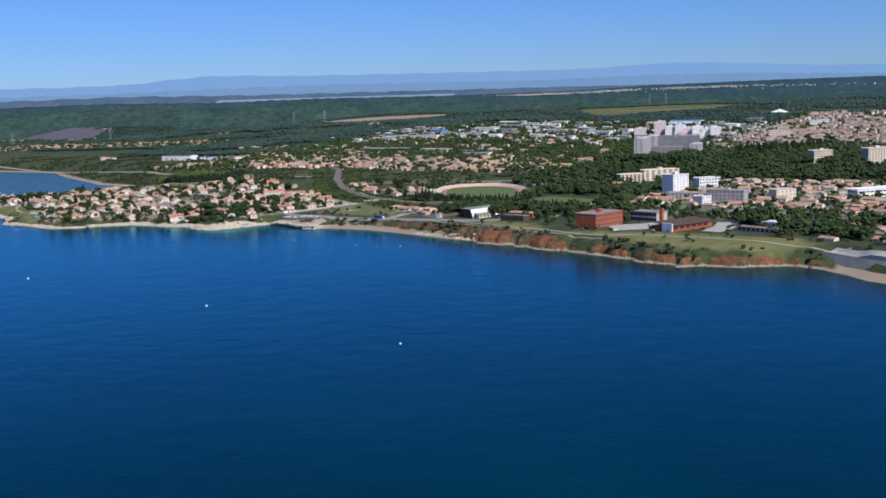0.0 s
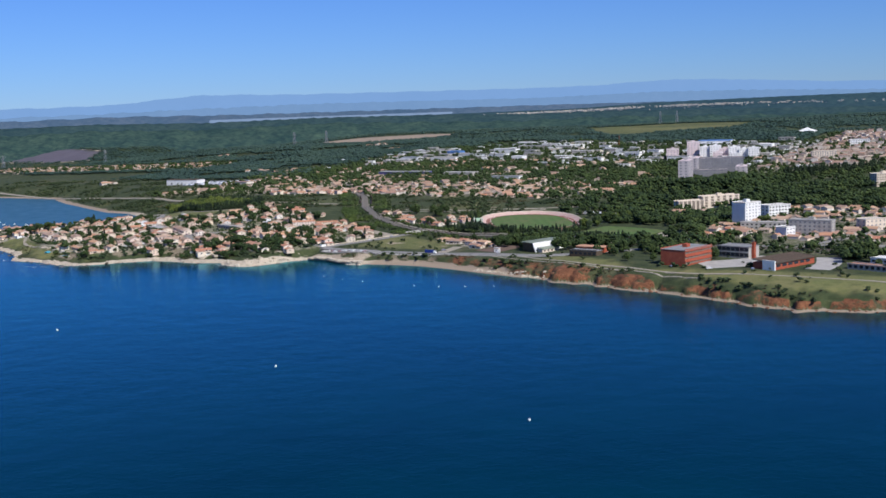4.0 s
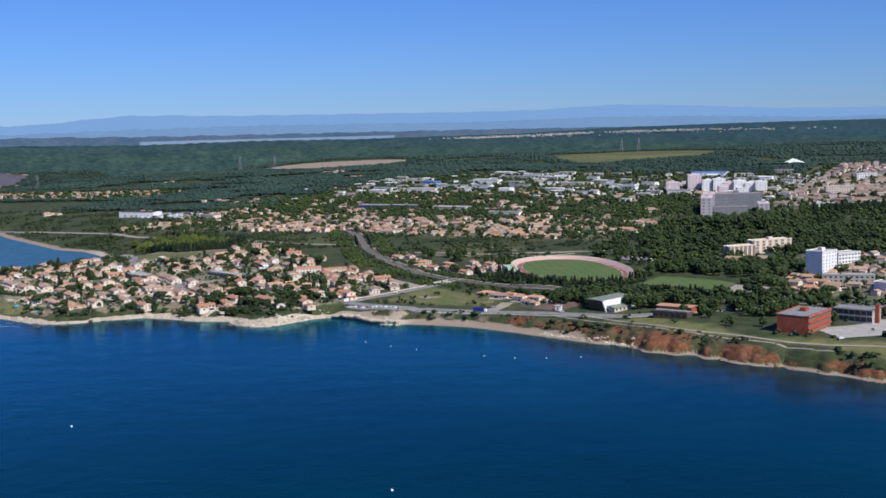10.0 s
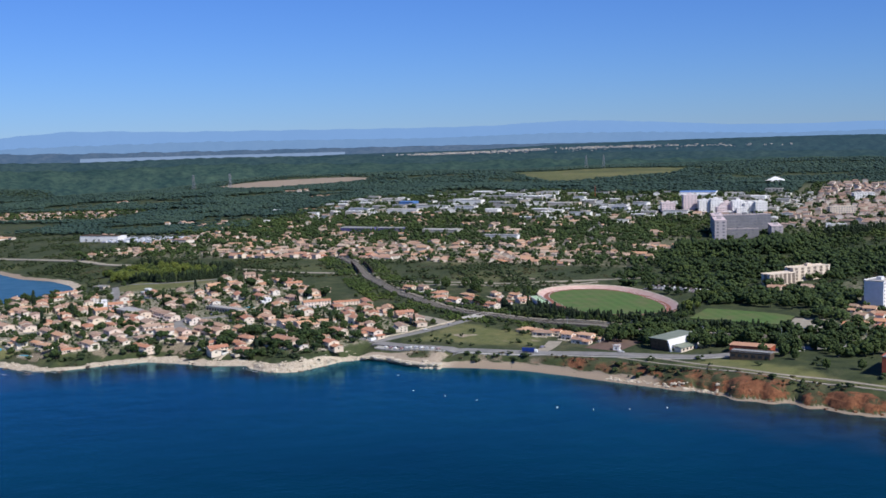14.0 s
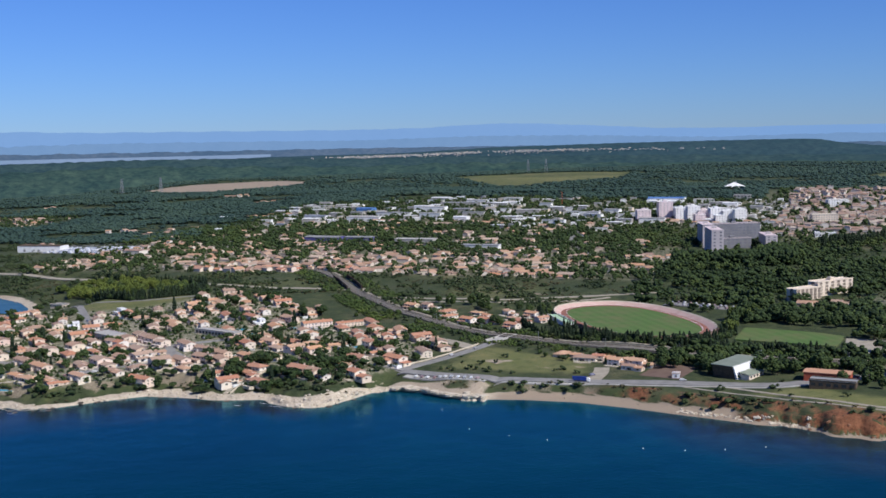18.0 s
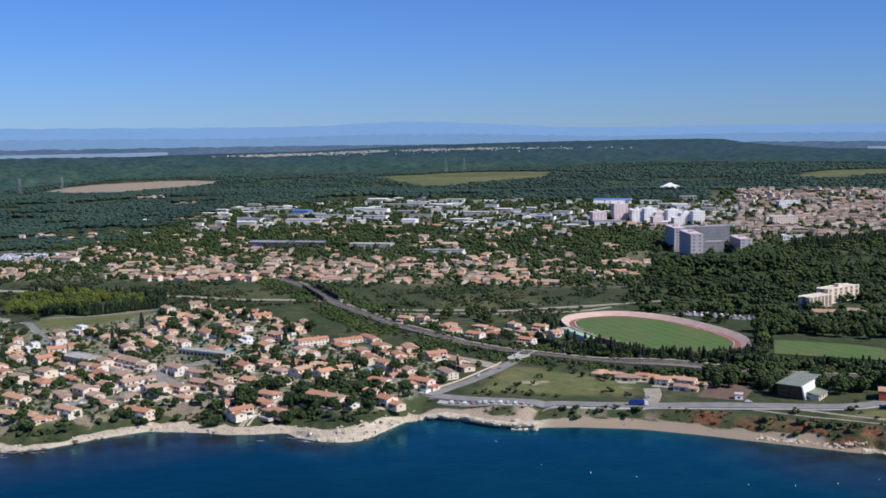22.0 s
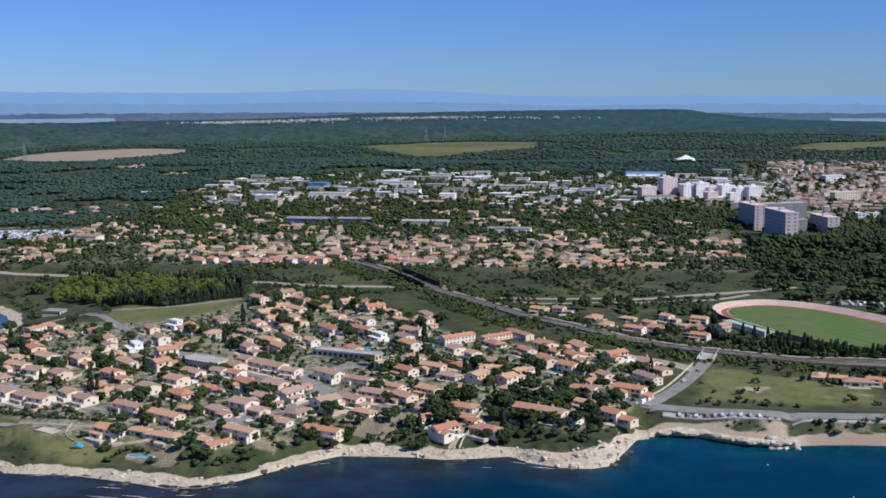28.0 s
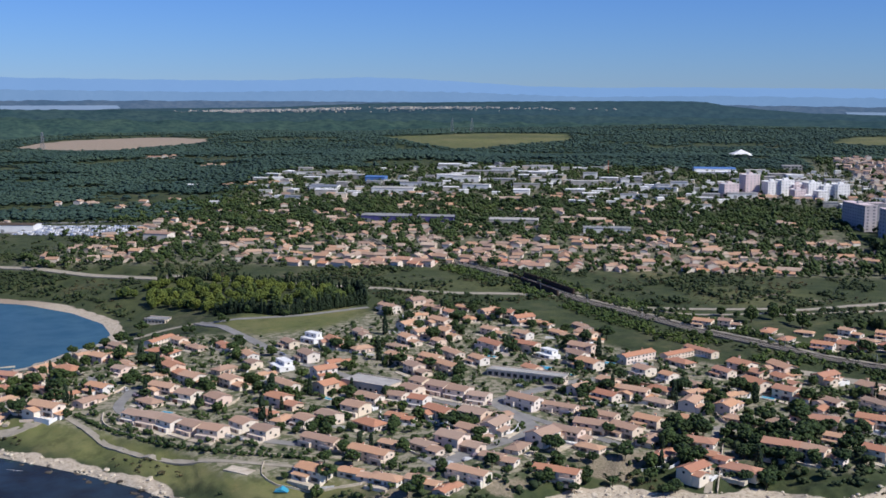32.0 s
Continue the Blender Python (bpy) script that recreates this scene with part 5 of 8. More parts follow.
def put_house(style, u, v, turn, scale=1.0, tiles="tile"):
    m = stand(u, v, turn) @ Matrix.Diagonal((scale * 1.1, scale, scale * 0.88, 1))
    TAKEN.append((u, v))
    if (style, tiles) not in KITS:
        KITS[style, tiles] = house(style, tiles)
        KITS[style, tiles].matrix_basis = m
        return KITS[style, tiles]
    return copy_thing(KITS[style, tiles], m)


def street_turn(u, v):
    """The way the ridges run: houses follow the slant of their streets."""
    return -62 - 13 * float(smooth(60, 120, v)) - 9 * float(smooth(200, 120, u) * smooth(40, 70, v)) + 14 * float(smooth(440, 500, u))


ORANGE_DUPLEXES = ((346, 260), (315, 265), (320, 136), (409, 135), (371, 75), (290, 147), (291, 120), (509, 78), (307, -26), (262, -45))
ORANGE_VILLAS = ((326, 208), (314, 190), (299, 193), (306, 222), (278, 256), (402, 80), (212, 204), (211, 138), (201, 100), (188, 84), (161, 69), (144, 65), (105, 139), (327, -49), (495, 127), (479, 24), (468, 62), (424, 82), (433, 63))
ORANGE_BUNGALOWS = ((325, 242), (345, 155), (390, 96), (296, 274), (290, 240), (241, 235), (229, 211), (358, 20), (157, 92), (138, 90), (140, 50), (310, -47), (300, -10), (296, -52), (281, -53), (473, 113), (510, 42), (450, 90), (523, 168))
RED_VILLAS = ((364, 164), (356, 100), (348, 70), (266, 252), (254, 238), (367, 47), (284, 34), (203, 76), (126, 140), (84, 126), (124, 106), (110, 92), (76, 52), (127, 7), (442, 102), (168, -18))
RED_DUPLEXES = ((268, 164), (250, 172), (105, 46), (226, -29))
RED_BUNGALOWS = ((354, 124), (315, 16), (303, 30), (97, 70), (163, 14), (180, -4), (159, -3), (147, -14), (270, -60), (430, 159), (502, 99), (518, 60), (484, 50), (455, 122), (498, 60))
BROWN_VILLAS = ((217, 86), (372, 132), (330, 278), (322, 54), (215, 172), (64, 108), (91, 78), (195, 24), (273, -6), (266, 8), (256, 18), (233, 6), (222, 15), (211, 27), (266, 30))
BROWN_TERRACES = ((300, 84), (289, 77), (278, 70), (267, 62), (326, 38), (309, 60), (303, 72), (346, 16), (336, 22), (416, 52), (399, 47), (431, 18), (420, 13), (409, 8), (397, 3), (385, -3), (374, 8), (361, -2))
BROWN_DUPLEXES = ((244, 59), (226, 54), (207, 44), (66, 82), (332, -12))
BROWN_BUNGALOWS = ((352, 192), (414, 106), (215, 233), (284, -12), (244, -6), (252, -22), (258, 34), (184, 14), (493, 30), (466, 42), (177, 73))
WHITE_CUBES = ((380, 176), (383, 114), (235, 157))
BAY_HOUSES = ((502, 18), (530, 50), (530, 83), (520, 104), (545, 70), (560, 48), (488, 140), (575, 80), (462, 140))
BEYOND_RAIL = ((136, 251), (122, 250), (90, 213), (74, 239), (70, 201), (56, 203), (47, 242), (27, 206), (29, 186), (25, 234), (60, 222), (98, 232), (38, 222), (12, 214))
BEACH_HOUSES = ((-30, 99), (-42, 95), (-58, 90), (-71, 79), (-79, 90), (-84, 66), (-66, 92), (-86, 76), (-49, 88))
for style, tiles, spots in (("duplex", "tile_orange", ORANGE_DUPLEXES), ("villa", "tile_orange", ORANGE_VILLAS), ("bungalow", "tile_orange", ORANGE_BUNGALOWS), ("villa", "tile_red", RED_VILLAS), ("duplex", "tile_red", RED_DUPLEXES),
                            ("bungalow", "tile_red", RED_BUNGALOWS), ("villa", "tile_brown", BROWN_VILLAS), ("terrace", "tile_brown", BROWN_TERRACES), ("duplex", "tile_brown", BROWN_DUPLEXES), ("bungalow", "tile_brown", BROWN_BUNGALOWS), ("cube", "tile", WHITE_CUBES)):
    for i, (u, v) in enumerate(spots):
        kind = {"villa": ("cross", "villa", "wing"), "bungalow": ("low", "bungalow", "low")}.get(style, (style,))
        size = {"bungalow": 0.95, "duplex": 0.94, "villa": 1.06}.get(style, 1.02)
        put_house(kind[i % len(kind)], u, v, street_turn(u, v) + rng.uniform(-11, 11) + (90 if style in ("bungalow", "villa") and rng.random() < 0.28 else 0), size * rng.uniform(0.92, 1.1), tiles)
for rows, styles, base in ((BAY_HOUSES, ("bungalow", "villa", "bungalow"), -45), (BEYOND_RAIL, ("villa", "bungalow", "wing"), -60), (BEACH_HOUSES, ("bungalow", "wing", "low"), -45)):
    for i, (u, v) in enumerate(rows):
        put_house(styles[(i * 5 + i // 3) % len(styles)], u, v, base + 22 * float(waves(u, v, 70, 61)) + rng.uniform(-9, 9) + (90 if rng.random() < 0.24 else 0), rng.uniform(0.92, 1.14) * (0.88 if rows is BEACH_HOUSES else 0.88 if rows is BEYOND_RAIL else 1.0), ("tile_orange", "tile_orange", "tile")[i % 3] if rows is BEACH_HOUSES else ("tile_orange", "tile", "tile_red")[i % 3])
for u, v, turn in ((184, 158, 12), (160, 168, 12), (145, 178, -83), (476, 172, 42)):
    put_house("long", u, v, turn, 0.85, "tile_red")


# houses between the ones above
LINES = np.vstack([resample(r, 4) for r in (COAST_ROAD[:8], ((68, 36), (52, 66), (39, 99), (27, 139)), ((476, 245), (422, 182), (380, 130), (349, 106), (313, 80), (271, 51), (256, 68), (224, 106), (200, 122)),
                                            ((258, 60), (252, 42), (234, 29), (239, 8), (255, -15), (280, -34)), ((452, 68), (449, 36), (420, 8), (385, -2), (340, -12), (315, -8)), ((283, 84), (252, 50), (222, 28), (196, 8)), ((152, 40), (157, 5), (163, -30)), RAIL)])
filled = 0
for _ in range(2600):
    u, v = rng.uniform(60, 560), rng.uniform(-40, 280)
    if filled < 34 and float(village_zone(u, v)) > 0.9 and all((u - a) ** 2 + (v - b) ** 2 > 13.5 ** 2 for a, b in TAKEN) and ((LINES[:, 0] - u) ** 2 + (LINES[:, 1] - v) ** 2).min() > 10.5 ** 2 \
            and inside(WEST_MEADOW, np.array([u]), np.array([v]))[0] > 10 and inside(NORTH_MEADOW, np.array([u]), np.array([v]))[0] > 8:
        put_house(rng.choice(("terrace", "villa", "bungalow", "wing", "terrace")), u, v, street_turn(u, v) + rng.uniform(-8, 8), rng.uniform(0.82, 1.0), rng.choice(("tile_orange", "tile_red", "tile_brown")))
        filled += 1


# ---------------------------------------------------------------- large buildings
def block(name, label, category, at, w, d, h, wall, roof="greyroof", floors=0, bays=0, side_bays=0, group="", win=(1.3, 1.3), sink=3.0, pane="glass"):
    """A flat-roofed building: walls, roof slab with parapet, roof box, windows floor by floor on the front and both ends."""
    b = thing(name, label, category, group, at=at)
    part("wall", Geo().box(-w / 2, -d / 2, -sink, w / 2, d / 2, h), wall, b)
    part("roof", Geo().box(-w / 2 - 0.25, -d / 2 - 0.25, h, w / 2 + 0.25, d / 2 + 0.25, h + 0.35), roof, b)
    for s in (-1, 1):
        part("parapet", Geo().box(-w / 2 - 0.25, s * d / 2 - 0.2, h + 0.35, w / 2 + 0.25, s * d / 2 + 0.2, h + 0.9), wall, b)
    if h > 11:
        part("lift_housing", Geo().box(-2.5, -2, h + 0.35, 2.5, 2, h + 2.8), wall, b)
    if floors:
        pm = pane_mesh(win[0], win[1], "window", pane)
        step = h / floors
        spots = [(-w / 2 + w * (i + 0.5) / bays, -d / 2 - 0.05, step * (j + 0.3), 0) for j in range(floors) for i in range(bays)]
        spots += [(s * (w / 2 + 0.05), -d / 2 + d * (i + 0.5) / side_bays, step * (j + 0.3), 90) for s in (-1, 1) for j in range(floors) for i in range(side_bays)]
        panes(b, "window", pm, spots)
    return b


def at_xy(x, y, turn):
    return pose(x, y, float(height(*to_uv(x, y))), 0, 0, turn)


block("community_hall", "low hall with a flat grey roof", "hall", stand(326, 80, -58), 28, 15, 4.6, "beige", "concrete", 1, 8, 3, win=(1.6, 1.2))
block("terrace_row", "long flat-roofed row of garden flats", "terrace", stand(245, 108, -50), 44, 8, 4.0, "wall", "concrete", 1, 12, 2, win=(2.2, 2.0))
block("beach_house", "pale grey beach house by the bay", "beach house", stand(514, 270, -40), 16, 9, 3.0, "beige", "greyroof", 1, 6, 2, win=(1.8, 1.4))
# red brick school and its yard buildings
block("school_building", "red brick school block with bands of windows", "school", stand(-303, 2, 45), 37, 21, 11.5, "brick", "greyroof", 3, 8, 0, win=(3.9, 1.6), pane="loggia")
school = bpy.context.scene.objects["school_building"]
for j in range(3):
    part("balcony_band", Geo().box(-18.4, -11.3, 3.83 * (j + 1) - 1.0, 18.4, -10.5, 3.83 * (j + 1) - 0.1), "brick", school)
block("school_building", "grey school block with dark glass front", "school", stand(-330, 44, -45), 27, 16, 8.5, "concrete", "greyroof", 2, 7, 0, win=(3.5, 3.0))
part("stair_tower", Geo().box(14.0, -4, -3, 16.2, -1.5, 12.5), "brick", bpy.context.scene.objects["school_building.001"], "red stair tower")
hall = thing("school_hall", "low school hall with red walls and a dark sloping roof", "school", at=stand(-375.5, 5.4, 37))
part("wall", Geo().box(-24, -9, -3, 24, 9, 4.6), "brick", hall)
part("roof", Geo().add([(-25, -10, 4.6), (25, -10, 4.6), (25, 10, 6.6), (-25, 10, 6.6), (-25, -10, 5.1), (25, -10, 5.1), (25, 10, 7.1), (-25, 10, 7.1)], [(3, 2, 1, 0), (4, 5, 6, 7), (0, 1, 5, 4), (1, 2, 6, 5), (2, 3, 7, 6), (3, 0, 4, 7)]), "bark", hall, "dark brown roof")
part("end_wall", Geo().box(-25.4, -10.4, -3, -24.2, 0, 6.8), "white", hall, "white end wall")
panes(hall, "window", pane_mesh(5.0, 1.8), [(x, -9.05, 1.9, 0) for x in (-19, -12, -5, 2, 9, 16)])

# sports hall: a wedge with a flat green roof, one battered white side and a dark end
gym = thing("sports_hall", "wedge-shaped sports hall with grey-green flat roof and white side", "sports hall", at=stand(-151, 66, 32.7))
part("wall", Geo().add([(-14.5, -7.6, -2), (15.5, -7.6, -2), (15.5, 8, -2), (-14.5, 8, -2), (-17, -6.6, 7.4), (15.5, -6.6, 8.2), (15.5, 8, 8.2), (-17, 8, 7.4)], [(3, 2, 1, 0), (4, 5, 6, 7), (0, 1, 5, 4), (1, 2, 6, 5), (2, 3, 7, 6), (3, 0, 4, 7)]), "bark", gym, "dark brown walls")
part("side_panel", Geo().add([(-14.7, -9.2, -2), (15.7, -9.2, -2), (15.7, -7.7, -2), (-14.7, -7.7, -2), (-17.2, -7.4, 7.6), (15.7, -7.4, 8.5), (15.7, -6.7, 8.5), (-17.2, -6.7, 7.6)], [(3, 2, 1, 0), (4, 5, 6, 7), (0, 1, 5, 4), (1, 2, 6, 5), (2, 3, 7, 6), (3, 0, 4, 7)]), "white", gym, "bright white battered side wall")
part("roof", Geo().add([(-17.6, -6.6, 7.5), (16, -6.6, 8.4), (16, 8.6, 8.4), (-17.6, 8.6, 7.5), (-17.6, -6.6, 7.9), (16, -6.6, 8.8), (16, 8.6, 8.8), (-17.6, 8.6, 7.9)], [(3, 2, 1, 0), (4, 5, 6, 7), (0, 1, 5, 4), (1, 2, 6, 5), (2, 3, 7, 6), (3, 0, 4, 7)]), "greenroof", gym)
part("annexe", Geo().box(-13.5, -16, -2, 5, -9.3, 2.6), "beige", gym)
part("annexe_roof", Geo().add([(-14, -16.5, 2.6), (5.5, -16.5, 2.6), (5.5, -9.0, 3.7), (-14, -9.0, 3.7), (-14, -16.5, 2.9), (5.5, -16.5, 2.9), (5.5, -9.0, 4.0), (-14, -9.0, 4.0)], [(3, 2, 1, 0), (4, 5, 6, 7), (0, 1, 5, 4), (1, 2, 6, 5), (2, 3, 7, 6), (3, 0, 4, 7)]), "greenroof", gym)
panes(gym, "window", pane_mesh(1.6, 1.4), [(x, -16.05, 0.7, 0) for x in (-11, -7, -3, 1)])

block("club_house", "dark low club house with a flat grey roof", "club house", stand(-209, 27, -41), 26, 9, 4.6, "bark", "greyroof", 1, 6, 0, win=(2.6, 1.8))
block("kiosk", "small white kiosk beside the clay court", "kiosk", stand(-115, 48, -32), 4.5, 3.5, 2.8, "white", "tile", 1, 1, 1, win=(1.2, 1.0))
block("pavilion", "white low pavilion among pines", "pavilion", stand(-445, 36, -50), 28, 12, 3.6, "white", "white", 1, 6, 2, win=(2.0, 1.5))
block("garage_row", "low row of garages with a rust-red roof", "garages", stand(-440, 0, -50), 38, 8, 3.4, "concrete", "tile", 1, 9, 0, win=(2.4, 2.2))

# apartment slabs above the stadium
for x, y, w, h, label in ((210, 1314, 30, 9.8, "beige four-storey apartment slab"), (246, 1331, 44, 12.0, "beige apartment slab with loggias")):
    block("apartment_block", label, "apartment block", at_xy(x, y, 17), w, 11, h, "beige", "beige", 4, 6, 1, "apartment slabs", win=(3.4, 2.3), pane="loggia")
block("apartment_tower", "white apartment tower with a grey shaded side", "apartment tower", at_xy(235, 1184, 34), 22, 16, 20, "white", "concrete", 7, 5, 0, win=(1.3, 1.1), pane="slabglass")
block("apartment_block", "white lower apartment wing", "apartment block", at_xy(279, 1236, 20), 26, 12, 9.5, "white", "concrete", 3, 7, 2, win=(1.8, 1.4))
block("apartment_block", "long low grey building before the tower", "apartment block", at_xy(238, 1138, -20), 40, 10, 6, "concrete", "concrete", 2, 10, 2, win=(1.8, 1.3))
block("apartment_block", "long pale grey apartment slab", "apartment block", at_xy(264, 1084, -36), 37, 11, 13, "concrete", "concrete", 4, 9, 2, win=(1.6, 1.4), pane="slabglass")
block("apartment_block", "white block with a broad blank wall", "apartment block", at_xy(240, 1080, 34), 12, 11, 9, "white", "concrete", 3, 3, 0, win=(1.4, 1.2), pane="slabglass")
block("apartment_block", "cream block with a pale flat roof", "apartment block", at_xy(318, 1090, 20), 22, 12, 10, "beige", "concrete", 3, 5, 2, win=(1.4, 1.2), pane="slabglass")
block("office_building", "long white low building with window bands", "office building", at_xy(404, 1090, 20), 48, 14, 8.0, "white", "white", 2, 10, 3, win=(3.6, 1.3))
block("apartment_block", "cream apartment block on the hillside", "apartment block", stand(-199, 893, -10), 34, 11, 11, "beige", "concrete", 4, 10, 3, win=(1.5, 1.6), pane="slabglass")
block("apartment_block", "white apartment block on the hillside", "apartment block", stand(-216, 1058, -10), 30, 11, 9, "white", "concrete", 3, 8, 3, win=(1.5, 1.4), pane="slabglass")
block("market_hall", "low white market hall beside the pines", "hall", stand(-201, 778, -25), 24, 12, 4.5, "white", "white", 1, 6, 2, win=(2.0, 1.6))
block("market_hall", "grey trade hall with a dark front", "hall", stand(-78, 1158, -32), 26, 16, 7, "concrete", "concrete", 2, 5, 2, win=(3.0, 1.6))
block("apartment_block", "cream apartment block above the pines", "apartment block", at_xy(465, 1435, 18), 27, 12, 14, "beige", "concrete", 5, 8, 3, win=(1.8, 1.5))
block("apartment_block", "cream apartment block above the pines", "apartment block", at_xy(505, 1356, 18), 32, 13, 20, "beige", "concrete", 7, 8, 3, win=(1.8, 1.5))

# housing estate: mauve slabs and stepped white and pink blocks
for x, y, long, h in ((272, 1604, 56, 29.5), (302, 1685.5, 50, 25.5)):
    block("apartment_slab", "tall mauve-grey apartment slab with a blank end wall", "apartment slab", at_xy(x, y, -18.8), 13, long, h, "mauve", "pinkwall", 8, 2, 9, "slabs of the estate", win=(2.4, 1.6), pane="slabglass")
block("apartment_slab", "dark grey apartment slab with long window bands", "apartment slab", at_xy(338, 1686, -8), 62, 12, 24, "dark_slab", "pinkwall", 7, 14, 2, "slabs of the estate", win=(3.4, 1.9), pane="slabglass")
block("apartment_slab", "mauve slab with a pale end wall", "apartment slab", at_xy(353, 1631, -18.8), 13, 45, 15.5, "mauve", "pinkwall", 5, 2, 7, "slabs of the estate", win=(2.4, 1.4), pane="slabglass")
block("apartment_slab", "low grey link building between the slabs", "apartment slab", at_xy(314, 1644, -8), 44, 8, 12, "dark_slab", "pinkwall", 3, 9, 1, "slabs of the estate", win=(3.4, 2.4), pane="slabglass")
for x, y, w, d, h, wall in ((322, 1916, 19, 16, 16, "pinkwall"), (355, 1918, 19, 17, 24, "pinkwall"), (368, 1894, 17, 16, 18, "white"), (382, 1886, 17, 15, 20, "white"), (395, 1880, 17, 16, 15, "pinkwall"),
                            (406, 1866, 17, 15, 18, "white"), (418, 1854, 16, 15, 15, "white"), (429, 1843, 16, 15, 17, "white"), (380, 1862, 14, 14, 12, "pinkwall"), (402, 1846, 14, 13, 11, "white")):
    block("apartment_block", "stepped %s apartment block of the estate" % ("white" if wall == "white" else "pale pink"), "apartment block", at_xy(x, y, -12), w, d, h, wall, "white", max(4, int(h // 3)), 4, 3, "stepped blocks of the estate", win=(1.2, 1.1), pane="slabglass")


# ---------------------------------------------------------------- retail and trade sheds
def hangar(u, v, turn, w, d, h, wall, roof, label, group="trade sheds", doors=3):
    b = thing("warehouse", label, "warehouse", group, at=stand(u, v, turn))
    part("wall", Geo().gable_wall(-w / 2, -d / 2, w / 2, d / 2, -3, h, d * 0.045), wall, b)
    part("roof", Geo().gable(-w / 2, -d / 2, w / 2, d / 2, h, d * 0.045, 0.4, 0.3), roof, b)
    if doors:
        panes(b, "loading_door", pane_mesh(3.6, 3.4, "loading_door", "greyroof"), [(-w / 2 + w * (i + 0.5) / doors, -d / 2 - 0.06, 0, 0) for i in range(doors)])


hangar(-206, 50, -40, 27, 12, 4.6, "brick", "tile", "club hall with a salmon-red tiled roof", "club houses", 0)
hangar(421, 700, -36, 50, 24, 6.5, "violet", "greyroof", "violet-blue retail shed with a flat grey roof")
hangar(366, 690, -36, 38, 20, 5.0, "violet", "greyroof", "blue retail shed with a grey roof")
hangar(284, 672, -32, 50, 20, 5.5, "concrete", "concrete", "long pale grey retail shed")
hangar(190, 645, -34, 46, 18, 5, "white", "greyroof", "white communal hall with a grey roof")
hangar(817, 640, -28, 66, 22, 8.0, "white", "bark", "white store with a broad brown roof")
hangar(625, 572, -40, 26, 16, 7.5, "wall", "tile", "tan store with a tiled roof")
hangar(33, 1122, -32, 56, 30, 6.5, "white", "blueroof", "white warehouse with a bright blue front roof")
hangar(33, 1102, -32, 56, 12, 4.5, "white", "white", "long white shed before the blue one")
hangar(485, 1000, -34, 26, 20, 6.5, "blueroof", "blueroof", "bright blue trade shed with flat roof")
hangar(445, 900, -34, 52, 26, 6, "white", "concrete", "large white trade shed with roof bays")
hangar(540, 935, -34, 36, 20, 5.5, "white", "galvanised", "white trade shed with a blue roof")
hangar(728, 1000, -34, 31, 14, 4, "white", "white", "long white greenhouse in the wood")
hangar(340, 1040, -30, 64, 18, 5.5, "concrete", "greyroof", "long grey trade shed")
zone = random.Random(31)
for i in range(60):
    u, v = zone.uniform(-140, 640), zone.uniform(845, 1130)
    if any((u - a) ** 2 / 44 ** 2 + (v - b) ** 2 / 24 ** 2 < 1 for a, b in ((33, 1112), (485, 1000), (445, 900), (540, 935), (340, 1040), (-10, 850), (20, 865))) or any((u - a) ** 2 + (v - b) ** 2 < 22 ** 2 for a, b in TAKEN[-60:]):
        continue
    TAKEN.append((u, v))
    white = zone.random() < 0.65
    hangar(u, v, -32 + zone.uniform(-6, 6), zone.uniform(13, 36), zone.uniform(10, 20), zone.uniform(4.5, 7.5), "white" if white else "concrete", zone.choice(("white", "greyroof", "greyroof", "concrete", "concrete")), "white trade shed with a light roof" if white else "grey trade shed with a low roof", doors=2)
pyramid = thing("pavilion", "white pointed tent roof in the pine wood", "pavilion", at=stand(-45, 1428, -30))
part("wall", Geo().box(-15, -15, -3, 15, 15, 4), "concrete", pyramid)
part("roof", Geo().add([(-19, -19, 4), (19, -19, 4), (19, 19, 4), (-19, 19, 4), (0, 0, 13)], [(3, 2, 1, 0), (0, 1, 4), (1, 2, 4), (2, 3, 4), (3, 0, 4)]), "white", pyramid)


# ---------------------------------------------------------------- the town behind: plain houses in loose rows
def plain_house(w, d, h, rise, wing, wall="wall", tiles="tile"):
    g = Geo().gable_wall(-w / 2, -d / 2, w / 2, d / 2, -3, h, rise)
    r = Geo().gable(-w / 2, -d / 2, w / 2, d / 2, h, rise, 0.4)
    if wing:
        g.gable_wall(w / 2, -d / 2 + 1, w / 2 + 4.5, d / 2 - 1, -3, h * 0.6, rise * 0.7)
        r.gable(w / 2 + 0.4, -d / 2 + 1, w / 2 + 4.5, d / 2 - 1, h * 0.6, rise * 0.7, 0.3)
    a, b = g.mesh("house"), r.mesh("roof")
    a.materials.append(M[wall])
    b.materials.append(M[tiles])
    return a, b


PLAIN = [plain_house(*k) for k in ((11, 8, 2.3, 1.7, True), (12, 8.5, 3.4, 1.8, False), (9, 8, 2.3, 1.6, True), (15, 9, 2.3, 1.7, False), (9, 8.5, 3.2, 1.7, False), (8, 8, 2.2, 1.5, True), (7, 7, 4.4, 1.2, False), (18, 9, 2.4, 1.7, False))]
HILL = [plain_house(*k, "wall", "tile_hill") for k in ((9, 8, 5.0, 1.5, False), (8, 8, 6.2, 1.4, False), (11, 8, 3.4, 1.7, True), (7, 8, 7.0, 1.2, False), (12, 8.5, 4.6, 1.6, False), (8, 7, 3.2, 1.5, True))]
CABINS = [plain_house(*k) for k in ((8, 4, 2.2, 0.5, False, "white", "white"), (8, 4.5, 2.3, 0.6, False, "concrete", "concrete"), (6, 4, 2.1, 0.4, False, "beige", "white"), (7, 4, 2.2, 0.5, False, "white", "greyroof"))]
FAR_WINDOW = pane_mesh(1.5, 1.4)
town = random.Random(5)
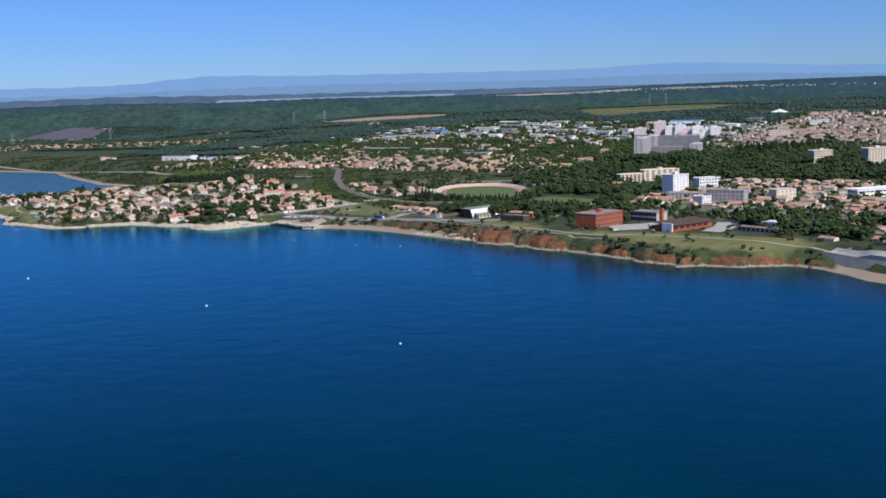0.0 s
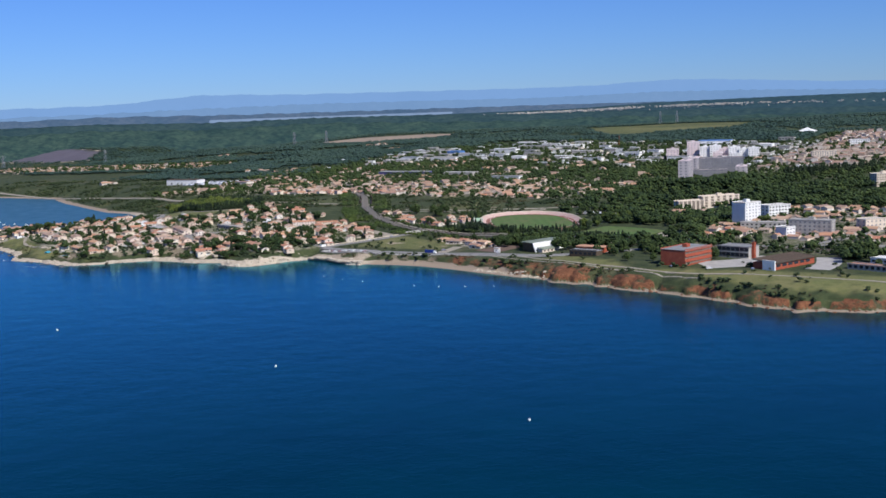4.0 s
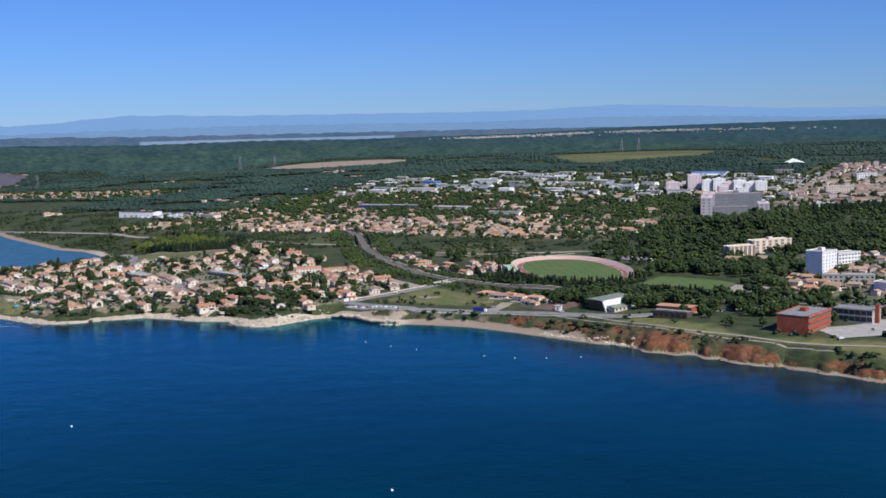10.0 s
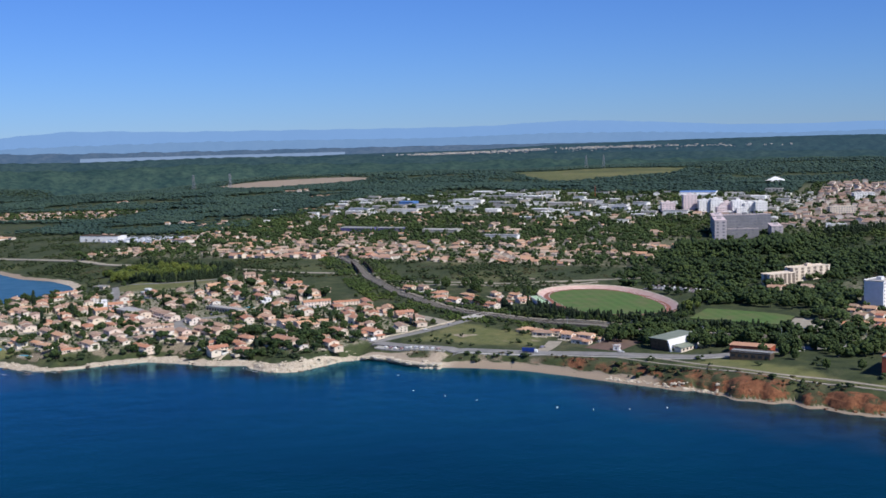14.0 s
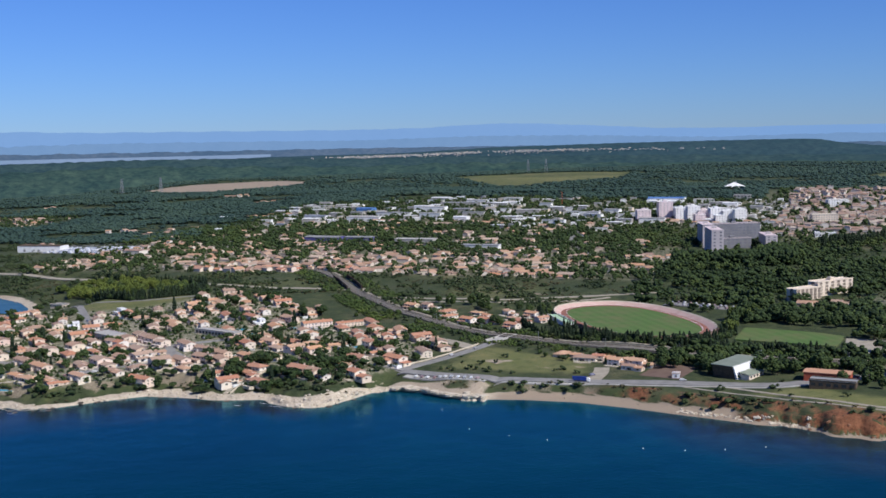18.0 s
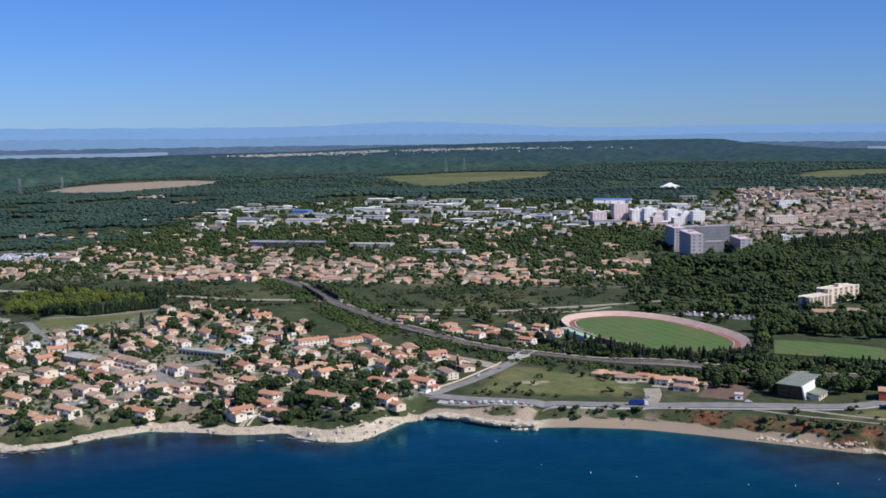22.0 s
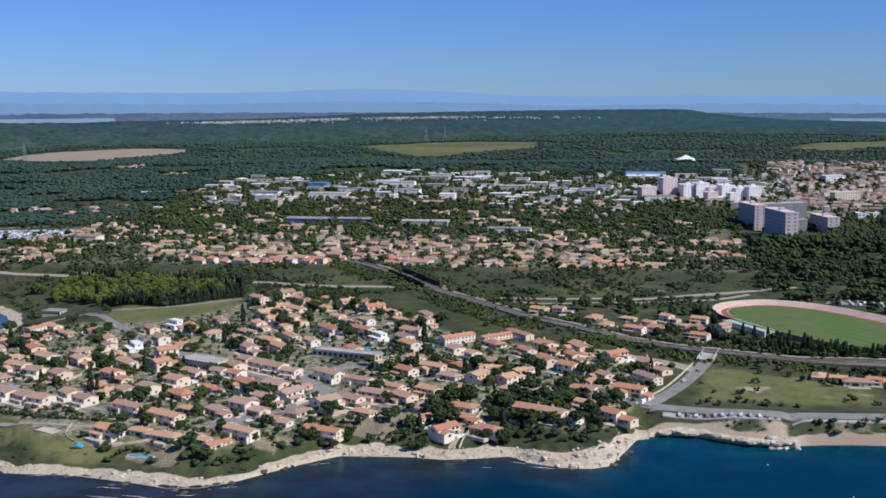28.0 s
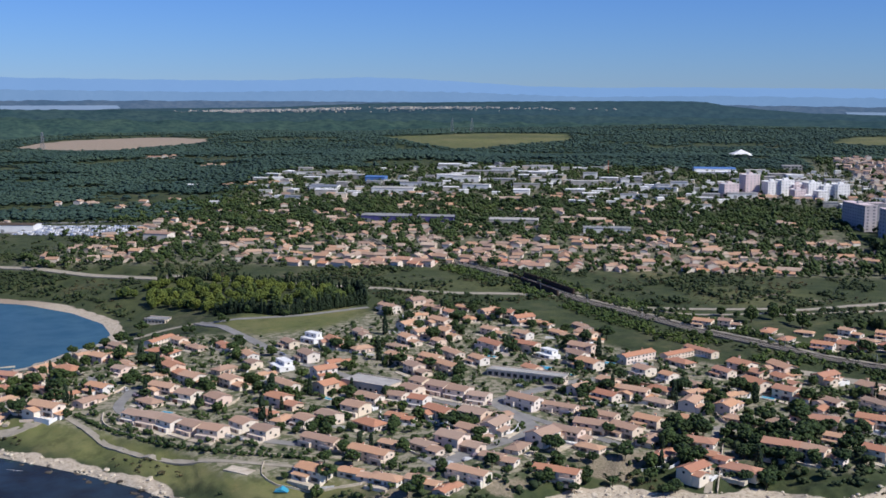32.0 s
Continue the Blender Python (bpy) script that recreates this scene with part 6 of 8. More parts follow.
JOINED = {}


def rows_of_houses(u0, u1, v0, v1, du, dv, keep, label, group, base, windows=True, clear=(), near=0, kits=PLAIN):
    v = v0
    while v < v1:
        u = u0 + town.uniform(0, du)
        while u < u1:
            a, b = u + town.uniform(-2.5, 2.5), v + town.uniform(-3.5, 3.5) + 6 * math.sin(u / 70)
            u += du * town.uniform(0.8, 1.25)
            if town.random() > keep(a, b) or any(c0 < a < c1 and d0 < b < d1 for c0, c1, d0, d1 in clear):
                continue
            wall, roof = kits[town.randrange(len(kits))]
            TAKEN.append((a, b))
            m = stand(a, b, base + 25 * float(waves(a, b, 110, 71)) + town.uniform(-12, 12) + (90 if town.random() < 0.35 else 0)) @ Matrix.Scale(town.uniform(0.72, 1.12), 4)
            if not (windows and b < near):
                JOINED.setdefault((label, group), []).extend(((wall, m), (roof, m), (FAR_WINDOW, m @ pose(-2.5, -4.0, 0.6)), (FAR_WINDOW, m @ pose(2.5, -4.0, 0.6))))
                continue
            h = tagged(new("house", wall), label, "house", group)
            h.matrix_basis = m
            r = new("roof", roof)
            r.parent = h
            if windows:
                for x in (-2.5, 2.5):
                    w = new("window", FAR_WINDOW)
                    w.parent, w.matrix_basis = h, pose(x, -4.0, 0.6)
        v += dv


rows_of_houses(-55, 480, 440, 600, 13, 15, lambda u, v: (0.76 - 0.3 * (v > 540)) * (0.0 if v < 485 - 0.4 * u and u < 40 else 0.7 if u < 70 else 1.0) * (0.45 + 0.55 * float(waves(u, v, 45, 81) > -0.35)), "pale rendered house with a clay-tiled roof", "houses of the garden town", -34, True, near=458)
rows_of_houses(-30, 690, 585, 760, 15, 19, lambda u, v: (0.08 + 0.38 * float(waves(u, v, 60, 82) > -0.05)) * (0.4 if u < 130 else 1.0), "pale rendered house with a clay-tiled roof among trees", "houses of the upper town", -36, False, ((380, 460, 675, 725), (240, 400, 650, 715), (150, 240, 620, 670), (680, 900, 570, 700), (595, 660, 545, 600)))
rows_of_houses(480, 700, 455, 625, 16, 19, lambda u, v: 0.28 + 0.4 * float(waves(u, v, 55, 87) > -0.2), "tile-roofed house at the edge of the scrub", "houses of the garden town", -30, False, ((600, 660, 540, 600),))
rows_of_houses(-640, -255, 150, 370, 14, 16, lambda u, v: 0.78, "rendered town house with a clay-tiled roof", "houses of the east quarter", -40, True, ((-300, -228, 270, 350), (-360, -290, 195, 245), (-410, -350, 220, 265), (-500, -430, 230, 275)), near=185)
rows_of_houses(-620, -480, -20, 60, 22, 24, lambda u, v: 0.5, "rendered house among garden pines", "houses of the east quarter", -40, True)
rows_of_houses(-760, -135, 790, 1290, 12.5, 14, lambda u, v: 0.0 if u > -140 - 0.03 * (v - 800) else 0.5 + 0.42 * float(waves(u, v, 70, 84) > -0.2), "small tile-roofed house on the hillside", "houses of the hill town", -32, False, ((-224, -176, 872, 905), (-240, -192, 1040, 1072), (-226, -180, 764, 800)), kits=HILL)
rows_of_houses(-150, 0, 925, 1130, 11.5, 13, lambda u, v: 0.62 if u < -40 else 0.3, "small white holiday bungalow", "holiday bungalows", -30, False, ((-40, 90, 1085, 1150), (-110, -50, 1135, 1180)), kits=CABINS)
rows_of_houses(-150, 40, 890, 925, 13, 14, lambda u, v: 0.5, "small tile-roofed house on the hillside", "houses of the hill town", -32, False)
rows_of_houses(1080, 1780, 930, 1070, 17, 24, lambda u, v: 0.6, "tile-roofed house before the far wood", "houses of the west hamlet", -30, False)
rows_of_houses(60, 640, 760, 900, 20, 24, lambda u, v: 0.22 + 0.3 * float(waves(u, v, 60, 85) > 0), "rendered house in the wood", "houses in the wood", -30, False)
for a, b, n in ((922, 1385, 7), (779, 1250, 4), (742, 821, 4), (724, 876, 4), (837, 863, 5), (669, 1011, 4), (630, 1011, 4), (860, 700, 6), (1000, 640, 5), (1250, 1236, 3), (-15, 602, 5), (24, 707, 4), (-205, 318, 5)):
    rows_of_houses(a - 26, a + 26, b - 9, b + 9, 52 / n * 2, 11, lambda u, v: 0.85, "rendered house in the wood", "houses in the wood", -30, False)
# small sheds and workshops between the large ones, past counting
SMALL = []
for w, d, h, roof in ((14, 9, 4.2, "white"), (10, 8, 3.8, "greyroof"), (20, 11, 4.8, "white"), (12, 12, 5.2, "concrete"), (24, 9, 4.0, "greyroof"), (9, 7, 3.4, "white")):
    a, b = Geo().gable_wall(-w / 2, -d / 2, w / 2, d / 2, -3, h, 0.5).mesh("workshop"), Geo().gable(-w / 2, -d / 2, w / 2, d / 2, h, 0.5, 0.3).mesh("workshop_roof")
    a.materials.append(M["white" if w in (14, 24, 9) else "beige" if w == 12 else "concrete"])
    b.materials.append(M[roof])
    SMALL.append((a, b))
sheds = []
for _ in range(1500):
    u, v = town.uniform(-140, 660), town.uniform(815, 1140)
    if len(sheds) < 260 and all((u - a) ** 2 + (v - b) ** 2 > 15 ** 2 for a, b in TAKEN) and not any((u - a) ** 2 / 46 ** 2 + (v - b) ** 2 / 22 ** 2 < 1 for a, b in ((33, 1112), (485, 1000), (445, 900), (540, 935), (340, 1040))) and float(waves(u, v, 80, 86)) > -0.45 + 0.5 * (v < 860):
        TAKEN.append((u, v))
        m = stand(u, v, -32 + town.uniform(-14, 14) + (90 if town.random() < 0.3 else 0)) @ Matrix.Scale(town.uniform(0.8, 1.2), 4)
        sheds += [(k, m) for k in town.choice(SMALL)]
merge("workshops", "small white and grey workshops between the trade sheds", "workshops", sheds)
far_swap = {"rendered_wall": M["wall_far"], "clay_roof_tiles": M["tile_far"]}
for (label, group), items in JOINED.items():
    merge("town_houses", label.replace("house ", "houses ").replace("bungalow", "bungalows"), "houses", items, far_swap)


# pale garden walls round the plots of the seaside quarter
plots = random.Random(41)
for u, v in TAKEN[:170]:
    if plots.random() < 0.5 and 80 < u < 520:
        a, b = plots.uniform(8.5, 11), plots.uniform(8, 10.5)
        line = ((u - a, v - b), (u + a, v - b), (u + a, v + b)) if plots.random() < 0.6 else ((u - a, v + b), (u - a, v - b), (u + a, v - b))
        if ((LINES[:, 0] - u) ** 2 + (LINES[:, 1] - v) ** 2).min() > 15 ** 2:
            low_wall(line, plots.uniform(0.9, 1.6), 0.3, plots.choice(("white", "wall", "stone")), "pale rendered garden wall between plots", "garden walls")


# ---------------------------------------------------------------- trees and woods
PHI = (1 + 5 ** 0.5) / 2
ICO = np.array([(-1, PHI, 0), (1, PHI, 0), (-1, -PHI, 0), (1, -PHI, 0), (0, -1, PHI), (0, 1, PHI), (0, -1, -PHI), (0, 1, -PHI), (PHI, 0, -1), (PHI, 0, 1), (-PHI, 0, -1), (-PHI, 0, 1)]) / 1.902
ICO_F = np.array([(0, 11, 5), (0, 5, 1), (0, 1, 7), (0, 7, 10), (0, 10, 11), (1, 5, 9), (5, 11, 4), (11, 10, 2), (10, 7, 6), (7, 1, 8), (3, 9, 4), (3, 4, 2), (3, 2, 6), (3, 6, 8), (3, 8, 9), (4, 9, 5), (2, 4, 11), (6, 2, 10), (8, 6, 7), (9, 8, 1)])
OCT = np.array([(1, 0, 0), (0, 1, 0), (-1, 0, 0), (0, -1, 0), (0, 0, 1), (0, 0, -1)], float)
OCT_F = np.array([(0, 1, 4), (1, 2, 4), (2, 3, 4), (3, 0, 4), (1, 0, 5), (2, 1, 5), (3, 2, 5), (0, 3, 5)])
gen = np.random.default_rng(11)


def clumps(name, centres, radii, flat, jitter=0.3, small=False):
    """Leaf clumps at the given centres: one uneven little body each, turned at random."""
    base, faces = (OCT, OCT_F) if small else (ICO, ICO_F)
    n, k = len(centres), len(base)
    a = gen.uniform(0, 2 * np.pi, n)
    p = np.repeat(base[None], n, 0) * (1 + gen.uniform(-jitter, jitter, (n, k, 1)))
    x = p[..., 0] * np.cos(a)[:, None] - p[..., 1] * np.sin(a)[:, None]
    y = p[..., 0] * np.sin(a)[:, None] + p[..., 1] * np.cos(a)[:, None]
    r = np.asarray(radii, float)[:, None]
    f = np.asarray(flat, float)[:, None] if np.ndim(flat) else flat
    v = np.stack((x * r, y * r, p[..., 2] * r * f), -1) + np.asarray(centres)[:, None, :]
    t = faces[None] + (np.arange(n) * k)[:, None, None]
    return fast_mesh(name, v.reshape(-1, 3), t.reshape(-1, 3))


def crown(kind, seed):
    r = np.random.default_rng(seed)
    if kind == "pine":
        n = 85
        d = r.normal(size=(n, 3)); d /= np.linalg.norm(d, axis=1)[:, None]
        k = r.uniform(0.55, 1.0, (n, 1)) ** 0.5
        c = d * k * (4.3, 4.3, 1.9) + (0, 0, 6.3)
        c[:, 2] += 0.6 * np.sin(c[:, 0] + seed)
        return c, r.uniform(0.7, 1.35, n), 0.7
    if kind == "round":
        n = 95
        d = r.normal(size=(n, 3)); d /= np.linalg.norm(d, axis=1)[:, None]
        c = d * r.uniform(0.3, 1.0, (n, 1)) ** 0.5 * (3.0, 2.8, 2.3) + (0, 0, 3.4)
        c[:, 2] += 0.5 * np.sin(c[:, 0] * 1.3 + seed)
        return c, r.uniform(0.4, 0.95, n), 0.85
    if kind == "plane":
        n = 150
        d = r.normal(size=(n, 3)); d /= np.linalg.norm(d, axis=1)[:, None]
        c = d * r.uniform(0.5, 1.0, (n, 1)) ** 0.5 * (4.4, 4.2, 4.3) + (0, 0, 6.6)
        c[:, 2] += 0.8 * np.sin(c[:, 0] + seed) * np.cos(c[:, 1])
        return c, r.uniform(0.55, 1.2, n), 0.85
    n = 70
    z = r.uniform(0.6, 11.0, n)
    w = np.interp(z, (0, 2, 6, 11), (1.1, 1.7, 1.5, 0.35))
    a = r.uniform(0, 6.28, n)
    return np.c_[np.cos(a) * w * 0.8, np.sin(a) * w * 0.8, z], r.uniform(0.45, 0.8, n), 1.7


def trunk_mesh(kind, seed):
    r = random.Random(seed)
    g = Geo()
    tall, thick = {"pine": (5.2, 0.32), "round": (2.6, 0.2), "plane": (5.0, 0.38), "cypress": (2.0, 0.18)}[kind]
    g.tube(0, 0, -1.0, tall, thick, thick * 0.6, 7)
    if kind != "cypress":
        for i in range(4):
            a = i * 1.6 + r.uniform(0, 0.6)
            s = 2.2 if kind != "round" else 1.2
            g.bar((0, 0, tall * 0.75), (math.cos(a) * s, math.sin(a) * s, tall * 1.15), thick * 0.35)
    return g.mesh("trunk")


TREE_KITS = {}
for kind, material, label, count in (("pine", "pine", "umbrella pine with a broad dark green crown", 4), ("round", "leaf", "leafy green tree in a garden", 4), ("cypress", "cypress", "tall slender dark green cypress", 3),
                                     ("plane", "lime", "tall yellow-green plane tree", 4), ("holm", "leaf", "large leafy green park tree", 3)):
    shape = "plane" if kind == "holm" else kind
    for s in range(count):
        t = thing("tree", label, "tree", {"pine": "pines", "round": "garden trees", "cypress": "cypresses", "plane": "plane grove", "holm": "park trees"}[kind])
        data = trunk_mesh(shape, s)
        data.materials.append(M["bark"])
        part("trunk", data, "bark", t)
        data = clumps("crown", *crown(shape, 40 + s * 7 + len(kind)))
        data.materials.append(M[material])
        part("crown", data, material, t)
        TREE_KITS.setdefault(kind, []).append(t)
fresh = {id(t) for kit in TREE_KITS.values() for t in kit}
wild = random.Random(23)


TREE_ROOM, MORE_TREES = [300], {}


def put_tree(kind, u, v, scale=1.0, alone=True):
    t = wild.choice(TREE_KITS[kind])
    m = stand(u, v, wild.uniform(0, 360)) @ Matrix.Scale(scale, 4)
    if id(t) not in fresh and not (alone and TREE_ROOM[0] > 0):
        MORE_TREES.setdefault(kind, []).extend((c.data, m) for c in t.children)
        return None
    TREE_ROOM[0] -= 1
    if id(t) in fresh:
        fresh.discard(id(t))
        t.matrix_basis = m
        return t
    return copy_thing(t, m)


def free(u, v, room):
    return all((u - a) ** 2 + (v - b) ** 2 > room * room for a, b in TAKEN)


ROAD_POINTS = np.vstack([resample(r, 4) for r in (COAST_ROAD[:8], ((68, 36), (52, 66), (39, 99), (27, 139)), ((476, 245), (422, 182), (380, 130), (349, 106), (313, 80), (271, 51), (256, 68), (224, 106), (200, 122)),
                                                  ((258, 60), (252, 42), (234, 29), (239, 8), (255, -15), (280, -34)), ((452, 68), (449, 36), (420, 8), (385, -2), (340, -12), (315, -8)), ((283, 84), (252, 50), (222, 28), (196, 8)), ((152, 40), (157, 5), (163, -30)), RAIL)])


def off_road(u, v, room=6.0):
    return ((ROAD_POINTS[:, 0] - u) ** 2 + (ROAD_POINTS[:, 1] - v) ** 2).min() > room * room


# gardens of the seaside quarter
planted = 0
homes = [h for h in TAKEN if -100 < h[0] < 560 and h[1] < 290]
for a, b in homes:
    for _ in range(6):
        u, v = a + wild.uniform(-13, 13), b + wild.uniform(-13, 13)
        if free(u, v, 6.0) and off_road(u, v, 5.0) and planted < 450:
            put_tree(wild.choice(("round", "round", "round", "pine", "round", "pine", "round", "cypress")), u, v, wild.uniform(0.5, 1.1), planted % 8 == 0)
            planted += 1
# pines on the point and along the shore street
for _ in range(190):
    u, v = wild.uniform(78, 178), wild.uniform(-28, 44)
    if free(u, v, 8.5) and off_road(u, v, 4.0) and v > np.interp(u, (78, 90, 130, 178), (14, -8, -20, -24)):
        put_tree(wild.choice(("pine", "pine", "round")), u, v, wild.uniform(0.55, 0.95), _ % 2 == 0)
for _ in range(40):
    u, v = wild.uniform(170, 260), wild.uniform(-40, 20)
    if free(u, v, 7.5) and off_road(u, v, 4.5):
        put_tree("pine", u, v, wild.uniform(0.6, 0.9))
# plane grove by the bay with cypress screens
GROVE = np.array(((583, 352), (556, 380), (467, 350), (380, 318), (372, 288), (417, 252), (482, 268), (560, 325)), float)
k = 0
while k < 165:
    u, v = wild.uniform(372, 585), wild.uniform(250, 382)
    if inside(GROVE, np.array([u]), np.array([v]))[0] < -4:
        put_tree(wild.choice(("plane", "plane", "plane", "plane", "plane", "holm")) if u > 415 else wild.choice(("plane", "holm", "cypress")), u, v, wild.uniform(0.6, 0.85), k < 30)
        k += 1
for (u0, v0), (u1, v1), n in (((470, 262), (415, 246), 44), ((415, 246), (366, 284), 44), ((366, 284), (380, 324), 30), ((380, 324), (470, 356), 44), ((470, 356), (556, 384), 40), ((24, 196), (4, 166), 22), ((4, 164), (-20, 153), 18), ((-20, 153), (-56, 144), 26), ((-56, 144), (-98, 135), 30), ((-98, 135), (-128, 134), 20), ((2, 168), (-60, 150), 34), ((-60, 150), (-126, 140), 36), ((-128, 132), (-200, 124), 44), ((-130, 138), (-205, 130), 40), ((-192, 698), (-247, 717), 40), ((-247, 717), (-305, 750), 40)):
    for i in range(n):
        u, v = u0 + (u1 - u0) * (i + 0.5) / n + wild.uniform(-1, 1), v0 + (v1 - v0) * (i + 0.5) / n + wild.uniform(-1, 1)
        off_oval(u, v) > 1.0 and put_tree("cypress" if i % 3 else wild.choice(("cypress", "round")), u, v, wild.uniform(0.9, 1.3) if v > 600 else wild.uniform(0.5, 0.95) if u > 300 else wild.uniform(0.38, 0.72), i % 8 == 0)
# trees round the pitches, the sports hall and the school
for u0, u1, v0, v1, n, kinds in ((-156, -132, 180, 285, 22, ("holm", "plane")), (-230, -150, 222, 262, 22, ("holm", "pine")), (-140, -95, 70, 108, 16, ("pine", "holm")), (-205, -160, 60, 100, 12, ("pine", "holm")), (-285, -215, 40, 100, 26, ("pine", "holm", "round")),
                                 (-300, -235, 110, 190, 26, ("pine", "round", "holm")), (-430, -390, 30, 100, 24, ("pine", "holm")), (-520, -440, -10, 60, 26, ("pine", "holm")), (-300, -314, 24, 40, 3, ("round", "holm")), (-60, -90, 90, 110, 6, ("round", "pine")), (-560, -500, -50, -10, 10, ("pine",)),
                                 (0, 60, 170, 200, 10, ("round", "pine")), (100, 180, 205, 235, 12, ("round",)), (-10, 130, 250, 300, 26, ("round", "holm")), (500, 620, 150, 250, 18, ("pine", "round")), (440, 540, 165, 240, 14, ("round", "pine"))):
    for _ in range(n):
        u, v = wild.uniform(u0, u1), wild.uniform(v0, v1)
        if free(u, v, 10) and off_road(u, v, 6) and off_oval(u, v) > 1.04 and inside(PITCH, np.array([u]), np.array([v]))[0] > 6 and inside(BAY, np.array([u]), np.array([v]))[0] > 14:
            put_tree(wild.choice(kinds), u, v, wild.uniform(0.7, 1.1), n % 2 == 0 and wild.random() < 0.3)


put_tree("holm", -318, 24, 0.95)
for u, v, k in ((-257, -2, 0.8), (-261, 38, 1.0), (-277, 1, 0.6), (-224, 56, 0.8), (-234, 46, 0.9), (-250, 56, 0.9), (-277, 44, 0.9), (-268, 60, 1.0), (-244, 62, 0.8), (-288, 56, 0.9)):
    put_tree("holm", u, v, k)
put_tree("round", -309, -14, 0.6)
for u, v, k in ((-20, 92, 0.6), (-36, 90, 0.5), (-52, 98, 0.6), (-64, 84, 0.5), (-92, 90, 0.7), (-94, 72, 0.6), (-14, 100, 0.6), (2, 104, 0.5)):
    put_tree("round", u, v, k)
for u, v, k in ((-108, 98, 1.0), (-116, 101, 1.1), (-124, 103, 1.15), (-132, 105, 1.1), (-140, 106, 1.05), (-148, 107, 1.0), (-128, 92, 0.9), (-134, 62, 0.8), (-131, 70, 0.75), (-176, 62, 0.9), (-186, 66, 0.8), (-214, 38, 0.7), (-228, 34, 0.8), (-236, 24, 0.6)):
    put_tree("pine" if k > 0.85 else "holm", u, v, k)
# dark trees close round the stadium's seaward wall
for _ in range(260):
    a = wild.uniform(0.75, 4.0)
    k = wild.uniform(1.03, 1.18)
    p, q_ = math.cos(a) * 98 * k, math.sin(a) * 57 * k
    u, v = -57 + p * 0.548 + q_ * 0.836, 229 + p * 0.836 - q_ * 0.548
    if v < 286 and free(u, v, 8) and off_road(u, v, 9) and not (-40 < u < 12 and 186 < v < 240 and k < 1.12):
        put_tree(wild.choice(("round", "round", "cypress", "cypress")), u, v, wild.uniform(0.5, 0.8), _ % 13 == 0)


for kind, items in MORE_TREES.items():
    merge("tree_group", {"pine": "umbrella pines with broad dark green crowns", "round": "leafy green trees of the gardens", "cypress": "rows of tall dark green cypresses", "plane": "yellow-green plane trees of the grove", "holm": "large leafy green park trees"}[kind], "trees", items)


# woods and maquis, past counting
def scatter(u0, u1, v0, v1, step, chance):
    us, vs = np.meshgrid(np.arange(u0, u1, step), np.arange(v0, v1, step), indexing="ij")
    us = us.ravel() + gen.uniform(-0.45, 0.45, us.size) * step
    vs = vs.ravel() + gen.uniform(-0.45, 0.45, vs.size) * step
    keep = gen.random(us.size) < chance(us, vs)
    return us[keep], vs[keep]


def clear_of(us, vs, spots, room):
    if not len(spots):
        return np.ones(len(us), bool)
    grid = {}
    for a, b in spots:
        grid.setdefault((int(a // 30), int(b // 30)), []).append((a, b))
    ok = np.ones(len(us), bool)
    for i, (u, v) in enumerate(zip(us, vs)):
        cu, cv = int(u // 30), int(v // 30)
        ok[i] = all((u - a) ** 2 + (v - b) ** 2 > room * room for x in (cu - 1, cu, cu + 1) for y in (cv - 1, cv, cv + 1) for a, b in grid.get((x, y), ()))
    return ok


def wood(name, label, us, vs, r0, r1, material, lobes=1, tall=0.75, category="wood", lift=1.0, small=False, grain=(0.4, 0.72)):
    z = height(us, vs)
    ok = z > 1.5
    us, vs, z = us[ok], vs[ok], z[ok]
    x, y = to_xy(us, vs)
    r = gen.uniform(r0, r1, len(us))
    if lobes == 1:
        c, rr = np.c_[x, y, z + r * lift], r
    else:
        a = gen.uniform(0, 6.28, (len(us), lobes))
        o = gen.uniform(0.1, 0.9, (len(us), lobes)) * r[:, None]
        spread = (0.78, 1.12) if category == "forest" else (0.5, 1.45)
        h = gen.uniform(*spread, (len(us), lobes)) * r[:, None] * lift
        c = np.stack((x[:, None] + np.cos(a) * o, y[:, None] + np.sin(a) * o, z[:, None] + h), -1).reshape(-1, 3)
        rr = (r[:, None] * gen.uniform(*grain, (len(us), lobes))).ravel()
    mesh = clumps(name, c, rr, tall, 0.18 if category == "forest" else 0.35, small)
    mesh.materials.append(M[material])
    if category == "forest":
        mesh.polygons.foreach_set("use_smooth", np.ones(len(mesh.polygons), bool))
    return tagged(new(name, mesh), label, category, kind="stuff")


SITES = TAKEN + [(-264, 297), (-285, 316), (-339, 579), (-412, 528), (-58, 690), (-64, 660), (-72, 640), (-90, 680), (-110, 665), (-100, 690), (-80, 700), (-120, 650), (-60, 640), (-190, 355), (-210, 357), (-226, 352), (36, 866), (13, 859), (-14, 842), (-30, 845), (-44, 840), (-60, 838), (-75, 830), (-90, 820)] + [(a, b) for a in range(664, 860, 13) for b in range(596, 690, 13)]


us, vs = scatter(-900, 20, 296, 680, 7.0, pine_belt)
ok = clear_of(us, vs, SITES, 13) & (inside(PITCH, us, vs) > 5) & (off_oval(us, vs) > 1.06)
broad = gen.random(ok.sum()) < 0.3
wood("pine_wood", "dense belt of dark green umbrella pines", us[ok][~broad], vs[ok][~broad], 2.2, 5.8, "pine", 13, 0.7, small=True, grain=(0.26, 0.55))
wood("oak_wood", "lighter green oaks among the pines", us[ok][broad], vs[ok][broad], 2.6, 5.0, "leaf", 13, 0.8, small=True, grain=(0.26, 0.55))


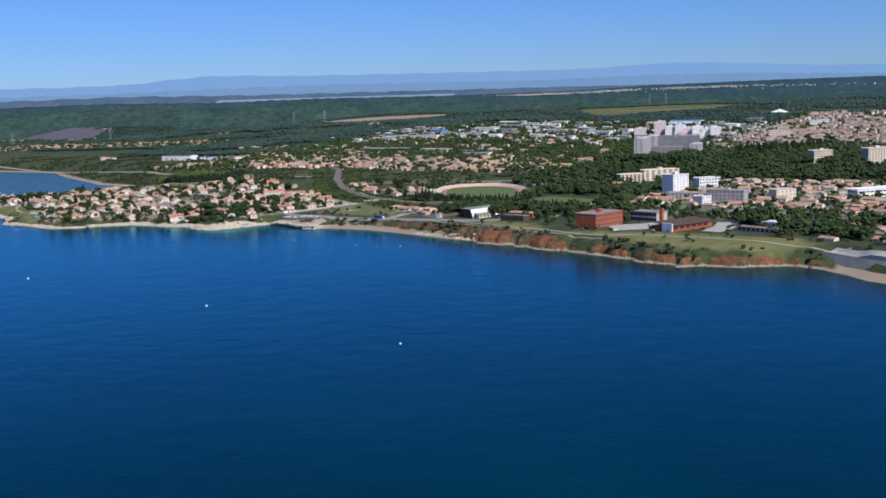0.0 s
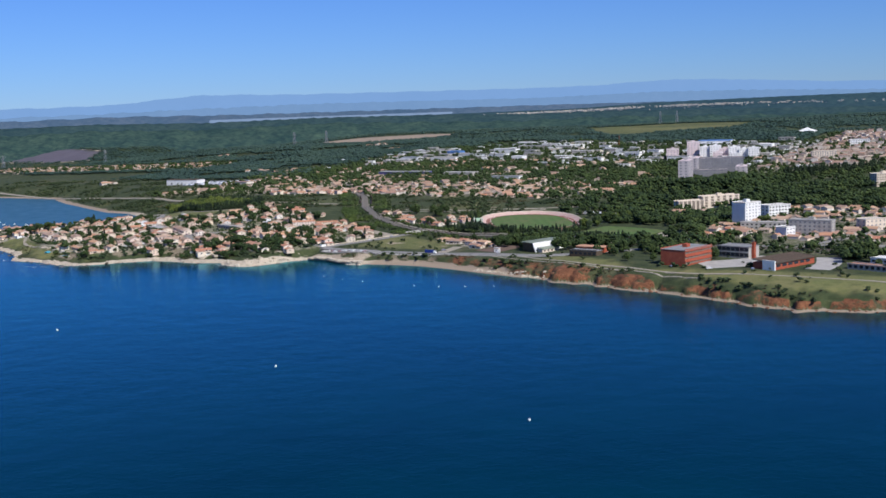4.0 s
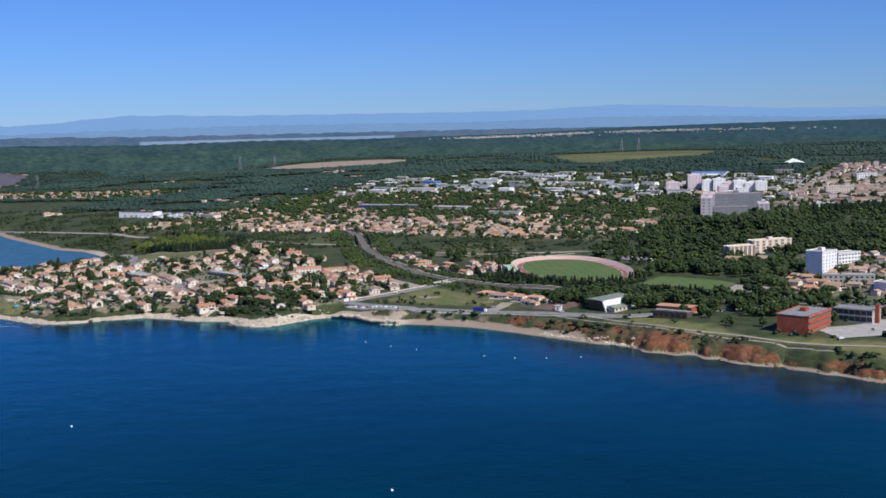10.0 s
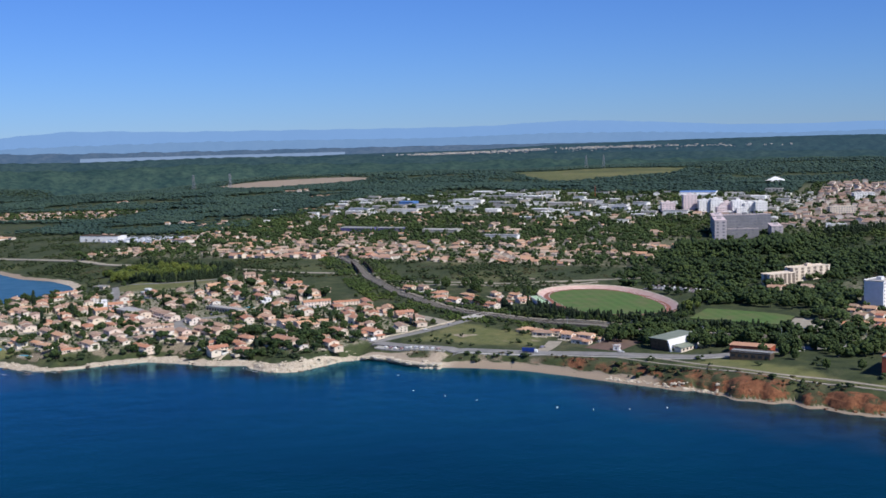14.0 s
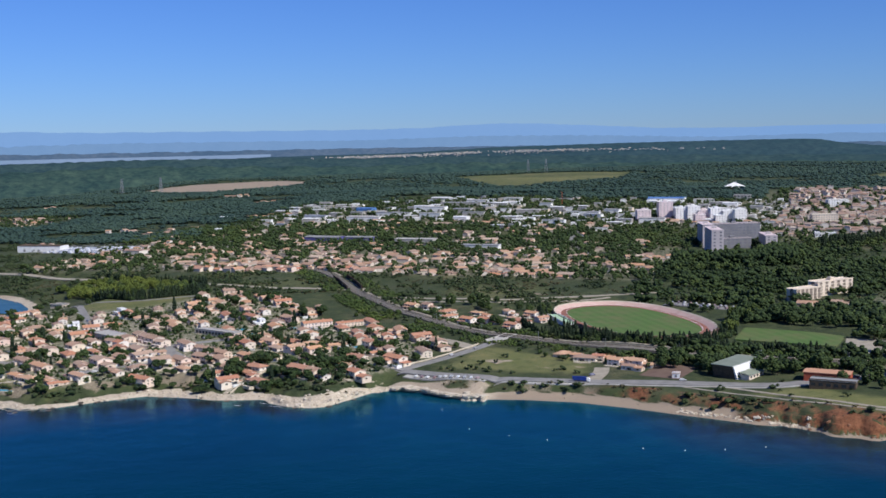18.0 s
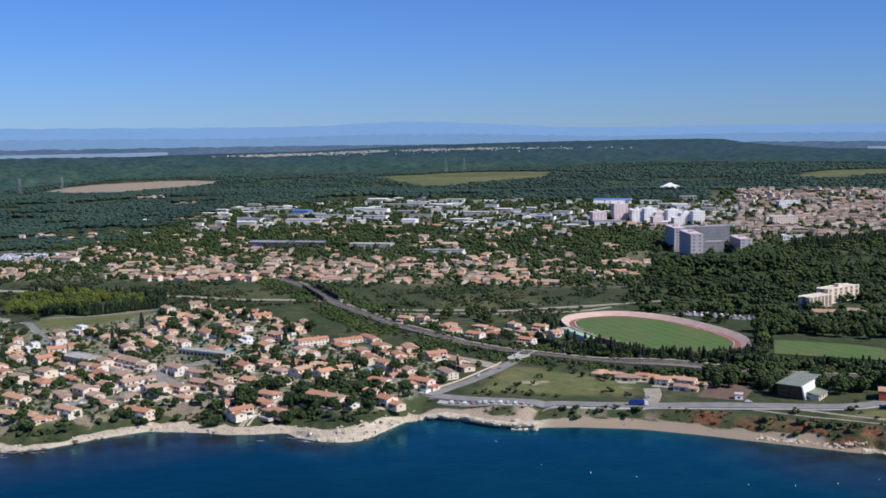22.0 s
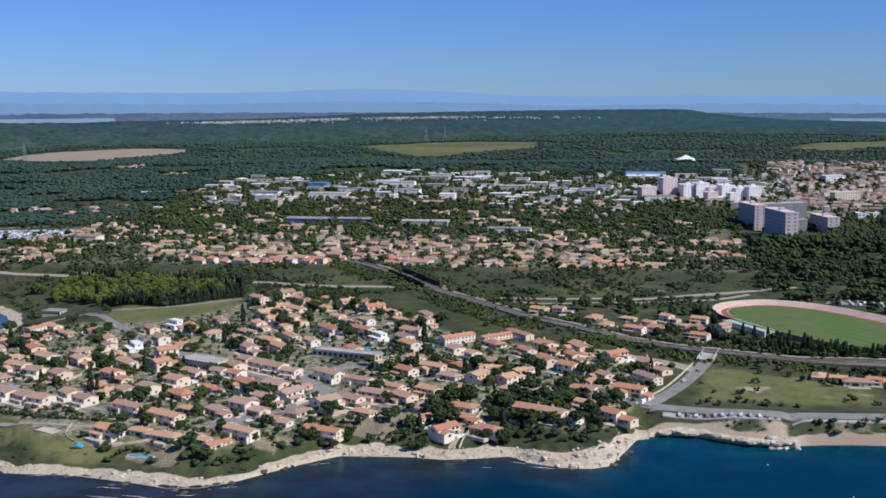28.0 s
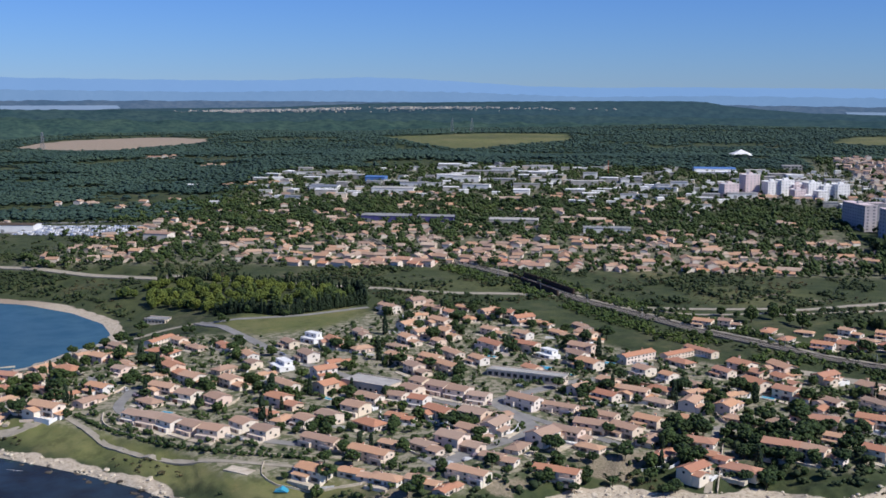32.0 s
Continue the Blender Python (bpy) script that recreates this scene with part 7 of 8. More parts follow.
us, vs = scatter(-175, -48, 545, 640, 6.5, lambda u, v: 0.85 * (np.hypot((u + 84) / 22, (v - 620) / 36) > 1) * (1 - smooth(583, 592, v) * (u > -130)))
wood("pine_wood", "tall dark pines at the foot of the estate", us, vs, 4.6, 7.0, "pine", 13, 0.9, lift=1.25, small=True, grain=(0.26, 0.5))


def park_trees(u, v):
    """Trees round the sports ground, the school and the railway."""
    p = smooth(66, 76, v) * (1 - smooth(112, 120, v)) * smooth(-236, -226, u) * (1 - smooth(-100, -90, u)) * 0.8
    p = p + smooth(108, 116, v) * (1 - smooth(134, 140, v)) * smooth(-330, -320, u) * (1 - smooth(-110, -100, u)) * 0.55
    p = p + smooth(140, 150, v) * (1 - smooth(286, 300, v)) * (1 - smooth(-222, -214, u)) * smooth(-262, -250, u) * 0.75
    p = p + smooth(226, 236, v) * (1 - smooth(300, 320, v)) * (1 - smooth(-140, -132, u)) * smooth(-262, -250, u) * 0.8
    p = p + smooth(30, 44, v) * (1 - smooth(112, 120, v)) * (1 - smooth(-400, -390, u)) * smooth(-640, -620, u) * 0.6
    p = p + smooth(-30, -20, v) * (1 - smooth(34, 44, v)) * (1 - smooth(-462, -452, u)) * smooth(-640, -620, u) * 0.55
    p = p + smooth(276, 284, v) * (1 - smooth(336, 344, v)) * (1 - smooth(-100, -92, u)) * smooth(-240, -230, u) * (np.abs(v - 300 - (u + 108) * 0.4) > 11) * 0.5
    return p + smooth(30, 40, v) * (1 - smooth(66, 74, v)) * (1 - smooth(-238, -228, u)) * smooth(-290, -280, u) * 0.4


us, vs = scatter(-640, -80, -40, 346, 7.6, park_trees)
ok = clear_of(us, vs, TAKEN + [(-150, 65), (-160, 52), (-140, 78), (-158, 80), (-168, 62), (-172, 74), (-166, 92), (-150, 50), (-206, 24), (-206, 50), (-195, 50), (-217, 50), (-232, 140), (-232, 156), (-232, 172), (-106, 66), (-108, 78), (-102, 54), (-445, 36), (-440, 0), (-264, 297), (-285, 316), (-240, 160), (-226, 160), (-210, 158)], 12) & (inside(PITCH, us, vs) > 5) & (np.hypot(us + 372, vs - 14) > 48) & (off_oval(us, vs) > 1.04)
us, vs = us[ok], vs[ok]
near = np.array([((ROAD_POINTS[:, 0] - u) ** 2 + (ROAD_POINTS[:, 1] - v) ** 2).min() for u, v in zip(us, vs)]) > 64
us, vs = us[near], vs[near]
half = gen.random(len(us)) < 0.5
wood("park_pines", "dark green pines round the sports ground", us[half], vs[half], 2.6, 5.2, "pine", 16, 0.75, grain=(0.26, 0.5))
wood("park_trees", "leafy green trees round the sports ground", us[~half], vs[~half], 2.4, 4.8, "leaf", 16, 0.85, grain=(0.26, 0.5))


def town_trees(u, v):
    t = smooth(572, 590, v) * (1 - smooth(840, 880, v)) * smooth(-30, 10, u) * (1 - smooth(700, 760, u)) * 0.8
    t = t + smooth(425, 440, v) * (1 - smooth(572, 590, v)) * smooth(-60, -20, u) * (1 - smooth(690, 720, u)) * (0.45 + 0.35 * (1 - smooth(60, 110, u)))
    t = t + smooth(660, 690, v) * (1 - smooth(860, 880, v)) * (1 - smooth(20, 60, u)) * smooth(-140, -110, u) * 0.75
    t = t + smooth(670, 700, v) * (1 - smooth(1280, 1330, v)) * (1 - smooth(-140, -110, u)) * 0.55
    t = t + smooth(860, 880, v) * (1 - smooth(1120, 1160, v)) * smooth(-140, -110, u) * (1 - smooth(640, 700, u)) * 0.6
    t = t + smooth(60, 80, v) * (1 - smooth(350, 370, v)) * (1 - smooth(-250, -235, u)) * 0.30
    return t + smooth(900, 930, v) * (1 - smooth(1060, 1085, v)) * smooth(1050, 1080, u) * (1 - smooth(1740, 1780, u)) * 0.35


us, vs = scatter(-900, 1800, 60, 1340, 7.5, town_trees)
ok = clear_of(us, vs, SITES, 7.0) & (inside(PITCH, us, vs) > 5) & ((us + 378) ** 2 + (vs - 10) ** 2 > 55 ** 2)
wood("town_trees", "green garden trees between the town houses", us[ok], vs[ok], 1.8, 4.6, "leaf", 9, 0.8, small=True, grain=(0.3, 0.62))


us, vs = scatter(-1100, 2200, 690, 1500, 6.6, far_wood)
ok = clear_of(us, vs, SITES, 14)
wood("pine_forest", "rolling pine forest behind the town", us[ok], vs[ok], 3.2, 5.2, "wood_hazed", 4, 0.34, "forest", 0.9, small=True, grain=(0.6, 1.0))
us, vs = scatter(-1400, 2500, 1500, 3300, 9, far_wood)
x, y = to_xy(us, vs)
side = np.degrees(np.arctan2(x - FAR_MIDDLE[0], y - FAR_MIDDLE[1]))
ok = (side > -27) & (side < 52) & (np.hypot(x - FAR_MIDDLE[0], y - FAR_MIDDLE[1]) < 3300)
wood("pine_forest", "rolling pine forest on the far hills", us[ok], vs[ok], 3.2, 6.6, "wood_hazed", 2, 0.36, "forest", 0.5, small=True, grain=(0.55, 1.0))


def maquis(u, v):
    d = v - np.interp(u, SHORE[:, 0], SHORE[:, 1])
    open_land = smooth(270, 300, v) * (1 - smooth(425, 445, v)) * smooth(-20, 20, u)
    rail = (np.exp(-((np.abs(v - np.interp(u, (-400, -100, 7, 93, 146, 214, 273, 334), (92, 118, 146, 190, 238, 316, 402, 467))) - 16) / 8.0) ** 2)) * smooth(-420, -400, u) * (1 - smooth(330, 350, u))
    fringe = smooth(15, 20, d - 8 * smooth(74, 80, u) * (1 - smooth(88, 122, u))) * (1 - smooth(36 + 34 * (1 - smooth(150, 190, u)), 42 + 34 * (1 - smooth(150, 190, u)), d)) * smooth(70, 80, u) * (1 - smooth(520, 560, u)) * 1.2
    cliff = smooth(8, 10, d) * (1 - smooth(18, 25, d)) * (1 - smooth(-20, -10, u)) * smooth(-520, -500, u) * 0.9
    lawn = 0.07 * smooth(34, 40, d) * (1 - smooth(110, 120, d)) * (1 - smooth(-150, -120, u)) + 0.8 * smooth(38, 41, v) * (1 - smooth(46, 50, v)) * smooth(-22, -10, u) * (1 - smooth(40, 48, u))
    west = smooth(560, 600, u) * smooth(330, 380, v) * (1 - smooth(690, 720, v)) * 0.55
    plot = np.where(inside(PLOT, u, v) < 0, 0.10, 0)
    thick = smooth(-0.35, 0.55, waves(u, v, 38, 31) + 0.5 * waves(u, v, 13, 32))
    return np.clip((open_land * 1.35 + west * 1.3) * thick + rail * 0.8 + fringe * 0.75 * smooth(-0.6, 0.1, waves(u, v, 12, 33)) + cliff * thick + lawn + plot, 0, 1)


us, vs = scatter(-620, 1300, -120, 720, 5.0, maquis)
ok = clear_of(us, vs, SITES, 7.5) & (inside(BAY, us, vs) > 16) & (inside(WEST_MEADOW, us, vs) > 1) & (inside(GROVE, us, vs) > 2) & (inside(NORTH_MEADOW, us, vs) > 0) & (off_oval(us, vs) > 1.12)
road_d = np.array([((ROAD_POINTS[:, 0] - u) ** 2 + (ROAD_POINTS[:, 1] - v) ** 2).min() for u, v in zip(us[ok], vs[ok])])
back_pts = np.vstack([resample(r, 5) for r in (BACK_ROAD, ((184, 300), (110, 301), (60, 312), (15, 332), (-60, 372)))])
back_d = np.array([((back_pts[:, 0] - u) ** 2 + (back_pts[:, 1] - v) ** 2).min() for u, v in zip(us[ok], vs[ok])])
us, vs = us[ok][(road_d > 49) & (back_d > 36)], vs[ok][(road_d > 49) & (back_d > 36)]
wood("maquis", "patchy green maquis bushes on the open land", us, vs, 0.9, 3.3, "bush", 5, 0.7, "bushes", 0.65, grain=(0.3, 0.6))


# hedges and shrubs between the houses
us, vs = scatter(70, 560, -70, 290, 4.2, lambda u, v: village_zone(u, v) * np.where(waves(u, v, 14, 51) + 0.6 * waves(u, v, 5, 52) > -0.15, 0.50, 0.12))
ok = clear_of(us, vs, TAKEN, 7.2) & (inside(WEST_MEADOW, us, vs) > 2) & (inside(NORTH_MEADOW, us, vs) > 2)
us, vs = us[ok], vs[ok]
road_d = np.array([((ROAD_POINTS[:, 0] - u) ** 2 + (ROAD_POINTS[:, 1] - v) ** 2).min() for u, v in zip(us, vs)])
us, vs = us[road_d > 25], vs[road_d > 25]
wood("garden_shrubs", "dark green hedges and shrubs in the gardens", us, vs, 0.9, 2.3, "leaf", 4, 0.85, "shrubs", 0.8, grain=(0.35, 0.62))


def rail_side(u, v):
    """How far a place lies from the railway, on either side."""
    q = resample(RAIL[1:11], 6)
    return np.sqrt(np.array([((q[:, 0] - a) ** 2 + (q[:, 1] - b) ** 2).min() for a, b in zip(u, v)]))


us, vs = scatter(-220, 330, 80, 470, 3.0, lambda u, v: 0.95 * (np.abs(v - np.interp(u, (-220, -100, 7, 93, 146, 214, 273, 334), (98, 118, 146, 190, 238, 316, 402, 467))) < 48))
side = rail_side(us, vs)
lush = smooth(-0.5, 0.3, waves(us, vs, 26, 91))
ok = (side > 9.5) & (side < 13 + (16 + 24 * (us > 70) * (us < 300) * (vs < np.interp(us, (-220, -100, 7, 93, 146, 214, 273, 334), (98, 118, 146, 190, 238, 316, 402, 467)))) * lush) & clear_of(us, vs, SITES + [(27, 146), (30, 138), (24, 152)], 9) & (gen.random(len(us)) < 0.3 + 0.6 * lush)
us, vs = us[ok], vs[ok]
wood("reeds", "dense green reeds along the railway", us, vs, 1.0, 2.2, "reed", 4, 0.9, "reeds", 0.8, grain=(0.3, 0.6))
# dry scrub tufts over the open land, the clifftop and the shore edge
us, vs = scatter(-520, 700, -100, 440, 4.0, lambda u, v: 0.5 * smooth(0.0, 0.7, waves(u, v, 30, 95)) * (smooth(265, 290, v) + 1.6 * (v - np.interp(u, SHORE[:, 0], SHORE[:, 1]) > 10.5) * (v - np.interp(u, SHORE[:, 0], SHORE[:, 1]) < 22)) + 0.3 * (v - np.interp(u, SHORE[:, 0], SHORE[:, 1]) > 10.5) * (v - np.interp(u, SHORE[:, 0], SHORE[:, 1]) < 26) * (u > -260) * (u < -5))
ok = clear_of(us, vs, SITES, 7.5) & (inside(BAY, us, vs) > 16) & (inside(GROVE, us, vs) > 2) & (off_oval(us, vs) > 1.12)
us, vs = us[ok], vs[ok]
near = np.array([min(((ROAD_POINTS[:, 0] - u) ** 2 + (ROAD_POINTS[:, 1] - v) ** 2).min(), ((back_pts[:, 0] - u) ** 2 + (back_pts[:, 1] - v) ** 2).min()) for u, v in zip(us, vs)]) > 42
wood("dry_scrub", "dry brown scrub tufts on the open land", us[near], vs[near], 0.7, 1.8, "dry", 4, 0.6, "scrub", 0.5, grain=(0.3, 0.6))

# clipped row of round shrubs along the meadow wall
line = resample(((462, 21), (447, 8.6), (430.5, -1.8), (402, -17), (367, -27), (331, -30)), 3.1)
wood("hedge", "row of clipped round shrubs outside the meadow wall", line[:, 0], line[:, 1], 1.15, 1.55, "leaf", 5, 0.9, "hedge", 0.7, grain=(0.45, 0.7))


# ---------------------------------------------------------------- stadium and pitch
def oval(rx, ry, n=64, power=2.4):
    return [(math.copysign(abs(math.cos(a)) ** (2 / power) * rx, math.cos(a)), math.copysign(abs(math.sin(a)) ** (2 / power) * ry, math.sin(a))) for a in (2 * math.pi * i / n for i in range(n))]


def ring(outer, inner, zo, zi):
    n = len(outer)
    return Geo().add([(x, y, zo) for x, y in outer] + [(x, y, zi) for x, y in inner], [(i, (i + 1) % n, n + (i + 1) % n, n + i) for i in range(n)])


sx, sy = to_xy(*STADIUM)
stadium = thing("stadium", "oval stadium with a banked pink track round green turf", "stadium", at=pose(sx, sy, 15.7, 0, 0, -88))
part("infield", Geo().prism(oval(81, 41), -3, 0.15), "turf", stadium)
part("running_track", ring(oval(85.5, 45.5), oval(80.5, 40.5), 0.25, 0.2), "track_red", stadium, "worn brick-red running track")
part("banked_track", ring(oval(90.5, 50), oval(85.5, 45.5), 2.6, 0.25), "track", stadium, "pale pink banked cycle track")
part("outer_wall", ring(oval(92.0, 51.2), oval(90.5, 50), 3.2, 2.6), "stone", stadium)
part("bank", ring(oval(96, 55), oval(92.0, 51.2), -4, 3.2), "clay", stadium)
part("railing", ring(oval(81.2, 41.2), oval(80.9, 40.9), 1.0, 0.95), "white", stadium)
block("changing_rooms", "long low white and green terrace beside the track", "terrace", at_xy(-15, 1296, 88), 46, 9, 2.6, "white", "palegreen", 1, 10, 0, win=(1.2, 1.0))
pm = Geo()
pm.v = [(*to_xy(u, v), float(height(u, v)) + 0.2) for u, v in PITCH]
pz = sum(p[2] for p in pm.v) / 4
pm.v = [(x, y, pz) for x, y, _ in pm.v] + [(x, y, pz - 4) for x, y, _ in pm.v]
pm.f = [(0, 1, 2, 3), (4, 5, 1, 0), (5, 6, 2, 1), (6, 7, 3, 2), (7, 4, 0, 3)]
single("football_pitch", pm, "turf", "mown green football pitch", "pitch", kind="structure")


# ---------------------------------------------------------------- vehicles, buoys, pylons, pools
def car_kit():
    c = thing("car", "small car parked at the roadside", "car", "parked cars")
    part("body", Geo().add([(-2.1, -0.85, 0.3), (2.1, -0.85, 0.3), (2.1, 0.85, 0.3), (-2.1, 0.85, 0.3), (-2.1, -0.85, 0.85), (2.1, -0.85, 0.8), (2.1, 0.85, 0.8), (-2.1, 0.85, 0.85),
                            (-1.5, -0.7, 1.45), (0.7, -0.7, 1.45), (0.7, 0.7, 1.45), (-1.5, 0.7, 1.45), (-1.95, -0.8, 0.9), (1.3, -0.8, 0.88), (1.3, 0.8, 0.88), (-1.95, 0.8, 0.9)],
                           [(3, 2, 1, 0), (0, 1, 5, 4), (1, 2, 6, 5), (2, 3, 7, 6), (3, 0, 4, 7), (4, 5, 6, 7), (8, 9, 10, 11), (12, 13, 9, 8), (13, 14, 10, 9), (14, 15, 11, 10), (15, 12, 8, 11)]), "carpaint", c)
    part("windscreen", Geo().add([(1.32, -0.68, 0.92), (1.32, 0.68, 0.92), (0.76, 0.62, 1.4), (0.76, -0.62, 1.4)], [(0, 1, 2, 3)]), "glass", c)
    for x in (-1.35, 1.35):
        for y in (-0.8, 0.8):
            w = Geo().tube(0, 0, -0.1, 0.1, 0.32, 0.32, 10).mesh("wheel")
            w.materials.append(M["rubber"])
            wheel = part("wheel", w, "rubber", c)
            wheel.matrix_basis = pose(x, y, 0.32, 90)
            part("rim", Geo().tube(0, 0, -0.11, 0.11, 0.18, 0.18, 8), "galvanised", wheel)
    return c


car = car_kit()
lots = random.Random(3)
first = True
for i in range(11):
    u = 52 - i * 4.4 + lots.uniform(-0.6, 0.6)
    m = stand(u, float(np.interp(u, (2, 20, 40, 60), (21.5, 22.6, 24.4, 27.6))), -32 + 90 + lots.uniform(-12, 12), 0.25)
    if first:
        car.matrix_basis, first = m, False
    else:
        copy_thing(car, m)
for u, v, turn in ((36, 108, 60), (46, 84, 60), (300, 66, -50), (330, 92, -50), (265, -24, 10), (272, -30, 30), (278, -38, 40), (245, 20, 60), (262, -18, 10), (440, 30, -60), (410, 4, -45), (372, -8, -45), (248, 92, -60), (-62, 45, 20), (-120, 40, -32), (-300, -20, 20), (-330, -26, 10), (-360, -20, 60), (-352, 8, 60), (446, 56, -70)):
    copy_thing(car, stand(u, v, turn, 0.2))
single("car_park", strip(((-74, 316), (-104, 304), (-142, 290)), 15, 0.15), "asphalt", "grey car park behind the stadium", "car park", kind="structure")
for i in range(24):
    k = i % 12 + lots.uniform(-0.2, 0.2)
    copy_thing(car, stand(-78 - 5.2 * k, 313.5 - 2.05 * k + (6 if i > 11 else -3), 80 + lots.uniform(-8, 8), 0.3))
single("car_park", strip(((812, 652), (760, 650), (700, 640), (668, 630)), 62, 0.15), "asphalt", "large grey car lot", "car park", kind="structure")
us, vs = np.meshgrid(np.arange(672, 800, 3.2), np.arange(606, 672, 7.5), indexing="ij")
keep = gen.random(us.size) < 0.82
us, vs = us.ravel()[keep], vs.ravel()[keep] + (us.ravel()[keep] - 740) * 0.12
lot = Geo()
for u, v in zip(us, vs):
    x, y = to_xy(u, v)
    z = float(height(u, v)) + 0.3
    t = radians(58)
    c, s = math.cos(t), math.sin(t)
    body = [(-2.1, -0.85, 0.2), (2.1, -0.85, 0.2), (2.1, 0.85, 0.2), (-2.1, 0.85, 0.2), (-2.1, -0.85, 0.9), (2.1, -0.85, 0.8), (2.1, 0.85, 0.8), (-2.1, 0.85, 0.9), (-1.5, -0.7, 1.5), (0.8, -0.7, 1.5), (0.8, 0.7, 1.5), (-1.5, 0.7, 1.5)]
    lot.add([(x + px * c - py * s, y + px * s + py * c, z + pz) for px, py, pz in body], [(0, 1, 5, 4), (1, 2, 6, 5), (2, 3, 7, 6), (3, 0, 4, 7), (4, 5, 9, 8), (5, 6, 10, 9), (6, 7, 11, 10), (7, 4, 8, 11), (8, 9, 10, 11)])
m, nodes, links, b = shader("mixed_car_paint", 0.35)
geo_node = nodes.new("ShaderNodeNewGeometry")
links.new(ramp(nodes, links, geo_node.outputs["Random Per Island"], ((0.1, (0.7, 0.7, 0.7)), (0.4, (0.08, 0.09, 0.11)), (0.6, (0.42, 0.45, 0.5)), (0.8, (0.15, 0.2, 0.32)), (0.95, (0.65, 0.65, 0.66)))), b.inputs["Base Color"])
data = lot.mesh("parked_cars")
data.materials.append(m)
tagged(new("parked_cars", data), "rows of parked cars on a dealer's lot", "cars", kind="stuff")

truck = thing("truck", "blue box truck parked on the coast road", "truck", at=stand(-58, 29, -32, 0.1) @ Matrix.Scale(0.82, 4))
part("cargo_box", Geo().box(-6.5, -1.25, 1.1, 4.2, 1.25, 4.0), "blue_tarp", truck)
part("cab", Geo().add([(4.5, -1.2, 0.6), (7.0, -1.2, 0.6), (7.0, 1.2, 0.6), (4.5, 1.2, 0.6), (4.5, -1.2, 3.2), (6.5, -1.15, 3.1), (6.5, 1.15, 3.1), (4.5, 1.2, 3.2), (7.0, -1.2, 1.8), (7.0, 1.2, 1.8)],
                      [(3, 2, 1, 0), (4, 5, 6, 7), (0, 1, 8, 5, 4), (2, 3, 7, 6, 9), (1, 2, 9, 8), (8, 9, 6, 5), (3, 0, 4, 7)]), "white", truck, "white cab")
part("chassis", Geo().box(-6.4, -0.9, 0.7, 6.6, 0.9, 1.1), "steel", truck)
for x in (-5.2, -4.0, 5.6):
    for y in (-1.1, 1.1):
        w = Geo().tube(0, 0, -0.16, 0.16, 0.5, 0.5, 12).mesh("wheel")
        w.materials.append(M["rubber"])
        wheel = part("wheel", w, "rubber", truck)
        wheel.matrix_basis = pose(x, y, 0.5, 90)
        part("rim", Geo().tube(0, 0, -0.18, 0.18, 0.28, 0.28, 10), "galvanised", wheel)


def buoy(x, y, size):
    size *= 0.62
    b = thing("buoy", "small white mooring buoy on the sea", "buoy", "sea buoys", at=pose(x, y, 0))
    n = 12
    prof = ((0.0, -0.6), (0.7, -0.5), (1.0, 0.0), (0.85, 0.5), (0.45, 0.85), (0.2, 1.2))
    g = Geo()
    g.v = [(r * size * math.cos(2 * math.pi * i / n), r * size * math.sin(2 * math.pi * i / n), z * size) for r, z in prof for i in range(n)]
    g.f = [(j * n + i, j * n + (i + 1) % n, (j + 1) * n + (i + 1) % n, (j + 1) * n + i) for j in range(len(prof) - 1) for i in range(n)]
    part("float", g, "white", b)
    part("mast", Geo().tube(0, 0, size, size * 2.2, 0.08 * size, 0.06 * size, 6), "galvanised", b)


for x, y in ((-314, 848), (-153, 714), (-26, 588)):
    buoy(x, y, 1.0)
for x, y in ((-160, 1101), (-156, 1051), (-139, 1030), (-122, 1015), (-80, 984), (-61, 974), (-41, 969), (-19, 967)):
    buoy(x, y, 0.55)


def pylon(u, v, tall, turn):
    p = thing("pylon", "grey lattice power pylon above the wood", "pylon", "power pylons", at=stand(u, v, turn))
    legs = Geo()
    w = tall * 0.11
    for sx_, sy_ in ((-1, -1), (1, -1), (1, 1), (-1, 1)):
        legs.bar((sx_ * w, sy_ * w, -2), (sx_ * w * 0.25, sy_ * w * 0.25, tall), 0.22)
    part("leg_frame", legs, "galvanised", p)
    brace = Geo()
    steps = 7
    for i in range(steps):
        z0, z1 = tall * i / steps, tall * (i + 1) / steps
        a, b_ = w * (1 - 0.75 * i / steps), w * (1 - 0.75 * (i + 1) / steps)
        for x0, y0, x1, y1 in ((-1, -1, 1, -1), (1, -1, 1, 1), (1, 1, -1, 1), (-1, 1, -1, -1)):
            brace.bar((x0 * a, y0 * a, z0), (x1 * b_, y1 * b_, z1), 0.14)
            brace.bar((x1 * a, y1 * a, z0), (x0 * b_, y0 * b_, z1), 0.14)
    part("bracing", brace, "galvanised", p)
    for z, r in ((0.72, 0.22), (0.84, 0.26), (0.95, 0.18)):
        part("cross_arm", Geo().bar((-tall * r, 0, tall * z), (tall * r, 0, tall * z), 0.25), "galvanised", p)


for x, y in ((-417, 3180), (-330, 3160), (-1130, 3010), (-860, 2960), (560, 3180), (600, 3160)):
    pylon(*to_uv(x, y), 34, 60)
mast_ = thing("radio_mast", "thin red lattice mast above the trade sheds", "mast", at=stand(180, 1040, 0))
part("mast", Geo().bar((0, 0, 0), (0, 0, 24), 0.4), "brick", mast_)

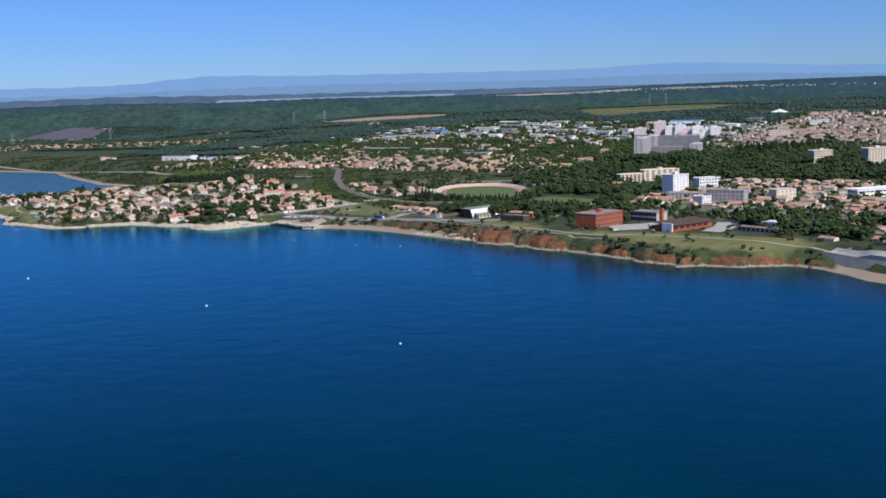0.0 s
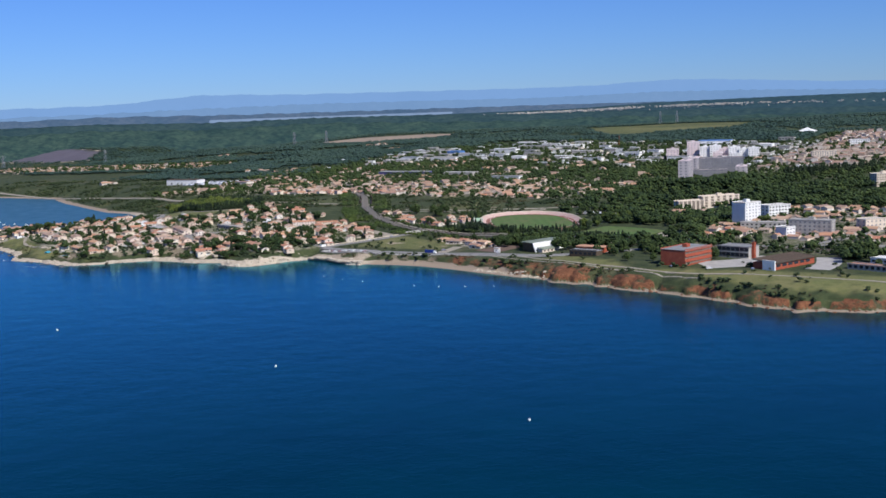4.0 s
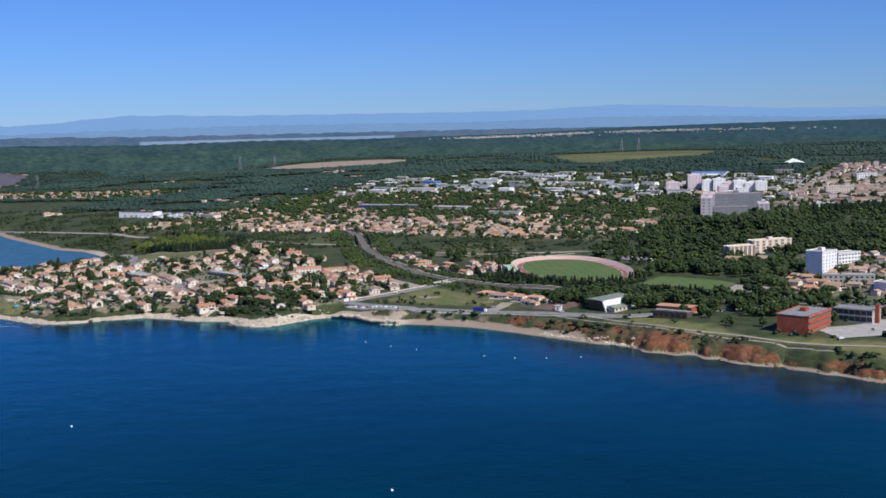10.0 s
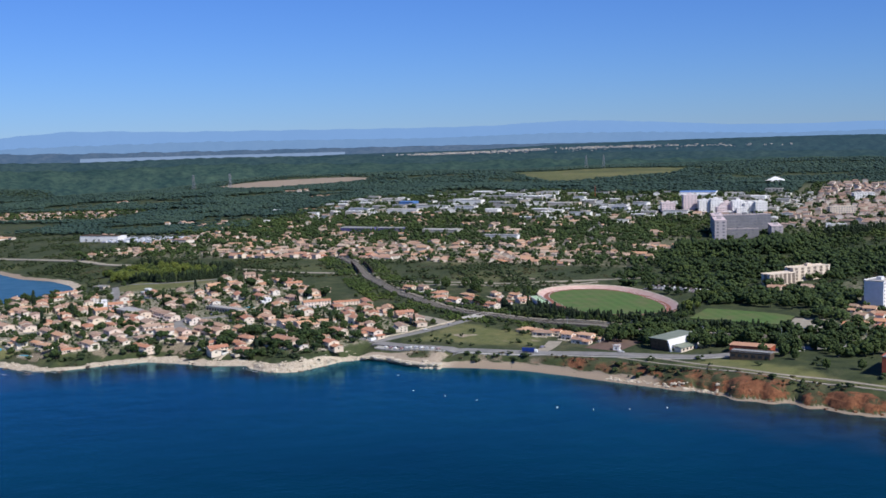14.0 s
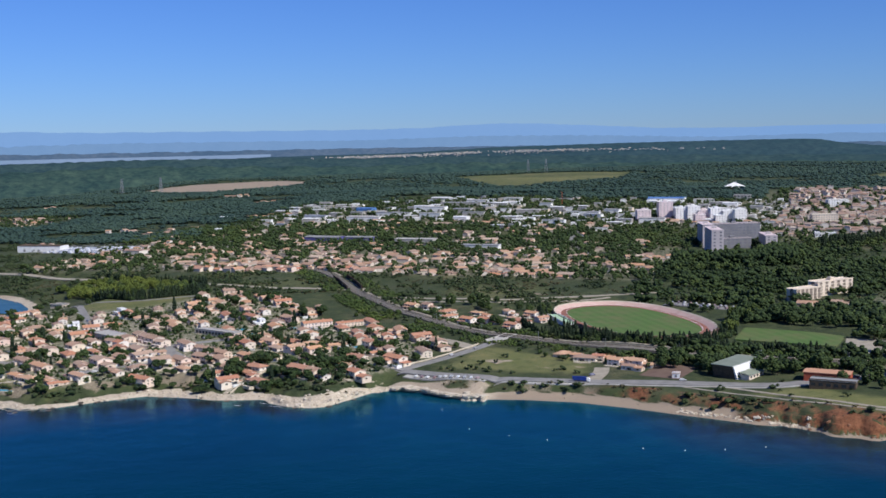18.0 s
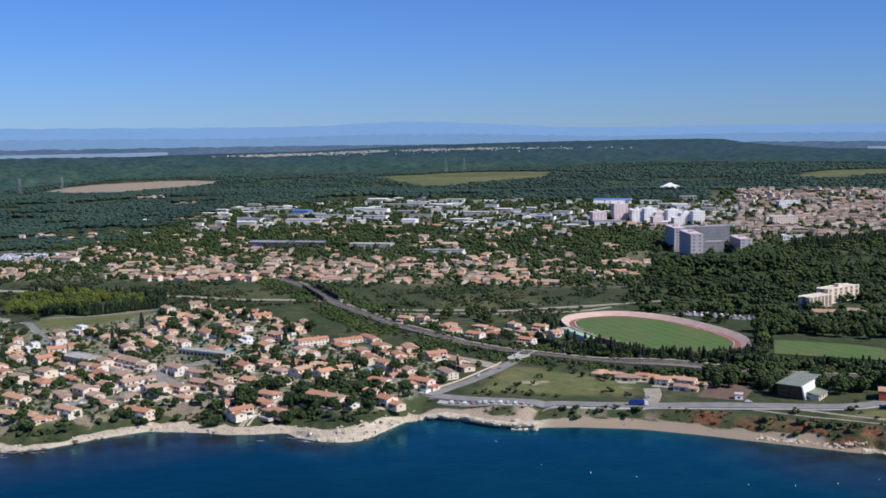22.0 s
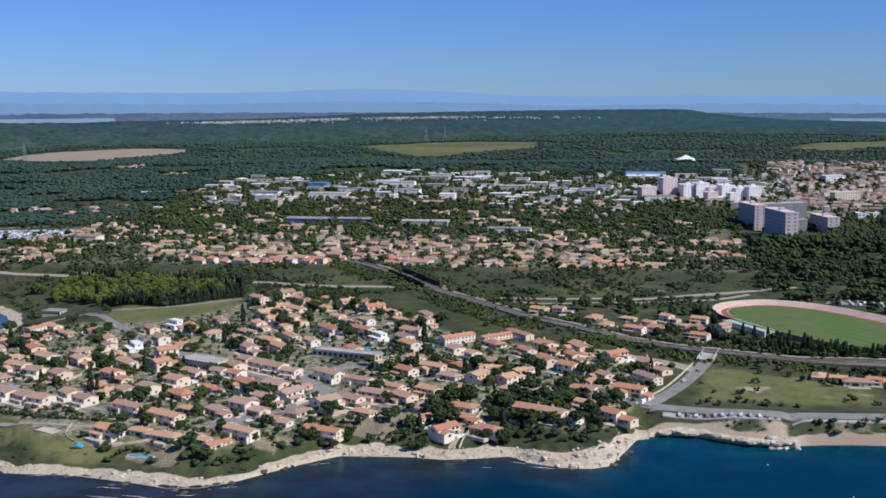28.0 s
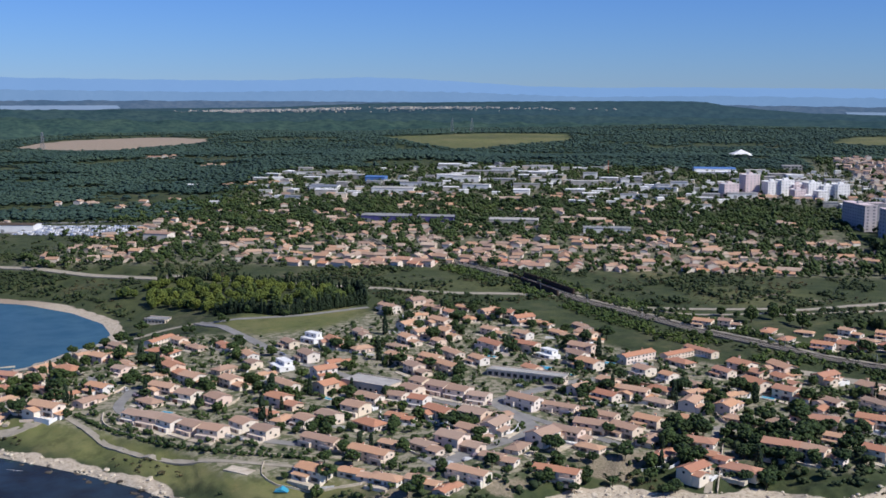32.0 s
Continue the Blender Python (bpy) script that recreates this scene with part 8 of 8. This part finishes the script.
for u, v, w, d, turn in ((303, -67, 12, 5, -32), (238, 134, 11, 6, -60), (222, 122, 7, 4, -60), (345, 60, 7, 4, -60), (420, 30, 6, 4, -50), (200, 150, 8, 4, -60), (268, 150, 8, 4, -60), (120, 90, 7, 4, -60)):
    pool = thing("swimming_pool", "small blue garden swimming pool with pale edge", "pool", "garden pools", at=stand(u, v, turn))
    part("rim", Geo().box(-w / 2 - 0.8, -d / 2 - 0.8, -1.5, w / 2 + 0.8, d / 2 + 0.8, 0.35), "stone", pool)
    part("water_surface", Geo().box(-w / 2, -d / 2, -1.0, w / 2, d / 2, 0.38), "pool", pool)
tarp = thing("tarpaulin", "bright blue tarpaulin spread in a garden", "tarpaulin", at=stand(338, -60, -30))
part("sheet", Geo().add([(-3, -2, 0.2), (0, -2.2, 1.5), (3, -2, 0.2), (-3, 2, 0.2), (0, 2.2, 1.6), (3, 2, 0.2)], [(0, 1, 4, 3), (1, 2, 5, 4), (0, 3, 5, 2), (0, 2, 1), (3, 4, 5)]), "pool", tarp)


# ---------------------------------------------------------------- shore rocks
def rock_mesh(seed, flat=0.6):
    r = np.random.default_rng(seed)
    n = int(r.integers(5, 8))
    a = np.sort(r.uniform(0, 6.28, n)) * 0.4 + np.arange(n) * 6.28 / n * 0.6
    g = Geo()
    rows = []
    for z, s in ((-0.9, 1.05), (0.35, 1.0), (0.8, 0.72)):
        k = s * r.uniform(0.72, 1.12, n)
        rows += [(math.cos(t) * q, math.sin(t) * q, (z + r.uniform(-0.16, 0.16)) * flat) for t, q in zip(a, k)]
    g.v = rows
    g.f = [tuple(range(2 * n, 3 * n))] + [(j * n + i, j * n + (i + 1) % n, (j + 1) * n + (i + 1) % n, (j + 1) * n + i) for j in range(2) for i in range(n)]
    return g.mesh("rock")


def rocks(material, label, group, spots, size, count_seed, flat=0.6):
    r = random.Random(count_seed)
    kinds = [rock_mesh(count_seed + i, flat) for i in range(5)]
    for m in kinds:
        m.materials.append(M[material])
    for u, v in spots:
        s = r.uniform(*size)
        x, y = to_xy(u, v)
        z = max(float(height(u, v)), -0.3)
        ob = tagged(new("rock", r.choice(kinds)), label, "rock", group)
        ob.matrix_basis = pose(x, y, z + s * 0.12, r.uniform(-12, 12), r.uniform(-12, 12), r.uniform(0, 360)) @ Matrix.Diagonal((s * r.uniform(0.8, 1.5), s, s * r.uniform(0.6, 1.0), 1))


rr = random.Random(77)


def shore_v(u):
    return float(np.interp(u, SHORE[:, 0], SHORE[:, 1]))


rocks("stone", "pale limestone boulder on the shore", "limestone boulders", [(u, shore_v(u) + rr.uniform(0, 9)) for u in (rr.uniform(74, 128) for _ in range(36))], (0.8, 2.2), 101, 0.5)
rocks("stone", "pale limestone slab at the waterline", "limestone slabs", [(u, shore_v(u) + rr.uniform(0, 8)) for u in (rr.uniform(128, 480) for _ in range(55))], (0.6, 1.8), 202, 0.4)
rocks("wetrock", "dark wet rock at the waterline", "wet rocks", [(u, shore_v(u) + rr.uniform(-7, 1.5)) for u in (rr.uniform(76, 490) for _ in range(55))], (0.7, 2.0), 505, 0.35)
rocks("stone", "pale limestone block at the end of the parking ledge", "limestone boulders", [(rr.uniform(-3, 12), shore_v(5) + rr.uniform(0, 7)) for _ in range(16)], (1.2, 2.8), 606, 0.9)
rocks("stone", "grey riprap block at the foot of the beach", "riprap blocks", [(u, shore_v(u) + rr.uniform(2.5, 6.5)) for u in (rr.uniform(-198, -122) for _ in range(120))], (0.5, 1.2), 303)
rocks("redrock", "fallen block of red clay rock", "fallen red blocks", [(u, shore_v(u) + rr.uniform(0.5, 4.5)) for u in (rr.uniform(-500, -190) for _ in range(55))], (0.5, 1.5), 404, 0.7)
# ledge of undercut limestone below the parking
for i in range(26):
    u = 60 - i * 2.4
    s = rr.uniform(3.0, 4.6)
    g = Geo().prism([(math.cos(a) * s * rr.uniform(0.8, 1.1), math.sin(a) * s * rr.uniform(0.7, 1.0)) for a in (k * 0.9 for k in range(7))], -0.7, rr.uniform(0.1, 0.4))
    x, y = to_xy(u, shore_v(u) + rr.uniform(1.5, 4.5))
    single("rock_ledge", g, "stone", "pale undercut limestone ledge above the water", "rock", "limestone ledges", at=pose(x, y, 3.0 + rr.uniform(-0.5, 0.4), rr.uniform(-6, 6), rr.uniform(-6, 6), 0))

# far hill village: small pale houses past counting
g = Geo()
vill = random.Random(9)
for _ in range(1700):
    az = vill.gauss(*vill.choice(((8.8, 0.9), (9.9, 0.6), (12.6, 1.2), (13.6, 0.7), (16.7, 0.4), (18.4, 1.0), (11.0, 2.0), (21.0, 2.5)))) if vill.random() < 0.86 else vill.uniform(18, 42)
    x, y, z = far_place(az, vill.uniform(3740, 3860), float(np.interp(az, (5.5, 11, 15, 21, 27, 35, 42), (-0.66, -0.6, -0.5, -0.46, -0.55, -1.0, -1.3))) - (vill.uniform(0.0, 0.09) if vill.random() < 0.7 else vill.uniform(0.05, 0.3)))
    w, h = vill.uniform(0.9, 3.0), vill.uniform(0.5, 1.7)
    g.box(x - w, y - 4, z - 1.2, x + w, y + 4, z + h)
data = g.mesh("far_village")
# haze over the houses is painted in as a faint blue emission
data.materials.append(haze_material("far_village_walls_in_haze", (0.32, 0.27, 0.23), (0.56, 0.50, 0.44), (0.2, 0.3, 0.45), 0.2, 0.02))
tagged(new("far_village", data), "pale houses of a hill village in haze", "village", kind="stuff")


# thin lines of foam where the swell meets the rocks
foam_rng = random.Random(55)
g = Geo()
for u, off, long in [(foam_rng.uniform(110, 480), foam_rng.uniform(1, 16), foam_rng.uniform(4, 12)) for _ in range(9)] + [(300, 20, 22), (288, 14, 16), (118, 4, 12), (306, 9, 12)]:
    n = 7
    for side in (0, 1):
        for i in range(n):
            a = u + (i / (n - 1) - 0.5) * long
            w = (0.05 + 0.22 * math.sin(math.pi * i / (n - 1))) * (1 if side else -1) * foam_rng.uniform(0.4, 1.1)
            x, y = to_xy(a, float(np.interp(a, SHORE[:, 0], SHORE[:, 1])) * 0.4 + shore_v(u) * 0.6 - off + w)
            g.v.append((x, y, 0.02))
    k = len(g.v) - 2 * n
    g.f += [(k + i, k + i + 1, k + n + i + 1, k + n + i) for i in range(n - 1)]
single("sea_foam", g, "white", "thin white lines of foam off the rocks", "foam", kind="stuff")


def boat(u, v, turn, size):
    b = thing("boat", "small white boat moored in the bay", "boat", "boats in the bay", at=pose(*to_xy(u, v), 0.0, 0, 0, turn))
    g = Geo()
    ribs = ((-2.6, 0.8), (-1.0, 1.0), (1.0, 0.9), (2.2, 0.45), (2.9, 0.05))
    g.v = [(x * size, s * w * size * f, z * size) for x, w in ribs for s, f, z in ((-1, 1.0, 0.7), (-1, 0.5, -0.3), (1, 0.5, -0.3), (1, 1.0, 0.7))]
    g.f = [(4 * i + j, 4 * i + j + 1, 4 * i + j + 5, 4 * i + j + 4) for i in range(4) for j in range(3)] + [(3, 2, 1, 0)]
    part("hull", g, "white", b)
    part("deck", Geo().box(-2.4 * size, -0.75 * size, 0.45 * size, 1.2 * size, 0.75 * size, 0.55 * size), "beige", b)
    part("cabin", Geo().box(-0.6 * size, -0.5 * size, 0.55 * size, 0.8 * size, 0.5 * size, 1.2 * size), "white", b)


for i in range(9):
    boat(612 + i * 17 + foam_rng.uniform(-5, 5), 168 + i * 2 + foam_rng.uniform(-12, 18), foam_rng.uniform(0, 180), foam_rng.uniform(0.8, 1.2))


# broken stone and shingle strewn over the rocky shore
us, vs = scatter(66, 560, -110, 60, 1.7, lambda u, v: 0.55 * smooth(-0.3, 0.6, waves(u, v, 9, 71) + 0.5 * waves(u, v, 3.5, 72)) * (v - np.interp(u, SHORE[:, 0], SHORE[:, 1]) > 0.5) * (v - np.interp(u, SHORE[:, 0], SHORE[:, 1]) < np.interp(u, (66, 80, 122, 280, 330), (14, 22, 11, 10, 7))))
x, y = to_xy(us, vs)
r = gen.uniform(0.25, 1.0, len(us)) ** 1.5
data = clumps("broken_stone", np.c_[x, y, height(us, vs) + r * 0.1], r * 1.1, 0.55, 0.4)
data.materials.append(M["stone"])
tagged(new("broken_stone", data), "broken pale stones strewn over the rocky shore", "stones", kind="stuff")
us, vs = scatter(-520, 20, -110, 40, 2.2, lambda u, v: 0.3 * smooth(0.1, 0.7, waves(u, v, 9, 73) + 0.5 * waves(u, v, 3.5, 74)) * (v - np.interp(u, SHORE[:, 0], SHORE[:, 1]) > 0.5) * (v - np.interp(u, SHORE[:, 0], SHORE[:, 1]) < np.interp(u, (-520, -190, -150, 20), (9, 9, 12, 12))))
x, y = to_xy(us, vs)
r = gen.uniform(0.25, 0.8, len(us)) ** 1.5
data = clumps("beach_stones", np.c_[x, y, height(us, vs) + r * 0.1], r, 0.6, 0.4)
data.materials.append(M["wetrock"])
tagged(new("beach_stones", data), "dark stones and dried weed on the beach", "stones", kind="stuff")
# cars along the village streets
for line, step, off in ((((452, 68), (449, 36), (420, 8), (385, -2), (340, -12)), 29, 3.6), (((422, 182), (380, 130), (349, 106), (313, 80)), 33, 4.0), (((258, 60), (252, 42), (234, 29), (239, 8)), 22, 4.2)):
    q = resample(line, step)
    for (u, v), (a, b) in zip(q[:-1], q[1:]):
        x0, y0 = to_xy(u, v)
        x1, y1 = to_xy(a, b)
        n_ = math.hypot(a - u, b - v)
        copy_thing(car, stand(u - (b - v) / n_ * off, v + (a - u) / n_ * off, math.degrees(math.atan2(y1 - y0, x1 - x0)), 0.15))
